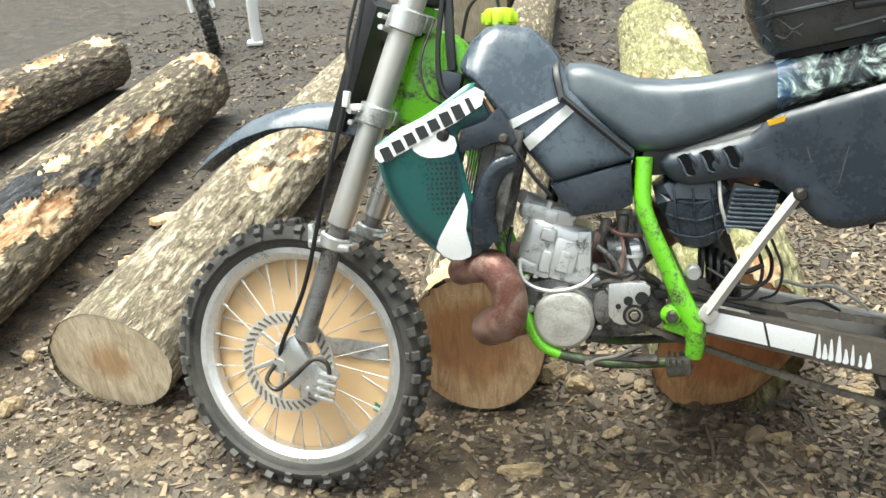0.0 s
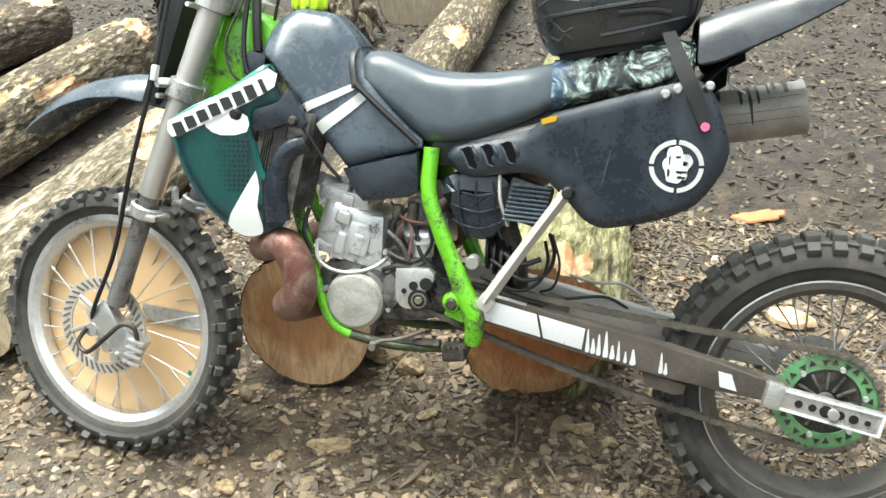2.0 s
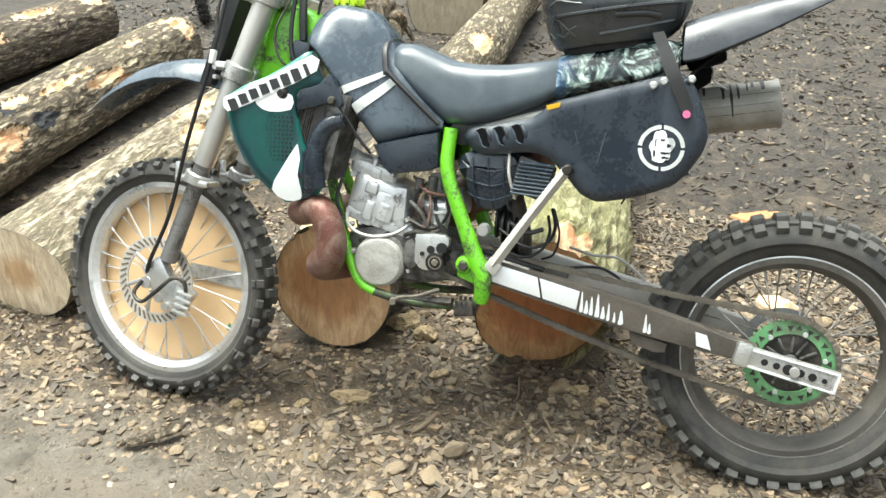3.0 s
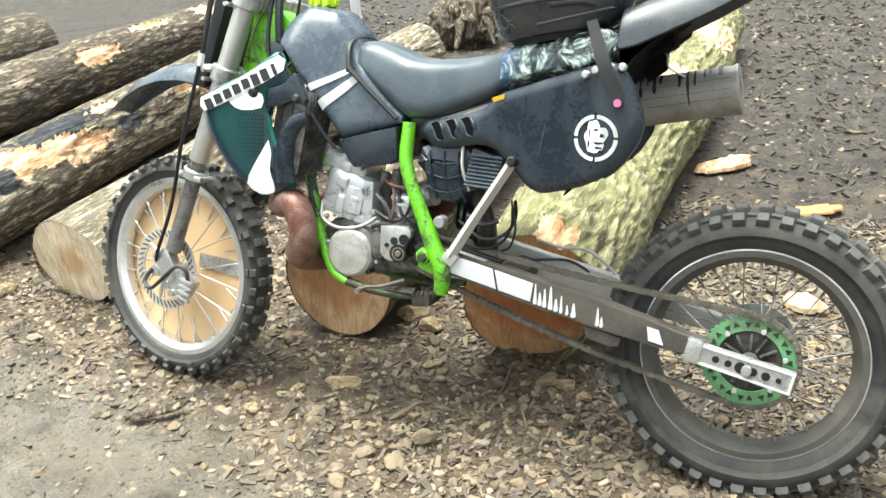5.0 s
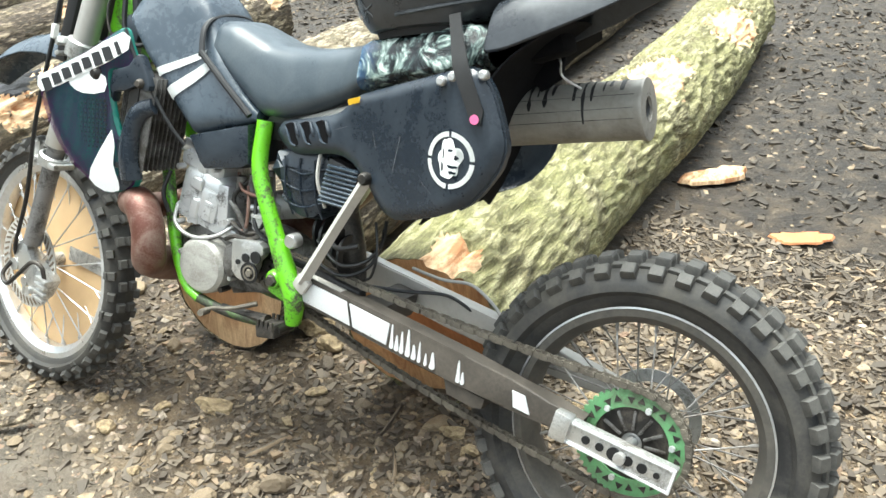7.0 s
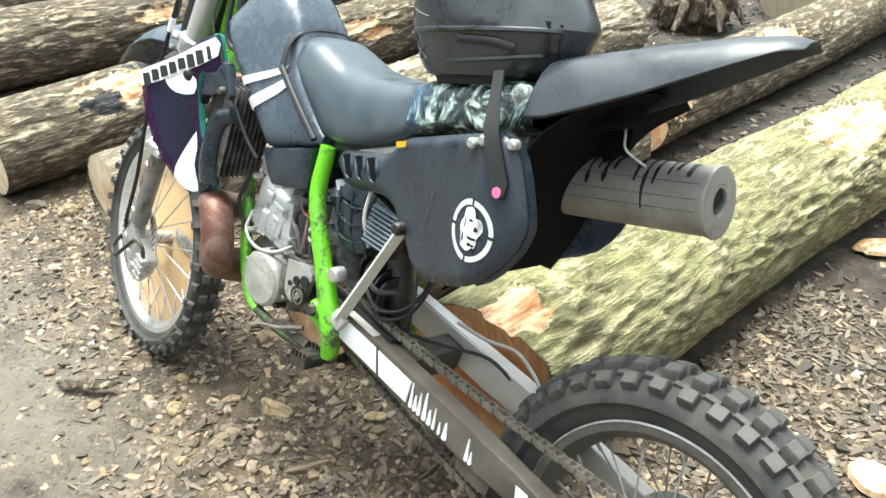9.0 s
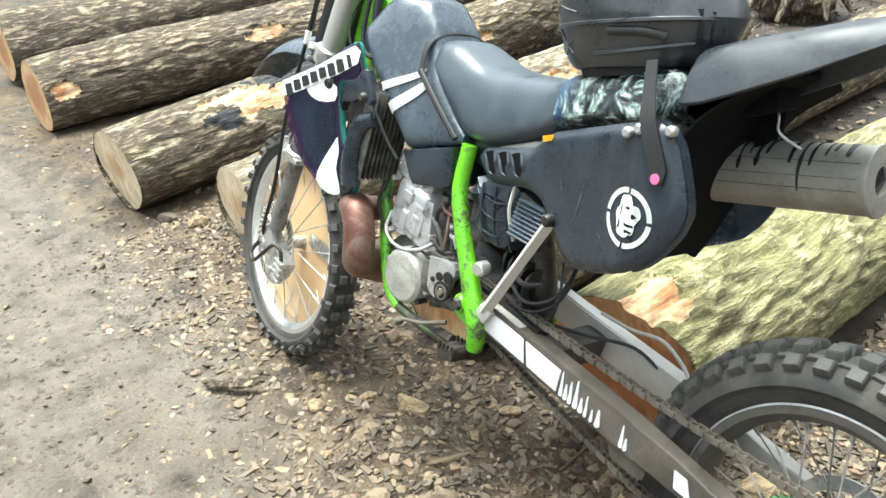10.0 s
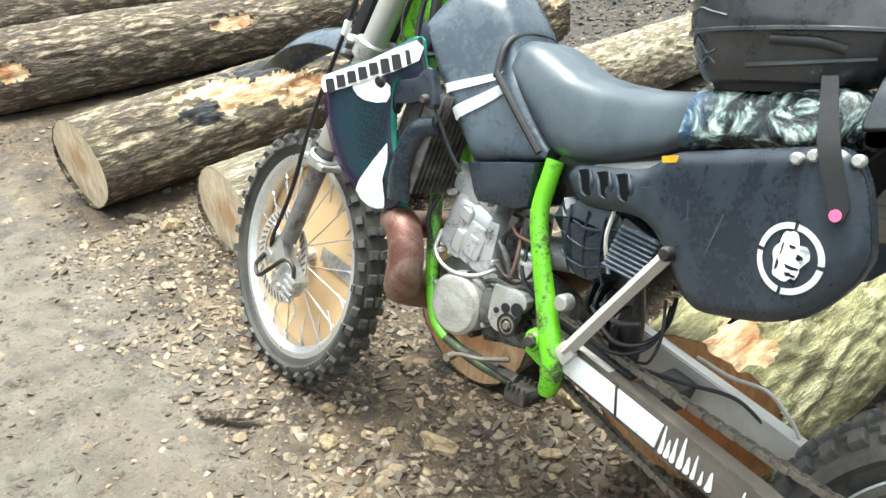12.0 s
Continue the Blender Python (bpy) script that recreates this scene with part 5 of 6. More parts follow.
rod((-0.235, -0.05, 0.735), (-0.265, -0.09, 0.755), 0.016, 12, bm)
part("cylinder_head", bm, M_ENGINE, eng)
part("spark_plug", rod((-0.205, -0.03, 0.73), (-0.195, -0.03, 0.785), 0.014, 12), M_BLACK, eng)
bm = lathe([(0.0005, -0.018), (0.045, -0.018), (0.058, -0.015), (0.066, -0.006), (0.068, 0.012), (0.068, 0.05), (0.0005, 0.05)], (-0.172, -0.118, 0.487), "y", 48)
for k in range(6):
    w = 2 * math.pi * k / 6 + 0.3
    bolt = rod((-0.172 + 0.072 * math.cos(w), -0.12, 0.487 + 0.072 * math.sin(w)), (-0.172 + 0.072 * math.cos(w), -0.09, 0.487 + 0.072 * math.sin(w)), 0.007, 8)
    part("cover_bolt", bolt, M_GRIME, eng)
part("ignition_cover", bm, worn("oily_pale_cover", (0.46, 0.45, 0.42), (0.09, 0.075, 0.055), 0.36, 0.42, 0.35, 32, 0.02, 0.12), eng, "round pale cover speckled with oil")
part("water_pipe", tube([(-0.27, -0.10, 0.615), (-0.262, -0.118, 0.578), (-0.23, -0.125, 0.556), (-0.18, -0.128, 0.552), (-0.13, -0.12, 0.566), (-0.10, -0.1, 0.59)], 0.0045, 10), M_STEEL, eng, "curved steel pipe")
bm = slab(rounded([(-0.075, 0.57), (0.0, 0.575), (0.012, 0.55), (-0.005, 0.53), (-0.015, 0.50), (-0.03, 0.485), (-0.05, 0.48), (-0.075, 0.50)], 2), -0.135, -0.11, 0.004)
case = part("sprocket_guard", bm, M_ALU, eng, "drilled alloy sprocket guard")
for x, z, r in ((-0.034, 0.535, 0.010), (-0.006, 0.541, 0.014), (-0.055, 0.522, 0.006), (-0.022, 0.503, 0.024)):
    part("guard_hole", lathe([(0.0004, -0.001), (r, -0.001), (r, 0.002), (0.0004, 0.002)], (x, -0.1375, z), "y", 18), M_BLACK, case, "dark round hole")
nut = lathe([(0.0004, -0.006), (0.008, -0.006), (0.01, -0.002), (0.01, 0.003), (0.0004, 0.003)], (-0.021, -0.137, 0.503), "y", 6)
lathe([(0.014, -0.0015), (0.018, -0.0015), (0.018, 0.001), (0.014, 0.001)], (-0.021, -0.1385, 0.503), "y", 14, nut)
part("sprocket_nut", nut, M_CHAIN, case, "worn sprocket nut behind the guard")
bm = ring_plate((-0.03, 0, 0.52), 0.034, 0.012, -0.1, 0.008, 0, 0, 0, teeth=13, tooth=0.008)
part("drive_sprocket", bm, M_GRIME, eng)
bm = rod((-0.075, -0.02, 0.63), (0.03, -0.03, 0.655), 0.034, 18)
block((-0.03, -0.075, 0.625), (0.05, 0.05, 0.06), 0.012, ang, bm)
rod((-0.03, -0.075, 0.60), (-0.03, -0.075, 0.565), 0.022, 16, bm)
rod((-0.04, -0.06, 0.66), (-0.045, -0.06, 0.72), 0.018, 14, bm)
rod((-0.06, -0.10, 0.64), (-0.01, -0.10, 0.645), 0.008, 8, bm)
part("carburettor", bm, M_ENGINE, eng, "small grimy carburettor")
for k, (a, b, c, r) in enumerate((((-0.06, -0.10, 0.70), (-0.09, -0.115, 0.66), (-0.07, -0.11, 0.60), 0.005), ((-0.02, -0.10, 0.69), (0.0, -0.115, 0.63), (-0.03, -0.11, 0.58), 0.004), ((-0.10, -0.09, 0.71), (-0.06, -0.12, 0.68), (-0.005, -0.11, 0.67), 0.004),
                                  ((0.0, -0.09, 0.60), (-0.05, -0.115, 0.585), (-0.10, -0.11, 0.60), 0.006), ((0.03, -0.1, 0.56), (-0.02, -0.12, 0.60), (-0.04, -0.1, 0.66), 0.005))):
    part("hose", tube([a, b, c], r, 8), (M_GRIME, M_BLACK, M_RUST, M_GRIME, M_BLACK)[k], eng)
bm = tube([(-0.01, -0.12, 0.43), (-0.06, -0.15, 0.415), (-0.10, -0.165, 0.41), (-0.115, -0.17, 0.40)], [0.006, 0.0045, 0.0045, 0.0045], 8)
rod((-0.118, -0.16, 0.40), (-0.112, -0.19, 0.402), 0.008, 12, bm)
part("gear_lever", bm, M_CHAIN, eng, "bent dirty steel gear lever")
bm = block((0.07, -0.165, 0.402), (0.05, 0.055, 0.03), 0.006, Matrix.Rotation(radians(-8), 4, "Y"))
for k in range(4):
    for s in (-1, 1):
        block((0.052 + 0.012 * k, -0.165 + 0.026 * s, 0.418), (0.006, 0.006, 0.016), 0.0, None, bm)
rod((0.085, -0.12, 0.405), (0.085, -0.175, 0.405), 0.014, 12, bm)
part("foot_peg", bm, M_GRIME, frm, "toothed muddy foot peg")
bm = tube([(0.03, -0.13, 0.405), (-0.03, -0.12, 0.40), (-0.11, -0.12, 0.40)], [0.012, 0.011, 0.009], 8)
part("peg_bracket", bm, M_GRIME, frm)

# carburettor bowl, clamps and small fittings
part("float_bowl", lathe([(0.0004, -0.026), (0.016, -0.026), (0.023, -0.018), (0.024, 0.008), (0.028, 0.01), (0.028, 0.016), (0.0004, 0.016)], (-0.023, -0.095, 0.615), "z", 24), M_ENGINE, eng, "pale carburettor float bowl")
for x, z, r, h in ((-0.05, 0.665, 0.013, 0.05), (-0.012, 0.675, 0.010, 0.04), (-0.085, 0.672, 0.012, 0.035)):
    part("fitting", rod((x, -0.1, z), (x + 0.004, -0.1, z + h), r, 12), M_CASE, eng)
for x, z in ((-0.255, 0.575), (-0.105, 0.60), (-0.245, 0.505), (-0.095, 0.47), (-0.075, 0.555), (-0.095, 0.535), (-0.255, 0.705), (-0.15, 0.712)):
    part("case_bolt", lathe([(0.0004, -0.008), (0.005, -0.008), (0.0075, -0.004), (0.0075, 0.014), (0.0004, 0.014)], (x, -0.112, z), "y", 6), M_STEEL, eng)
for x, w in ((-0.212, 0.027), (-0.172, 0.03)):
    part("cast_window", block((x, -0.108, 0.613), (w, 0.012, 0.052), 0.009, ang, None, 3), M_ENGINE, eng)
part("cast_pad", block((-0.205, -0.107, 0.672), (0.035, 0.012, 0.03), 0.008, ang, None, 3), M_ENGINE, eng)
part("clutch_housing", slab(rounded([(-0.105, 0.545), (-0.085, 0.555), (-0.07, 0.53), (-0.07, 0.49), (-0.09, 0.475), (-0.108, 0.50)], 2), -0.128, -0.09, 0.008), M_CASE, eng, "oily clutch arm housing")
for pts, r, mt in ((((-0.285, -0.11, 0.69), (-0.292, -0.125, 0.64), (-0.275, -0.125, 0.595)), 0.005, M_BLACK), (((-0.07, -0.115, 0.585), (-0.05, -0.12, 0.60), (-0.045, -0.12, 0.645), (-0.055, -0.11, 0.69)), 0.004, M_RUST),
                   (((-0.11, -0.115, 0.56), (-0.075, -0.125, 0.575), (-0.04, -0.12, 0.572), (-0.01, -0.11, 0.59)), 0.0055, M_GRIME), (((-0.1, -0.115, 0.65), (-0.07, -0.12, 0.625), (-0.05, -0.118, 0.59)), 0.006, M_CASE)):
    part("hose", tube(pts, r, 8), mt, eng)

# expansion pipe
part("exhaust_pipe", tube([(-0.24, -0.02, 0.62), (-0.34, 0.03, 0.60), (-0.40, -0.03, 0.58), (-0.398, -0.10, 0.59), (-0.37, -0.14, 0.607), (-0.318, -0.168, 0.61), (-0.285, -0.178, 0.558), (-0.288, -0.172, 0.497), (-0.322, -0.13, 0.47), (-0.345, -0.05, 0.445), (-0.32, 0.03, 0.44), (-0.22, 0.09, 0.47), (-0.08, 0.11, 0.58), (0.06, 0.10, 0.68), (0.22, 0.07, 0.79), (0.39, 0.04, 0.88)],
                         [0.024, 0.027, 0.031, 0.034, 0.037, 0.038, 0.038, 0.039, 0.040, 0.043, 0.045, 0.055, 0.065, 0.06, 0.04, 0.024], 20), M_RUST, bike, "rusty looping exhaust header")

# airbox and intake boot
bm = slab(rounded([(0.015, 0.77), (0.08, 0.80), (0.16, 0.79), (0.18, 0.74), (0.17, 0.69), (0.135, 0.645), (0.08, 0.645), (0.04, 0.69)], 3), -0.13, 0.06, 0.045)
air = part("airbox", bm, M_PLASTIC, bike, "black rounded airbox with ribs")
for k in range(3):
    z = 0.675 + 0.035 * k
    part("rib", tube([(0.045 - 0.008 * k, -0.118, z + 0.012), (0.07, -0.129, z + 0.002), (0.11, -0.132, z - 0.002), (0.15, -0.127, z + 0.012), (0.172, -0.113, z + 0.022)], 0.0024, 6), M_PLASTIC, air)
for k in range(3):
    x = 0.06 + 0.038 * k
    part("rib", tube([(x + 0.018, -0.122, 0.652), (x + 0.006, -0.131, 0.69), (x, -0.132, 0.73), (x - 0.004, -0.13, 0.775)], 0.0024, 6), M_PLASTIC, air)
gm = Matrix.Rotation(radians(14), 4, "Y") @ Matrix.Rotation(radians(-8), 4, "Z")
gr = part("grille", block((0.208, -0.132, 0.735), (0.092, 0.03, 0.09), 0.008, gm), M_BLACK, air, "black slatted air intake")
for k in range(9):
    p = Vector((0.208, -0.149, 0.735)) + gm @ Vector((0.0, 0, -0.038 + 0.0095 * k))
    part("slat", block(p, (0.085, 0.01, 0.0042), 0.001, gm @ Matrix.Rotation(radians(-12), 4, "Y") @ Matrix.Rotation(radians(25), 4, "X")), M_TANK, gr)
part("strap", tube([(0.145, -0.128, 0.80), (0.15, -0.142, 0.74), (0.168, -0.135, 0.682)], 0.004, 6), M_SILENCER, air, "thin pale strap")
bm = bmesh.new()
for k in range(5):
    lathe([(0.028, -0.005), (0.045, -0.003), (0.045, 0.003), (0.028, 0.005)], (0.12 + 0.016 * k, -0.06, 0.615 - 0.011 * k), "x", 18, bm)
part("intake_boot", bm, M_BLACK, bike, "black ribbed rubber boot")
part("rear_shock", tube([(0.13, -0.03, 0.72), (0.17, -0.03, 0.58), (0.19, -0.03, 0.45)], [0.03, 0.034, 0.025], 16), M_GRIME, bike, "oily rear shock absorber")
for pts, r in ((((0.13, -0.10, 0.60), (0.20, -0.12, 0.565), (0.25, -0.10, 0.575), (0.265, -0.06, 0.61), (0.25, -0.02, 0.65)), 0.0045), (((0.11, -0.10, 0.56), (0.19, -0.10, 0.535), (0.235, -0.07, 0.55), (0.25, -0.04, 0.59), (0.24, -0.01, 0.63)), 0.004),
               (((0.26, -0.08, 0.66), (0.28, -0.10, 0.60), (0.27, -0.10, 0.55), (0.24, -0.08, 0.53)), 0.003), (((0.24, -0.05, 0.51), (0.30, -0.0, 0.50), (0.38, 0.04, 0.50), (0.44, 0.06, 0.47)), 0.004), (((0.16, -0.12, 0.62), (0.2, -0.125, 0.6), (0.24, -0.11, 0.61)), 0.006)):
    part("hose", tube(pts, r, 8), M_BLACK, bike, "loose black hose")

# silencer
a, b = Vector((0.40, 0.035, 0.885)), Vector((0.765, 0.032, 0.951))
axis = (b - a).normalized()
up = Vector((0, 0, 1))
bm = bmesh.new()
rings = []
for t, r in ((-0.22, 0.018), (-0.04, 0.024), (0.0, 0.05), (0.01, 0.057), (0.97, 0.057), (0.985, 0.06), (1.0, 0.059), (1.004, 0.052), (1.0, 0.024), (0.9, 0.022)):
    c = a.lerp(b, t)
    side = axis.cross(up).normalized()
    u2 = side.cross(axis)
    rings.append([bm.verts.new(c + 0.95 * r * (math.cos(w) * side) + 1.0 * r * math.sin(w) * u2) for w in (2 * math.pi * k / 32 for k in range(32))])
for r, s in zip(rings, rings[1:]):
    for k in range(32):
        bm.faces.new((r[k], r[(k + 1) % 32], s[(k + 1) % 32], s[k]))
sil = part("silencer", bm, M_MUFFLER, bike, "dull alloy silencer streaked with oil", 40)
bm = bmesh.new()
rng = random.Random(11)
for i in range(17):
    t0 = (0.05, 0.08, 0.13, 0.16, 0.19, 0.23, 0.33, 0.41, 0.45, 0.5, 0.54, 0.66, 0.71, 0.75, 0.8, 0.84, 0.9)[i] + rng.uniform(-0.012, 0.012)
    c = a.lerp(b, t0)
    bm = bmesh.new()
    wdt, ln = rng.uniform(0.003, 0.0075), rng.choice((0.7, 0.95, 1.2, 1.5, 1.8)) * rng.uniform(0.8, 1.15)
    prev = None
    for k in range(7):
        w = 1.5 - (ln * k / 6)
        s2 = axis.cross(up).normalized()
        u2 = s2.cross(axis)
        ww = wdt * (1.0, 0.85, 0.6, 0.75, 0.6, 0.85, 0.4)[k] * (0.6 + 0.8 * rng.random())
        p = c + 0.0578 * (0.95 * math.cos(w) * s2 + math.sin(w) * u2)
        cur = (bm.verts.new(p - axis * ww), bm.verts.new(p + axis * ww))
        if prev:
            bm.faces.new((prev[0], prev[1], cur[1], cur[0]))
        prev = cur
    part("oil_streak", bm, M_BLACK, sil, "black oil run")
for w in (0.55, 0.1, -0.25):
    s2 = axis.cross(up).normalized()
    u2 = s2.cross(axis)
    o = 0.0572 * (0.95 * math.cos(w) * s2 + math.sin(w) * u2)
    part("seam", rod(a.lerp(b, 0.02) + o, a.lerp(b, 0.96) + o, 0.0007, 5), M_CASE, sil)
part("outlet", lathe([(0.0004, 0.0), (0.021, 0.0), (0.024, 0.004), (0.024, -0.01), (0.0004, -0.01)], (0.757, 0.031, 0.957), "x", 20), M_BLACK, sil, "black exhaust outlet")
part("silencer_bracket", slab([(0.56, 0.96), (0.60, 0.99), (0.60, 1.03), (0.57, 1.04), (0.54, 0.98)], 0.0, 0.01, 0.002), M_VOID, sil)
part("wire", tube([(0.585, -0.005, 1.04), (0.60, -0.02, 1.02), (0.605, -0.015, 0.995), (0.64, 0.0, 0.975)], 0.0025, 6), M_STEEL, bike)

# ---- rear: swingarm, wheel, chain ----
RC = (0.852, -0.015, 0.345)
rw = wheel("rear_wheel", RC, 0.354, 0.25, 0.066, 40, [(0.26, 0.0, 0.03, 0.031, 0.017, 1), (0.84, 0.08, 0.027, 0.029, 0.016, 1), (0.56, 0.5, 0.011, 0.03, 0.007, 1)], 0.017, M_RIM_MUD, 0.045, 0.06, 36, "spoked rear wheel caked in dried mud", M_SPOKE_MUD)


part("rim_lip", lathe([(0.2505, -0.0425), (0.254, -0.0415), (0.254, -0.0385), (0.2505, -0.0385)], RC, "y", 96), M_STEEL, rw, "thin bright lip of the rim")


def arm(y0, y1, lift=0.0):
    """Tapered box arm from the pivot to the axle."""
    c = [(0.05, 0.512, 0.03), (0.14, 0.494, 0.030), (0.26, 0.468, 0.032), (0.40, 0.438, 0.034), (0.52, 0.413, 0.034), (0.62, 0.394, 0.030), (0.70, 0.378, 0.024), (0.77, 0.365, 0.02)]
    top = [(x, z + h + lift) for x, z, h in c]
    low = [(x - 0.01, z - h + lift) for x, z, h in c]
    return slab(top + low[::-1], y0, y1, 0.006)


sw = part("swingarm", arm(-0.135, -0.095), M_MUDDY, bike, "long alloy swingarm caked with mud")
part("swingarm_right", arm(0.055, 0.095, 0.016), M_SILENCER, sw, "scuffed alloy far arm")
part("top_face", slab([(0.13, 0.542), (0.60, 0.443), (0.60, 0.4465), (0.13, 0.546)], 0.06, 0.09, 0.001), M_SILENCER, sw)
part("clutch_hose", tube([(0.30, 0.02, 0.55), (0.36, 0.05, 0.53), (0.42, 0.075, 0.525), (0.47, 0.08, 0.495), (0.50, 0.075, 0.47)], 0.004, 8), M_SILENCER, sw)
part("cross_brace", block((0.27, -0.02, 0.465), (0.06, 0.16, 0.06), 0.012, Matrix.Rotation(radians(12), 4, "Y")), M_MUDDY, sw)
part("worn_face", slab([(0.118, 0.489), (0.15, 0.513), (0.345, 0.471), (0.34, 0.425), (0.125, 0.472)], -0.1385, -0.134, 0.001), M_SWING, sw, "worn white front face of the swingarm")
part("top_face", slab([(0.13, 0.523), (0.60, 0.424), (0.60, 0.4275), (0.13, 0.527)], -0.13, -0.10, 0.001), M_SILENCER, sw)
rng = random.Random(3)
for k, x in enumerate((0.352, 0.364, 0.376, 0.391, 0.405, 0.418, 0.433, 0.449, 0.508, 0.518)):
    zc = float(np.interp(x, [0.26, 0.62], [0.468, 0.394]))
    h = (0.052, 0.034, 0.047, 0.058, 0.032, 0.044, 0.026, 0.036, 0.046, 0.026)[k]
    w = rng.uniform(0.004, 0.0075)
    low = zc - 0.029
    pts = rounded([(x - w * 0.25, low + h), (x + w * 0.2, low + h * 0.93), (x + w * 0.6, low + h * 0.5), (x + w * 0.9, low + 0.004), (x, low), (x - w, low + 0.003), (x - w * 0.7, low + h * 0.4), (x - w * 0.5, low + h * 0.8)], 2)
    part("bare_patch", slab(pts, -0.1375, -0.134, 0.0), M_SWING, sw, "bare white run showing through mud", 0)
part("bare_patch", slab([(0.625, 0.405), (0.652, 0.40), (0.665, 0.365), (0.63, 0.372)], -0.1375, -0.134, 0.0), M_SWING, sw, "bare white patches showing through mud", 0)
part("tape_band", slab([(0.238, 0.503), (0.243, 0.502), (0.258, 0.437), (0.253, 0.437)], -0.1395, -0.137, 0.0), M_GRIME, sw)
E2 = [(0.72, 0.395), (0.955, 0.352), (0.945, 0.300), (0.725, 0.345)]
ext = part("axle_plate", slab(E2, -0.155, -0.135, 0.004), M_ALU, sw, "silver axle plate with a row of holes")
part("plate_block", block((0.735, -0.15, 0.37), (0.035, 0.03, 0.055), 0.006, Matrix.Rotation(radians(11), 4, "Y")), M_ALU, ext)
bm = bmesh.new()
for k in range(6):
    x = 0.785 + 0.027 * k
    z = 0.361 - 0.2 * (x - 0.785) - 0.003
    r = (0.008, 0.008, 0.013, 0.0095, 0.0095, 0.006)[k]
    lathe([(0.0004, -0.0008), (r, -0.0008), (r, 0.003), (0.0004, 0.003)], (x, -0.1565, z), "y", 18, bm)
part("plate_hole", bm, M_BLACK, ext, "dark round adjuster holes")
bm = slab([(0.728, 0.391), (0.953, 0.350), (0.953, 0.346), (0.727, 0.386)], -0.159, -0.154, 0.001)
slab([(0.726, 0.350), (0.946, 0.306), (0.945, 0.302), (0.725, 0.346)], -0.159, -0.154, 0.001, None, bm)
slab([(0.948, 0.35), (0.953, 0.349), (0.946, 0.303), (0.94, 0.304)], -0.159, -0.154, 0.001, None, bm)
part("plate_edge", bm, M_SWING, ext)
sp = part("rear_sprocket", ring_plate((RC[0], 0, RC[2]), 0.104, 0.072, -0.088, 0.006, 0, 0, 0, teeth=48, tooth=0.005), M_SPROCKET, rw, "green sprocket worn with mud")
part("sprocket_core", ring_plate((RC[0], 0, RC[2]), 0.074, 0.02, -0.082, 0.006, 0, 0, 0), M_GRIME, sp)
for k in range(12):
    w = 2 * math.pi * k / 12
    for side in (-1, 1):
        q = w + 0.11 * side
        pts = []
        for j in range(3):
            t = q + 2 * math.pi * j / 3 + (math.pi if side > 0 else 0)
            pts.append((RC[0] + 0.088 * math.cos(q) + 0.0088 * math.cos(t), RC[2] + 0.088 * math.sin(q) + 0.0088 * math.sin(t)))
        part("sprocket_hole", slab(pts, -0.0925, -0.0908, 0.0), M_GRIME, rw, "", 0)
for k in range(6):
    w = 2 * math.pi * k / 6 + 0.2
    part("sprocket_bolt", rod((RC[0] + 0.078 * math.cos(w), -0.098, RC[2] + 0.078 * math.sin(w)), (RC[0] + 0.078 * math.cos(w), -0.085, RC[2] + 0.078 * math.sin(w)), 0.006, 6), M_ENGINE, rw)
for k in range(12):
    w = 2 * math.pi * k / 12
    part("hub_fin", block((RC[0] + 0.045 * math.cos(w), -0.086, RC[2] + 0.045 * math.sin(w)), (0.04, 0.008, 0.006), 0.002, Matrix.Rotation(-w, 4, "Y")), M_CASE, rw)
part("axle", rod((RC[0], -0.168, RC[2]), (RC[0], 0.12, RC[2]), 0.011, 12), M_STEEL, rw)
part("brake_disc", ring_plate(RC, 0.10, 0.075, 0.075, 0.004, 0, 0, 0), M_ALU, rw)


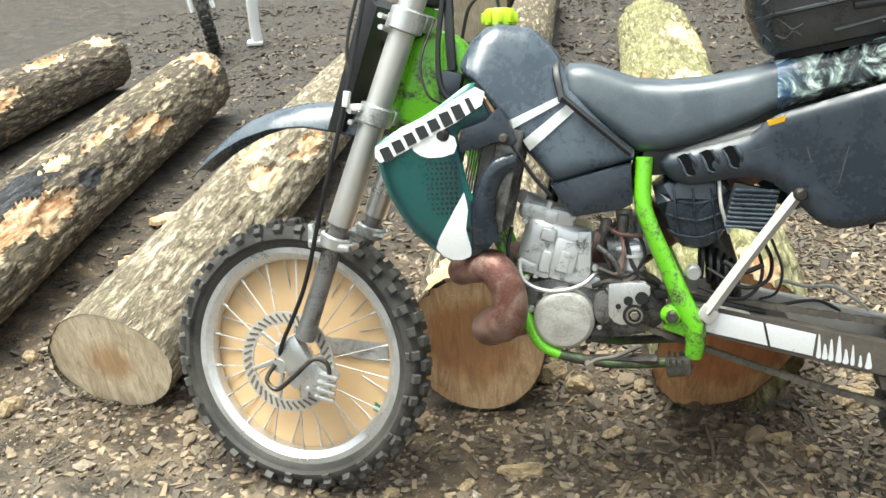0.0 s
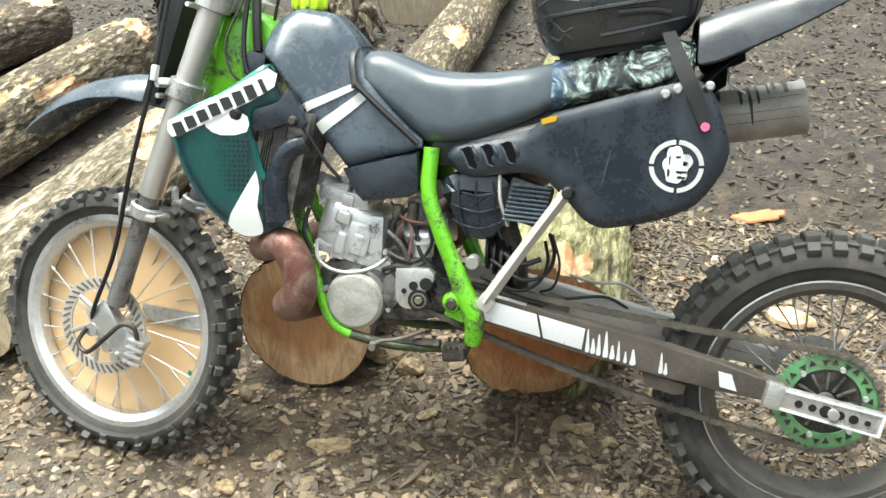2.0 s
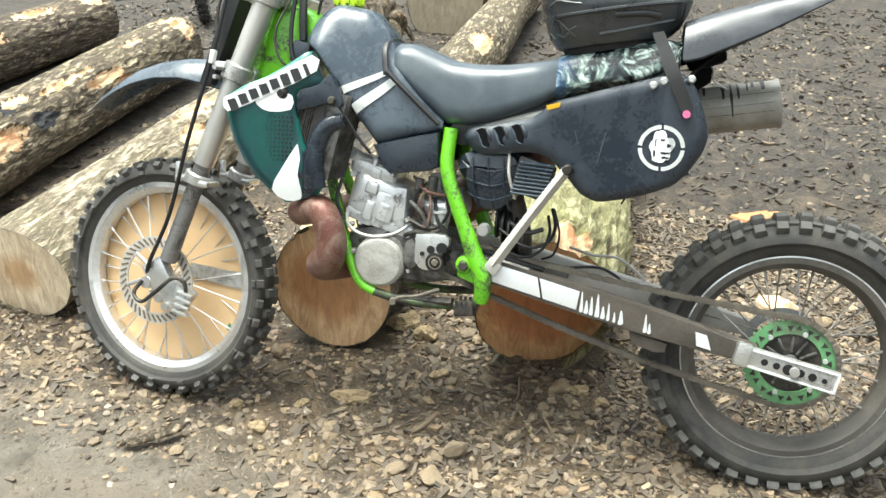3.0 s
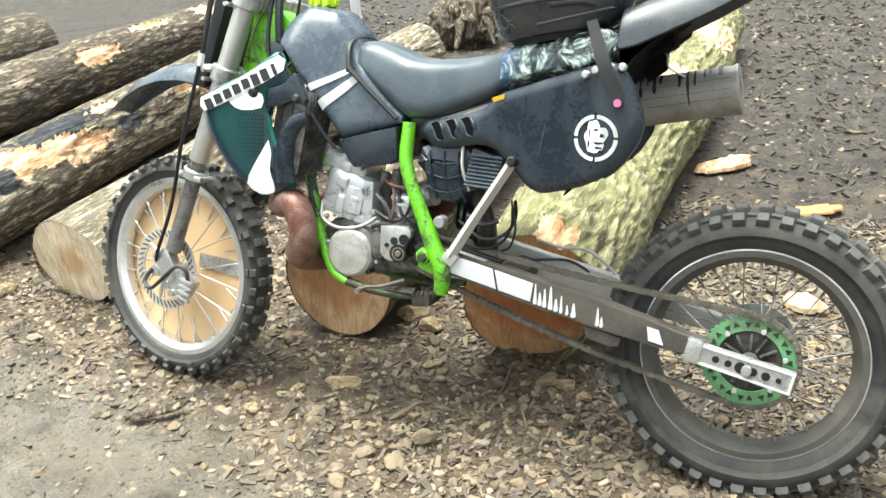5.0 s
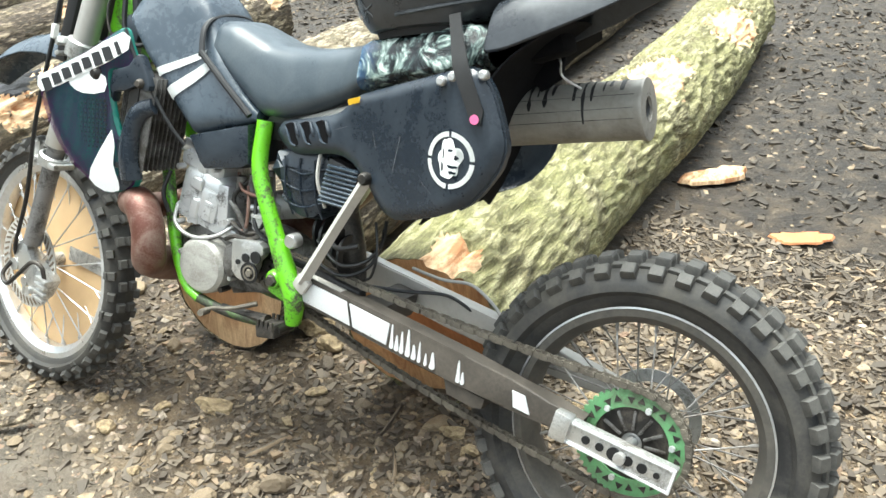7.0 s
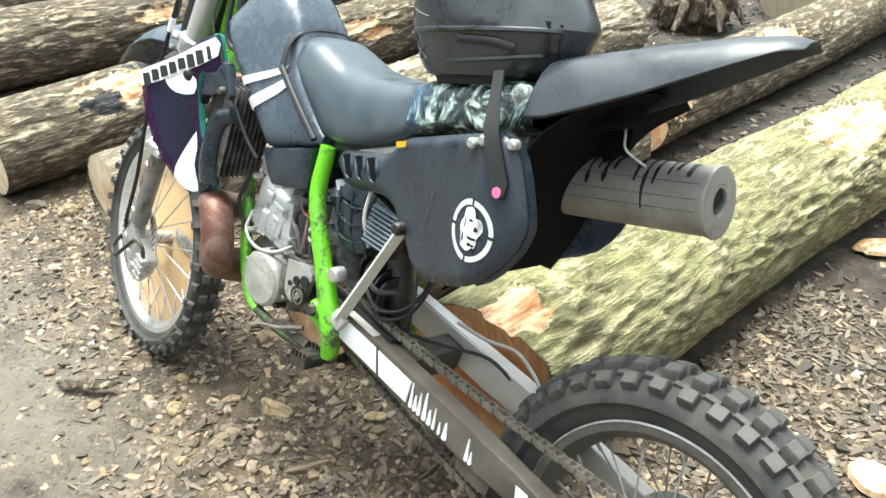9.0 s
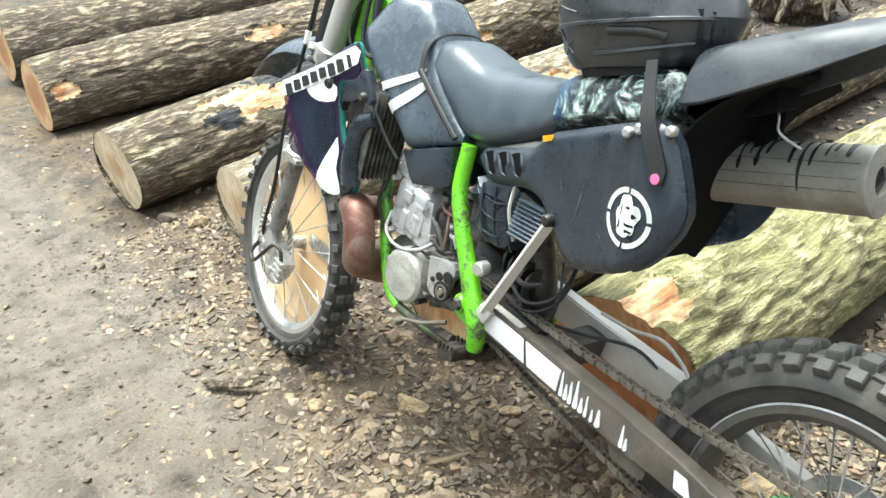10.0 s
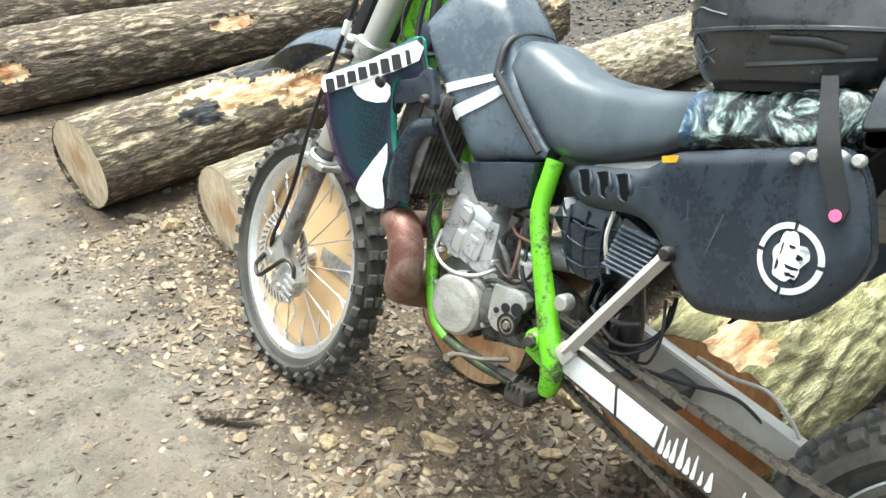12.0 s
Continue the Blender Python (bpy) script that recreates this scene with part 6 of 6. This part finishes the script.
def chain():
    """Roller chain round both sprockets: alternating side plates with pins."""
    c0, r0, c1, r1 = Vector((-0.03, 0, 0.52)), 0.042, Vector((RC[0], 0, RC[2])), 0.108
    path = []
    top0, top1 = c0 + Vector((0.008, 0, r0)), c1 + Vector((0.02, 0, r1))
    low0, low1 = c0 + Vector((-0.004, 0, -r0)), c1 + Vector((-0.025, 0, -r1))
    L = (top1 - top0).length
    for k in range(56):
        t = k / 56
        path.append(top0.lerp(top1, t) - Vector((0, 0, 0.012 * math.sin(math.pi * t))))
    for k in range(22):
        w = math.pi / 2 - math.pi * k / 22
        path.append(c1 + Vector((math.cos(w) * r1, 0, math.sin(w) * r1)))
    for k in range(56):
        t = k / 56
        path.append(low1.lerp(low0, t) - Vector((0, 0, 0.022 * math.sin(math.pi * t))))
    for k in range(9):
        w = -math.pi / 2 - math.pi * k / 9
        path.append(c0 + Vector((math.cos(w) * r0, 0, math.sin(w) * r0)))
    # even pitch
    P = path + path[:1]
    d = [0.0]
    for u, v in zip(P, P[1:]):
        d.append(d[-1] + (v - u).length)
    n = int(d[-1] / 0.0159)
    n += n % 2
    s = np.linspace(0, d[-1], n, endpoint=False)
    X, Z = np.interp(s, d, [p.x for p in P]), np.interp(s, d, [p.z for p in P])
    bm = bmesh.new()
    for i in range(n):
        j = (i + 1) % n
        u, v = Vector((X[i], 0, Z[i])), Vector((X[j], 0, Z[j]))
        mid, dv = (u + v) / 2, (v - u)
        rot = Matrix.Rotation(-math.atan2(dv.z, dv.x), 4, "Y")
        off = 0.0085 if i % 2 else 0.0065
        for q in (-1, 1):
            block((mid.x, -0.088 + q * off, mid.z), (dv.length + 0.007, 0.0018, 0.0125 if i % 2 else 0.0105), 0.0, rot, bm)
        rod((u.x, -0.099, u.z), (u.x, -0.077, u.z), 0.0042, 6, bm)
    return bm


part("chain", chain(), M_CHAIN, bike, "mud-caked roller chain", 30)
part("chain_guide", slab([(0.47, 0.385), (0.565, 0.364), (0.56, 0.342), (0.54, 0.338), (0.48, 0.352)], -0.125, -0.075, 0.004), M_MUDDY, sw, "mud-caked chain guide block")
part("chain_slider", slab([(0.02, 0.555), (0.10, 0.545), (0.25, 0.512), (0.25, 0.505), (0.10, 0.53), (0.02, 0.535)], -0.11, -0.07, 0.003), M_BLACK, sw)


# ---- helmet resting on the rear of the seat ----
helmet = thing("helmet", "black full-face off-road helmet resting on the seat", "helmet", pose(0, -0.085, -0.03, -15.0, 0, 0) @ pose(0.365, -0.085, 1.058, 0, -10, 0) @ Matrix.Diagonal((0.92, 0.95, 0.95, 1)))
hs = [(0.0, 0.118, 0.088, -0.010), (0.004, 0.135, 0.102, -0.005), (0.02, 0.152, 0.113, 0.0), (0.05, 0.170, 0.122, 0.006), (0.075, 0.178, 0.127, 0.010), (0.082, 0.181, 0.130, 0.010), (0.10, 0.180, 0.129, 0.006), (0.14, 0.172, 0.130, 0.0), (0.19, 0.155, 0.122, -0.012), (0.23, 0.125, 0.10, -0.02), (0.255, 0.08, 0.065, -0.025), (0.265, 0.02, 0.02, -0.025)]
secs = []
for z, a, b, cx in hs:
    loop = []
    for k in range(48):
        w = 2 * math.pi * k / 48
        c, s = math.cos(w), math.sin(w)
        nose = 0.012 * max(0, c) ** 6 if z < 0.12 else 0
        loop.append((cx + (a + nose) * math.copysign(abs(c) ** 0.86, c), b * math.copysign(abs(s) ** 0.86, s), z))
    secs.append(loop)
part("shell", loft(secs), M_HELMET, helmet, "", 30)
ring_in = [[(x * 0.99, y * 0.99, z) for x, y, z in secs[0]], [(x * 0.95, y * 0.95, -0.012) for x, y, z in secs[0]], [(x * 0.7, y * 0.7, -0.012) for x, y, z in secs[0]]]
part("padding", loft(ring_in), M_STRAP, helmet, "soft black lower lining")


def side_pt(w, z, off=0.003):
    a = float(np.interp(z, [h[0] for h in hs], [h[1] for h in hs])) + off
    b = float(np.interp(z, [h[0] for h in hs], [h[2] for h in hs])) + off
    cx = float(np.interp(z, [h[0] for h in hs], [h[3] for h in hs]))
    c, s = math.cos(w), math.sin(w)
    return (cx + a * math.copysign(abs(c) ** 0.86, c), b * math.copysign(abs(s) ** 0.86, s), z)


M_HELMLINE = worn("grey_helmet_print", (0.07, 0.075, 0.08), (0.02, 0.02, 0.022), 0.3, 0.35, 0, 30)
for pts in ([(-2.6, 0.06), (-2.45, 0.075), (-2.3, 0.06), (-2.2, 0.045), (-2.05, 0.05)], [(-2.5, 0.04), (-2.35, 0.03), (-2.2, 0.04), (-2.1, 0.028)], [(-2.9, 0.03), (-2.75, 0.045), (-2.65, 0.03)], [(-2.55, 0.105), (-2.3, 0.115), (-2.1, 0.108), (-1.9, 0.1)]):
    part("printed_line", tube([side_pt(w, z, 0.0005) for w, z in pts], 0.002, 5, 4), M_HELMLINE, helmet, "grey printed line")
part("ridge", tube([side_pt(w, 0.079, 0.002) for w in np.linspace(-3.0, -0.1, 24).tolist()], 0.0045, 6, 2), M_HELMET, helmet)
part("ridge", tube([side_pt(w, 0.028 + 0.012 * (w + 1.5), 0.001) for w in np.linspace(-1.7, -0.5, 12).tolist()], 0.0045, 6, 2), M_HELMET, helmet)
for k in range(3):
    part("vent", tube([side_pt(-0.55 + 0.16 * k, 0.095 - 0.004 * k), side_pt(-0.52 + 0.16 * k, 0.06), side_pt(-0.46 + 0.16 * k, 0.04)], 0.007, 8, 4, 0.5), M_BLACK, helmet, "dark chin vent")
part("vent", tube([side_pt(-1.55, 0.064), side_pt(-1.2, 0.06), side_pt(-0.9, 0.05)], 0.008, 8, 4, 0.4), M_BLACK, helmet, "dark side vent")

# ---- things behind the logs ----
def background_wheel(m):
    root = thing("parked_bike", "front end of another muddy bike parked behind the logs", "motorcycle", m)
    tyre(root, (0, 0, 0.34), 0.345, 0.265, 0.05, 30, [(0.3, 0.0, 0.024, 0.026, 0.012, 1), (0.9, 0.5, 0.022, 0.024, 0.012, 1)], 0.012)
    part("rim", lathe([(0.268, -0.03), (0.25, -0.026), (0.236, 0.0), (0.25, 0.026), (0.268, 0.03), (0.255, 0.0)], (0, 0, 0.34), "y", 48), M_RIM_MUD, root)
    part("hub", lathe([(0.01, -0.05), (0.05, -0.05), (0.035, -0.03), (0.035, 0.03), (0.05, 0.05), (0.01, 0.05)], (0, 0, 0.34), "y", 20), M_ENGINE, root)
    for k in range(18):
        w = 2 * math.pi * k / 18
        part("spoke", rod((0.045 * math.cos(w + 0.4), 0.03 * (-1) ** k, 0.34 + 0.045 * math.sin(w + 0.4)), (0.245 * math.cos(w), 0, 0.34 + 0.245 * math.sin(w)), 0.002, 5), M_STEEL, root)
    for s in (-1, 1):
        part("fork_leg", tube([(0, 0.085 * s, 0.34), (0.12, 0.085 * s, 0.62), (0.26, 0.085 * s, 0.95)], [0.028, 0.025, 0.028], 12), M_FORK, root)
    return root


background_wheel(pose(-3.36, 4.98, -0.005, -6, 0, 118))
# white upright of unknown kind, drawn as a leg with a foot
stand = thing("white_upright", "white upright leg with a flat foot standing in the mud", "stand", pose(-3.08, 5.2, 0.0, 4, 3, 15))
bm = tube([(0.0, 0, 0.0), (0.005, 0, 0.06), (0.0, 0, 0.2), (0.01, 0, 0.6)], [0.05, 0.047, 0.045, 0.055], 16)
part("leg", bm, M_WHITE, stand)
part("foot", block((-0.012, -0.005, 0.014), (0.13, 0.10, 0.03), 0.01), M_WHITE, stand)

log((-1.22, 5.0, 0.28), (-1.3, 7.2, 0.28), 0.33, 0.3, M_BARK_RED, M_CUT_MUD, "thick mud-caked log end far behind", 8, rows_per_m=25)
log((2.6, 5.0, 0.22), (6.0, 6.2, 0.22), 0.26, 0.24, M_BARK_RED, M_CUT_MUD, "dark mossy log lying at the back", 9, rows_per_m=25)


def stump(m, label):
    root = thing("stump", label, "stump", m)
    bm = bmesh.new()
    bmesh.ops.create_icosphere(bm, subdivisions=5, radius=1.0)
    for v in bm.verts:
        d = v.co.normalized()
        v.co = Vector((d.x * 0.26, d.y * 0.24, d.z * 0.24)) * (1 + 0.25 * noise.noise(d * 2.2) + 0.12 * noise.noise(d * 6) + 0.06 * noise.noise(d * 15))
    part("root_ball", bm, M_BARK_RED, root, "", 60)
    for k in range(7):
        w = k * 0.9 + 0.3
        part("root", tube([(0.12 * math.cos(w), 0.12 * math.sin(w), 0.05), (0.24 * math.cos(w + 0.2), 0.24 * math.sin(w + 0.2), 0.02), (0.34 * math.cos(w + 0.1), 0.34 * math.sin(w + 0.1), -0.12)], [0.05, 0.035, 0.015], 10), M_BARK_RED, root)
    return root


stump(pose(-1.66, 4.35, 0.16), "rough dark root stump caked in mud")

# pale slab of split wood and scraps lying on the ground
def scrap(m, size, mat, label, seed):
    """Split shard: ragged outline, slightly bowed, thin at its edges."""
    bm = bmesh.new()
    n = 26
    rings = []
    for f, h in ((1.0, 0.0), (0.93, 0.55), (0.55, 1.0)):
        ring = []
        for k in range(n):
            w = 2 * math.pi * k / n
            q = 1 + 0.32 * noise.noise(Vector((math.cos(w) * 1.7, math.sin(w) * 1.7, seed))) + 0.22 * noise.noise(Vector((math.cos(w) * 6, math.sin(w) * 6, seed + 3)))
            x, y = f * q * size[0] / 2 * math.copysign(abs(math.cos(w)) ** 0.8, math.cos(w)), f * q * size[1] / 2 * math.sin(w)
            ring.append(bm.verts.new((x, y + 0.18 * x * x / size[0], size[2] * h * (1 + 0.5 * noise.noise(Vector((x * 40, y * 40, seed)))) + 0.06 * x)))
        rings.append(ring)
    for a, b in zip(rings, rings[1:]):
        for k in range(n):
            bm.faces.new((a[k], a[(k + 1) % n], b[(k + 1) % n], b[k]))
    bm.faces.new(rings[-1])
    bm.faces.new(rings[0][::-1])
    ob = part("wood_scrap", bm, mat, None, "", 30)
    ob.matrix_world = m
    return tagged(ob, label, "wood scrap", "split wood scraps")


scrap(pose(0.56, 2.06, 0.0, 0, 4, 46), (0.32, 0.12, 0.03), M_TORN, "pale orange slab of split wood on the mud", 1)
scrap(pose(0.95, 0.82, 0.0, 3, 0, -40), (0.14, 0.09, 0.03), M_CUT_PALE, "pale chunk of split wood on the mud", 2)
scrap(pose(-0.74, -0.33, -0.002, 0, 0, 38), (0.19, 0.035, 0.014), M_BARK_RED, "dark strip of bark pressed into the mud", 3)
scrap(pose(0.95, 1.62, 0.0, 0, 0, 18), (0.2, 0.1, 0.014), M_CUT_RED, "orange bark flake on the mud", 4)
scrap(pose(1.45, 0.9, 0.0, 0, 0, 70), (0.2, 0.05, 0.03), M_CUT_PALE, "pale split stick on the mud", 5)
scrap(pose(-1.92, 1.05, 0.01, 0, 0, -30), (0.26, 0.1, 0.03), M_TORN, "orange torn bark between the logs", 6)
scrap(pose(-2.0, 1.5, 0.01, 0, 0, 20), (0.2, 0.07, 0.03), M_TORN, "orange torn bark between the logs", 7)
for sd, (x, y, a, l) in enumerate(((0.18, 0.12, 95, 0.16), (0.36, 0.02, 20, 0.2), (-0.05, -0.1, 60, 0.12), (0.5, -0.15, 15, 0.22), (0.28, -0.02, 120, 0.13))):
    scrap(pose(x, y, -0.004, 0, 0, a), (l, 0.011, 0.008), M_BARK_RED if sd % 2 else M_CHIP, "thin broken twig on the mud", 20 + sd)

# ---- stones and debris on the ground ----
def stone_mesh(seed, sub=2, mat=M_STONE_ONE):
    bm = bmesh.new()
    bmesh.ops.create_icosphere(bm, subdivisions=sub, radius=1.0)
    off = Vector((seed * 2.3, seed * 4.1, 0.7))
    rng = random.Random(seed + 70)
    planes = [Vector((rng.uniform(-1, 1), rng.uniform(-1, 1), rng.uniform(-1, 1))).normalized() for _ in range(10)]
    for v in bm.verts:
        d = v.co.normalized()
        r = min([1.0] + [0.66 / max(0.05, d.dot(p)) for p in planes])
        v.co = d * r * (1 + 0.16 * noise.noise(off + d * 2.5) + 0.05 * noise.noise(off + d * 9))
    me = finish("stone", bm, mat, 22)
    return me


STONES = [stone_mesh(k, 3) for k in range(9)]
TAN_STONES = [stone_mesh(k + 20, 3, M_STONE_TAN) for k in range(5)]


def lay_stone(x, y, sx, sy, sz, a, k, kinds=STONES):
    ob = new("stone", kinds[k % len(kinds)])
    ob.matrix_world = pose(x, y, ground_height(x, y) + sz * 0.35, 0, 0, a) @ Matrix.Diagonal((sx, sy, sz, 1))
    ob.parent = ground
    return ob


def trodden(x, y):
    """0 among the stones by the logs, 1 on the smooth track."""
    t = -0.13 - 0.36 * max(0.0, x + 0.95) - y + 0.14 * noise.noise(Vector((x * 1.3, y * 1.3, 5))) + 0.1 * noise.noise(Vector((x * 5, y * 5, 2)))
    return min(1.0, max(0.0, t / 0.3))


def under_log(x, y):
    for lx, w, y0, y1 in ((-1.58, 0.15, 0.2, 3.5), (-2.5, 0.17, 0.05, 3.2), (-3.6, 0.22, 0.1, 4.1), (-4.35, 0.22, 0.3, 4.6), (-0.46, 0.16, 0.25, 1.8), (0.23, 0.18, 0.3, 3.7), (-0.7, 0.16, 2.15, 6.2)):
        if abs(x - lx) < w and y0 < y < y1:
            return True
    return False


for k, (x, y, sx, sy, sz, a) in enumerate(((-0.29, -0.01, 0.062, 0.034, 0.026, 8), (0.055, -0.19, 0.04, 0.032, 0.034, 50), (0.02, -0.3, 0.045, 0.034, 0.02, 100), (-0.5, -0.195, 0.036, 0.03, 0.022, 10), (-0.16, 0.345, 0.045, 0.034, 0.032, 0), (-0.25, 0.41, 0.06, 0.04, 0.04, 20), (-1.98, 0.05, 0.06, 0.035, 0.03, 10),
                                          (-1.85, 0.12, 0.05, 0.04, 0.035, 60), (-1.96, 0.39, 0.04, 0.035, 0.035, 0), (-1.466, -0.107, 0.035, 0.02, 0.016, 5), (0.347, 0.15, 0.036, 0.024, 0.018, 10), (0.546, 0.333, 0.06, 0.04, 0.03, 70), (-0.61, -0.11, 0.026, 0.02, 0.018, 30), (-0.42, -0.07, 0.028, 0.02, 0.018, 80), (0.42, 0.1, 0.026, 0.02, 0.02, 30))):
    lay_stone(x, y, sx, sy, sz, a, k, STONES if k in (1, 2, 6, 9) else TAN_STONES)
rng = random.Random(42)
placed = 0
while placed < 280:
    x, y = rng.uniform(-1.3, 1.6), rng.uniform(-0.75, 0.9)
    if under_log(x, y) or rng.random() < 0.96 * trodden(x, y):
        continue
    s = 0.008 + 0.02 * rng.random() ** 2.2
    lay_stone(x, y, s * rng.uniform(1.0, 1.7), s, s * rng.uniform(0.5, 0.9), rng.uniform(0, 360), placed, TAN_STONES if placed % 8 == 0 else STONES)
    placed += 1


def scatter(name, count, area, size, flat, mat, seed, keep, label, sub=1):
    """Many small pieces in one mesh."""
    g = np.random.RandomState(seed)
    bm = bmesh.new()
    if flat:
        bmesh.ops.create_cube(bm, size=2.0)
    else:
        bmesh.ops.create_icosphere(bm, subdivisions=sub, radius=1.0)
    base = np.array([v.co[:] for v in bm.verts])
    tri = np.array([[v.index for v in f.verts] for f in bm.faces])
    bm.free()
    V, Fc, n = [], [], 0
    x0, x1, y0, y1 = area
    tries = 0
    while n < count and tries < count * 6:
        tries += 1
        x, y = g.uniform(x0, x1), g.uniform(y0, y1)
        if under_log(x, y) or g.rand() > keep(x, y):
            continue
        s = size[0] + (size[1] - size[0]) * g.rand() ** 3
        if flat:
            p = base * (s, s * g.uniform(0.15, 0.5), s * 0.2 + 0.001)
            p[:, 2] += p[:, 0] * g.uniform(-0.25, 0.25)
            p[:, 1] *= 1 + 0.5 * np.sign(p[:, 0]) * g.uniform(-1, 1)
        else:
            p = base * (s * g.uniform(0.9, 1.6), s, s * g.uniform(0.45, 0.85)) * (1 + 0.28 * g.uniform(-1, 1, (len(base), 1)))
        a, t = g.uniform(0, 6.28), g.uniform(-0.9, 0.9)
        c, q = math.cos(a), math.sin(a)
        p[:, 2] += p[:, 0] * t * 0.6
        p = np.c_[p[:, 0] * c - p[:, 1] * q + x, p[:, 0] * q + p[:, 1] * c + y, p[:, 2] + ground_height(x, y) - (0.0 if flat else 0.25 * s)]
        V.append(p)
        Fc.append(tri + n * len(base))
        n += 1
    me = bpy.data.meshes.new(name)
    me.from_pydata(np.vstack(V).tolist(), [], np.vstack(Fc).tolist())
    me.materials.append(mat)
    return tagged(new(name, me), label, "debris", kind="stuff")


scatter("gravel", 17000, (-2.0, 1.9, -0.95, 1.2), (0.003, 0.017), False, M_STONE, 1, lambda x, y: 1.0 - 0.93 * trodden(x, y), "small brown and grey gravel in the mud")
scatter("gravel", 9000, (-4.4, 3.4, -0.4, 6.0), (0.004, 0.02), False, M_STONE, 2, lambda x, y: 1.0 - 0.9 * trodden(x, y), "scattered gravel over the mud")
scatter("bark_litter", 34000, (-2.0, 2.0, -1.0, 1.6), (0.003, 0.021), True, M_CHIP, 3, lambda x, y: (1.0 - 0.95 * trodden(x, y)) * min(1.0, 0.2 + 0.75 * max(0.0, x + 0.55)), "dark bark litter and wood chips")
scatter("bark_litter", 20000, (-5.0, 3.6, 0.4, 7.0), (0.005, 0.03), True, M_CHIP_WET, 4, lambda x, y: 0.9, "dark bark litter and wood chips")
scatter("gravel", 900, (-4.2, 0.6, -1.5, 0.1), (0.003, 0.011), False, M_STONE, 6, lambda x, y: trodden(x, y), "few small stones pressed into the track")
scatter("mud_clods", 9000, (-3.6, 1.6, -1.5, 0.5), (0.002, 0.012), False, M_CLOD, 5, lambda x, y: 0.35 + 0.65 * noise.noise(Vector((x * 2, y * 2, 9))), "small dark clods of mud")
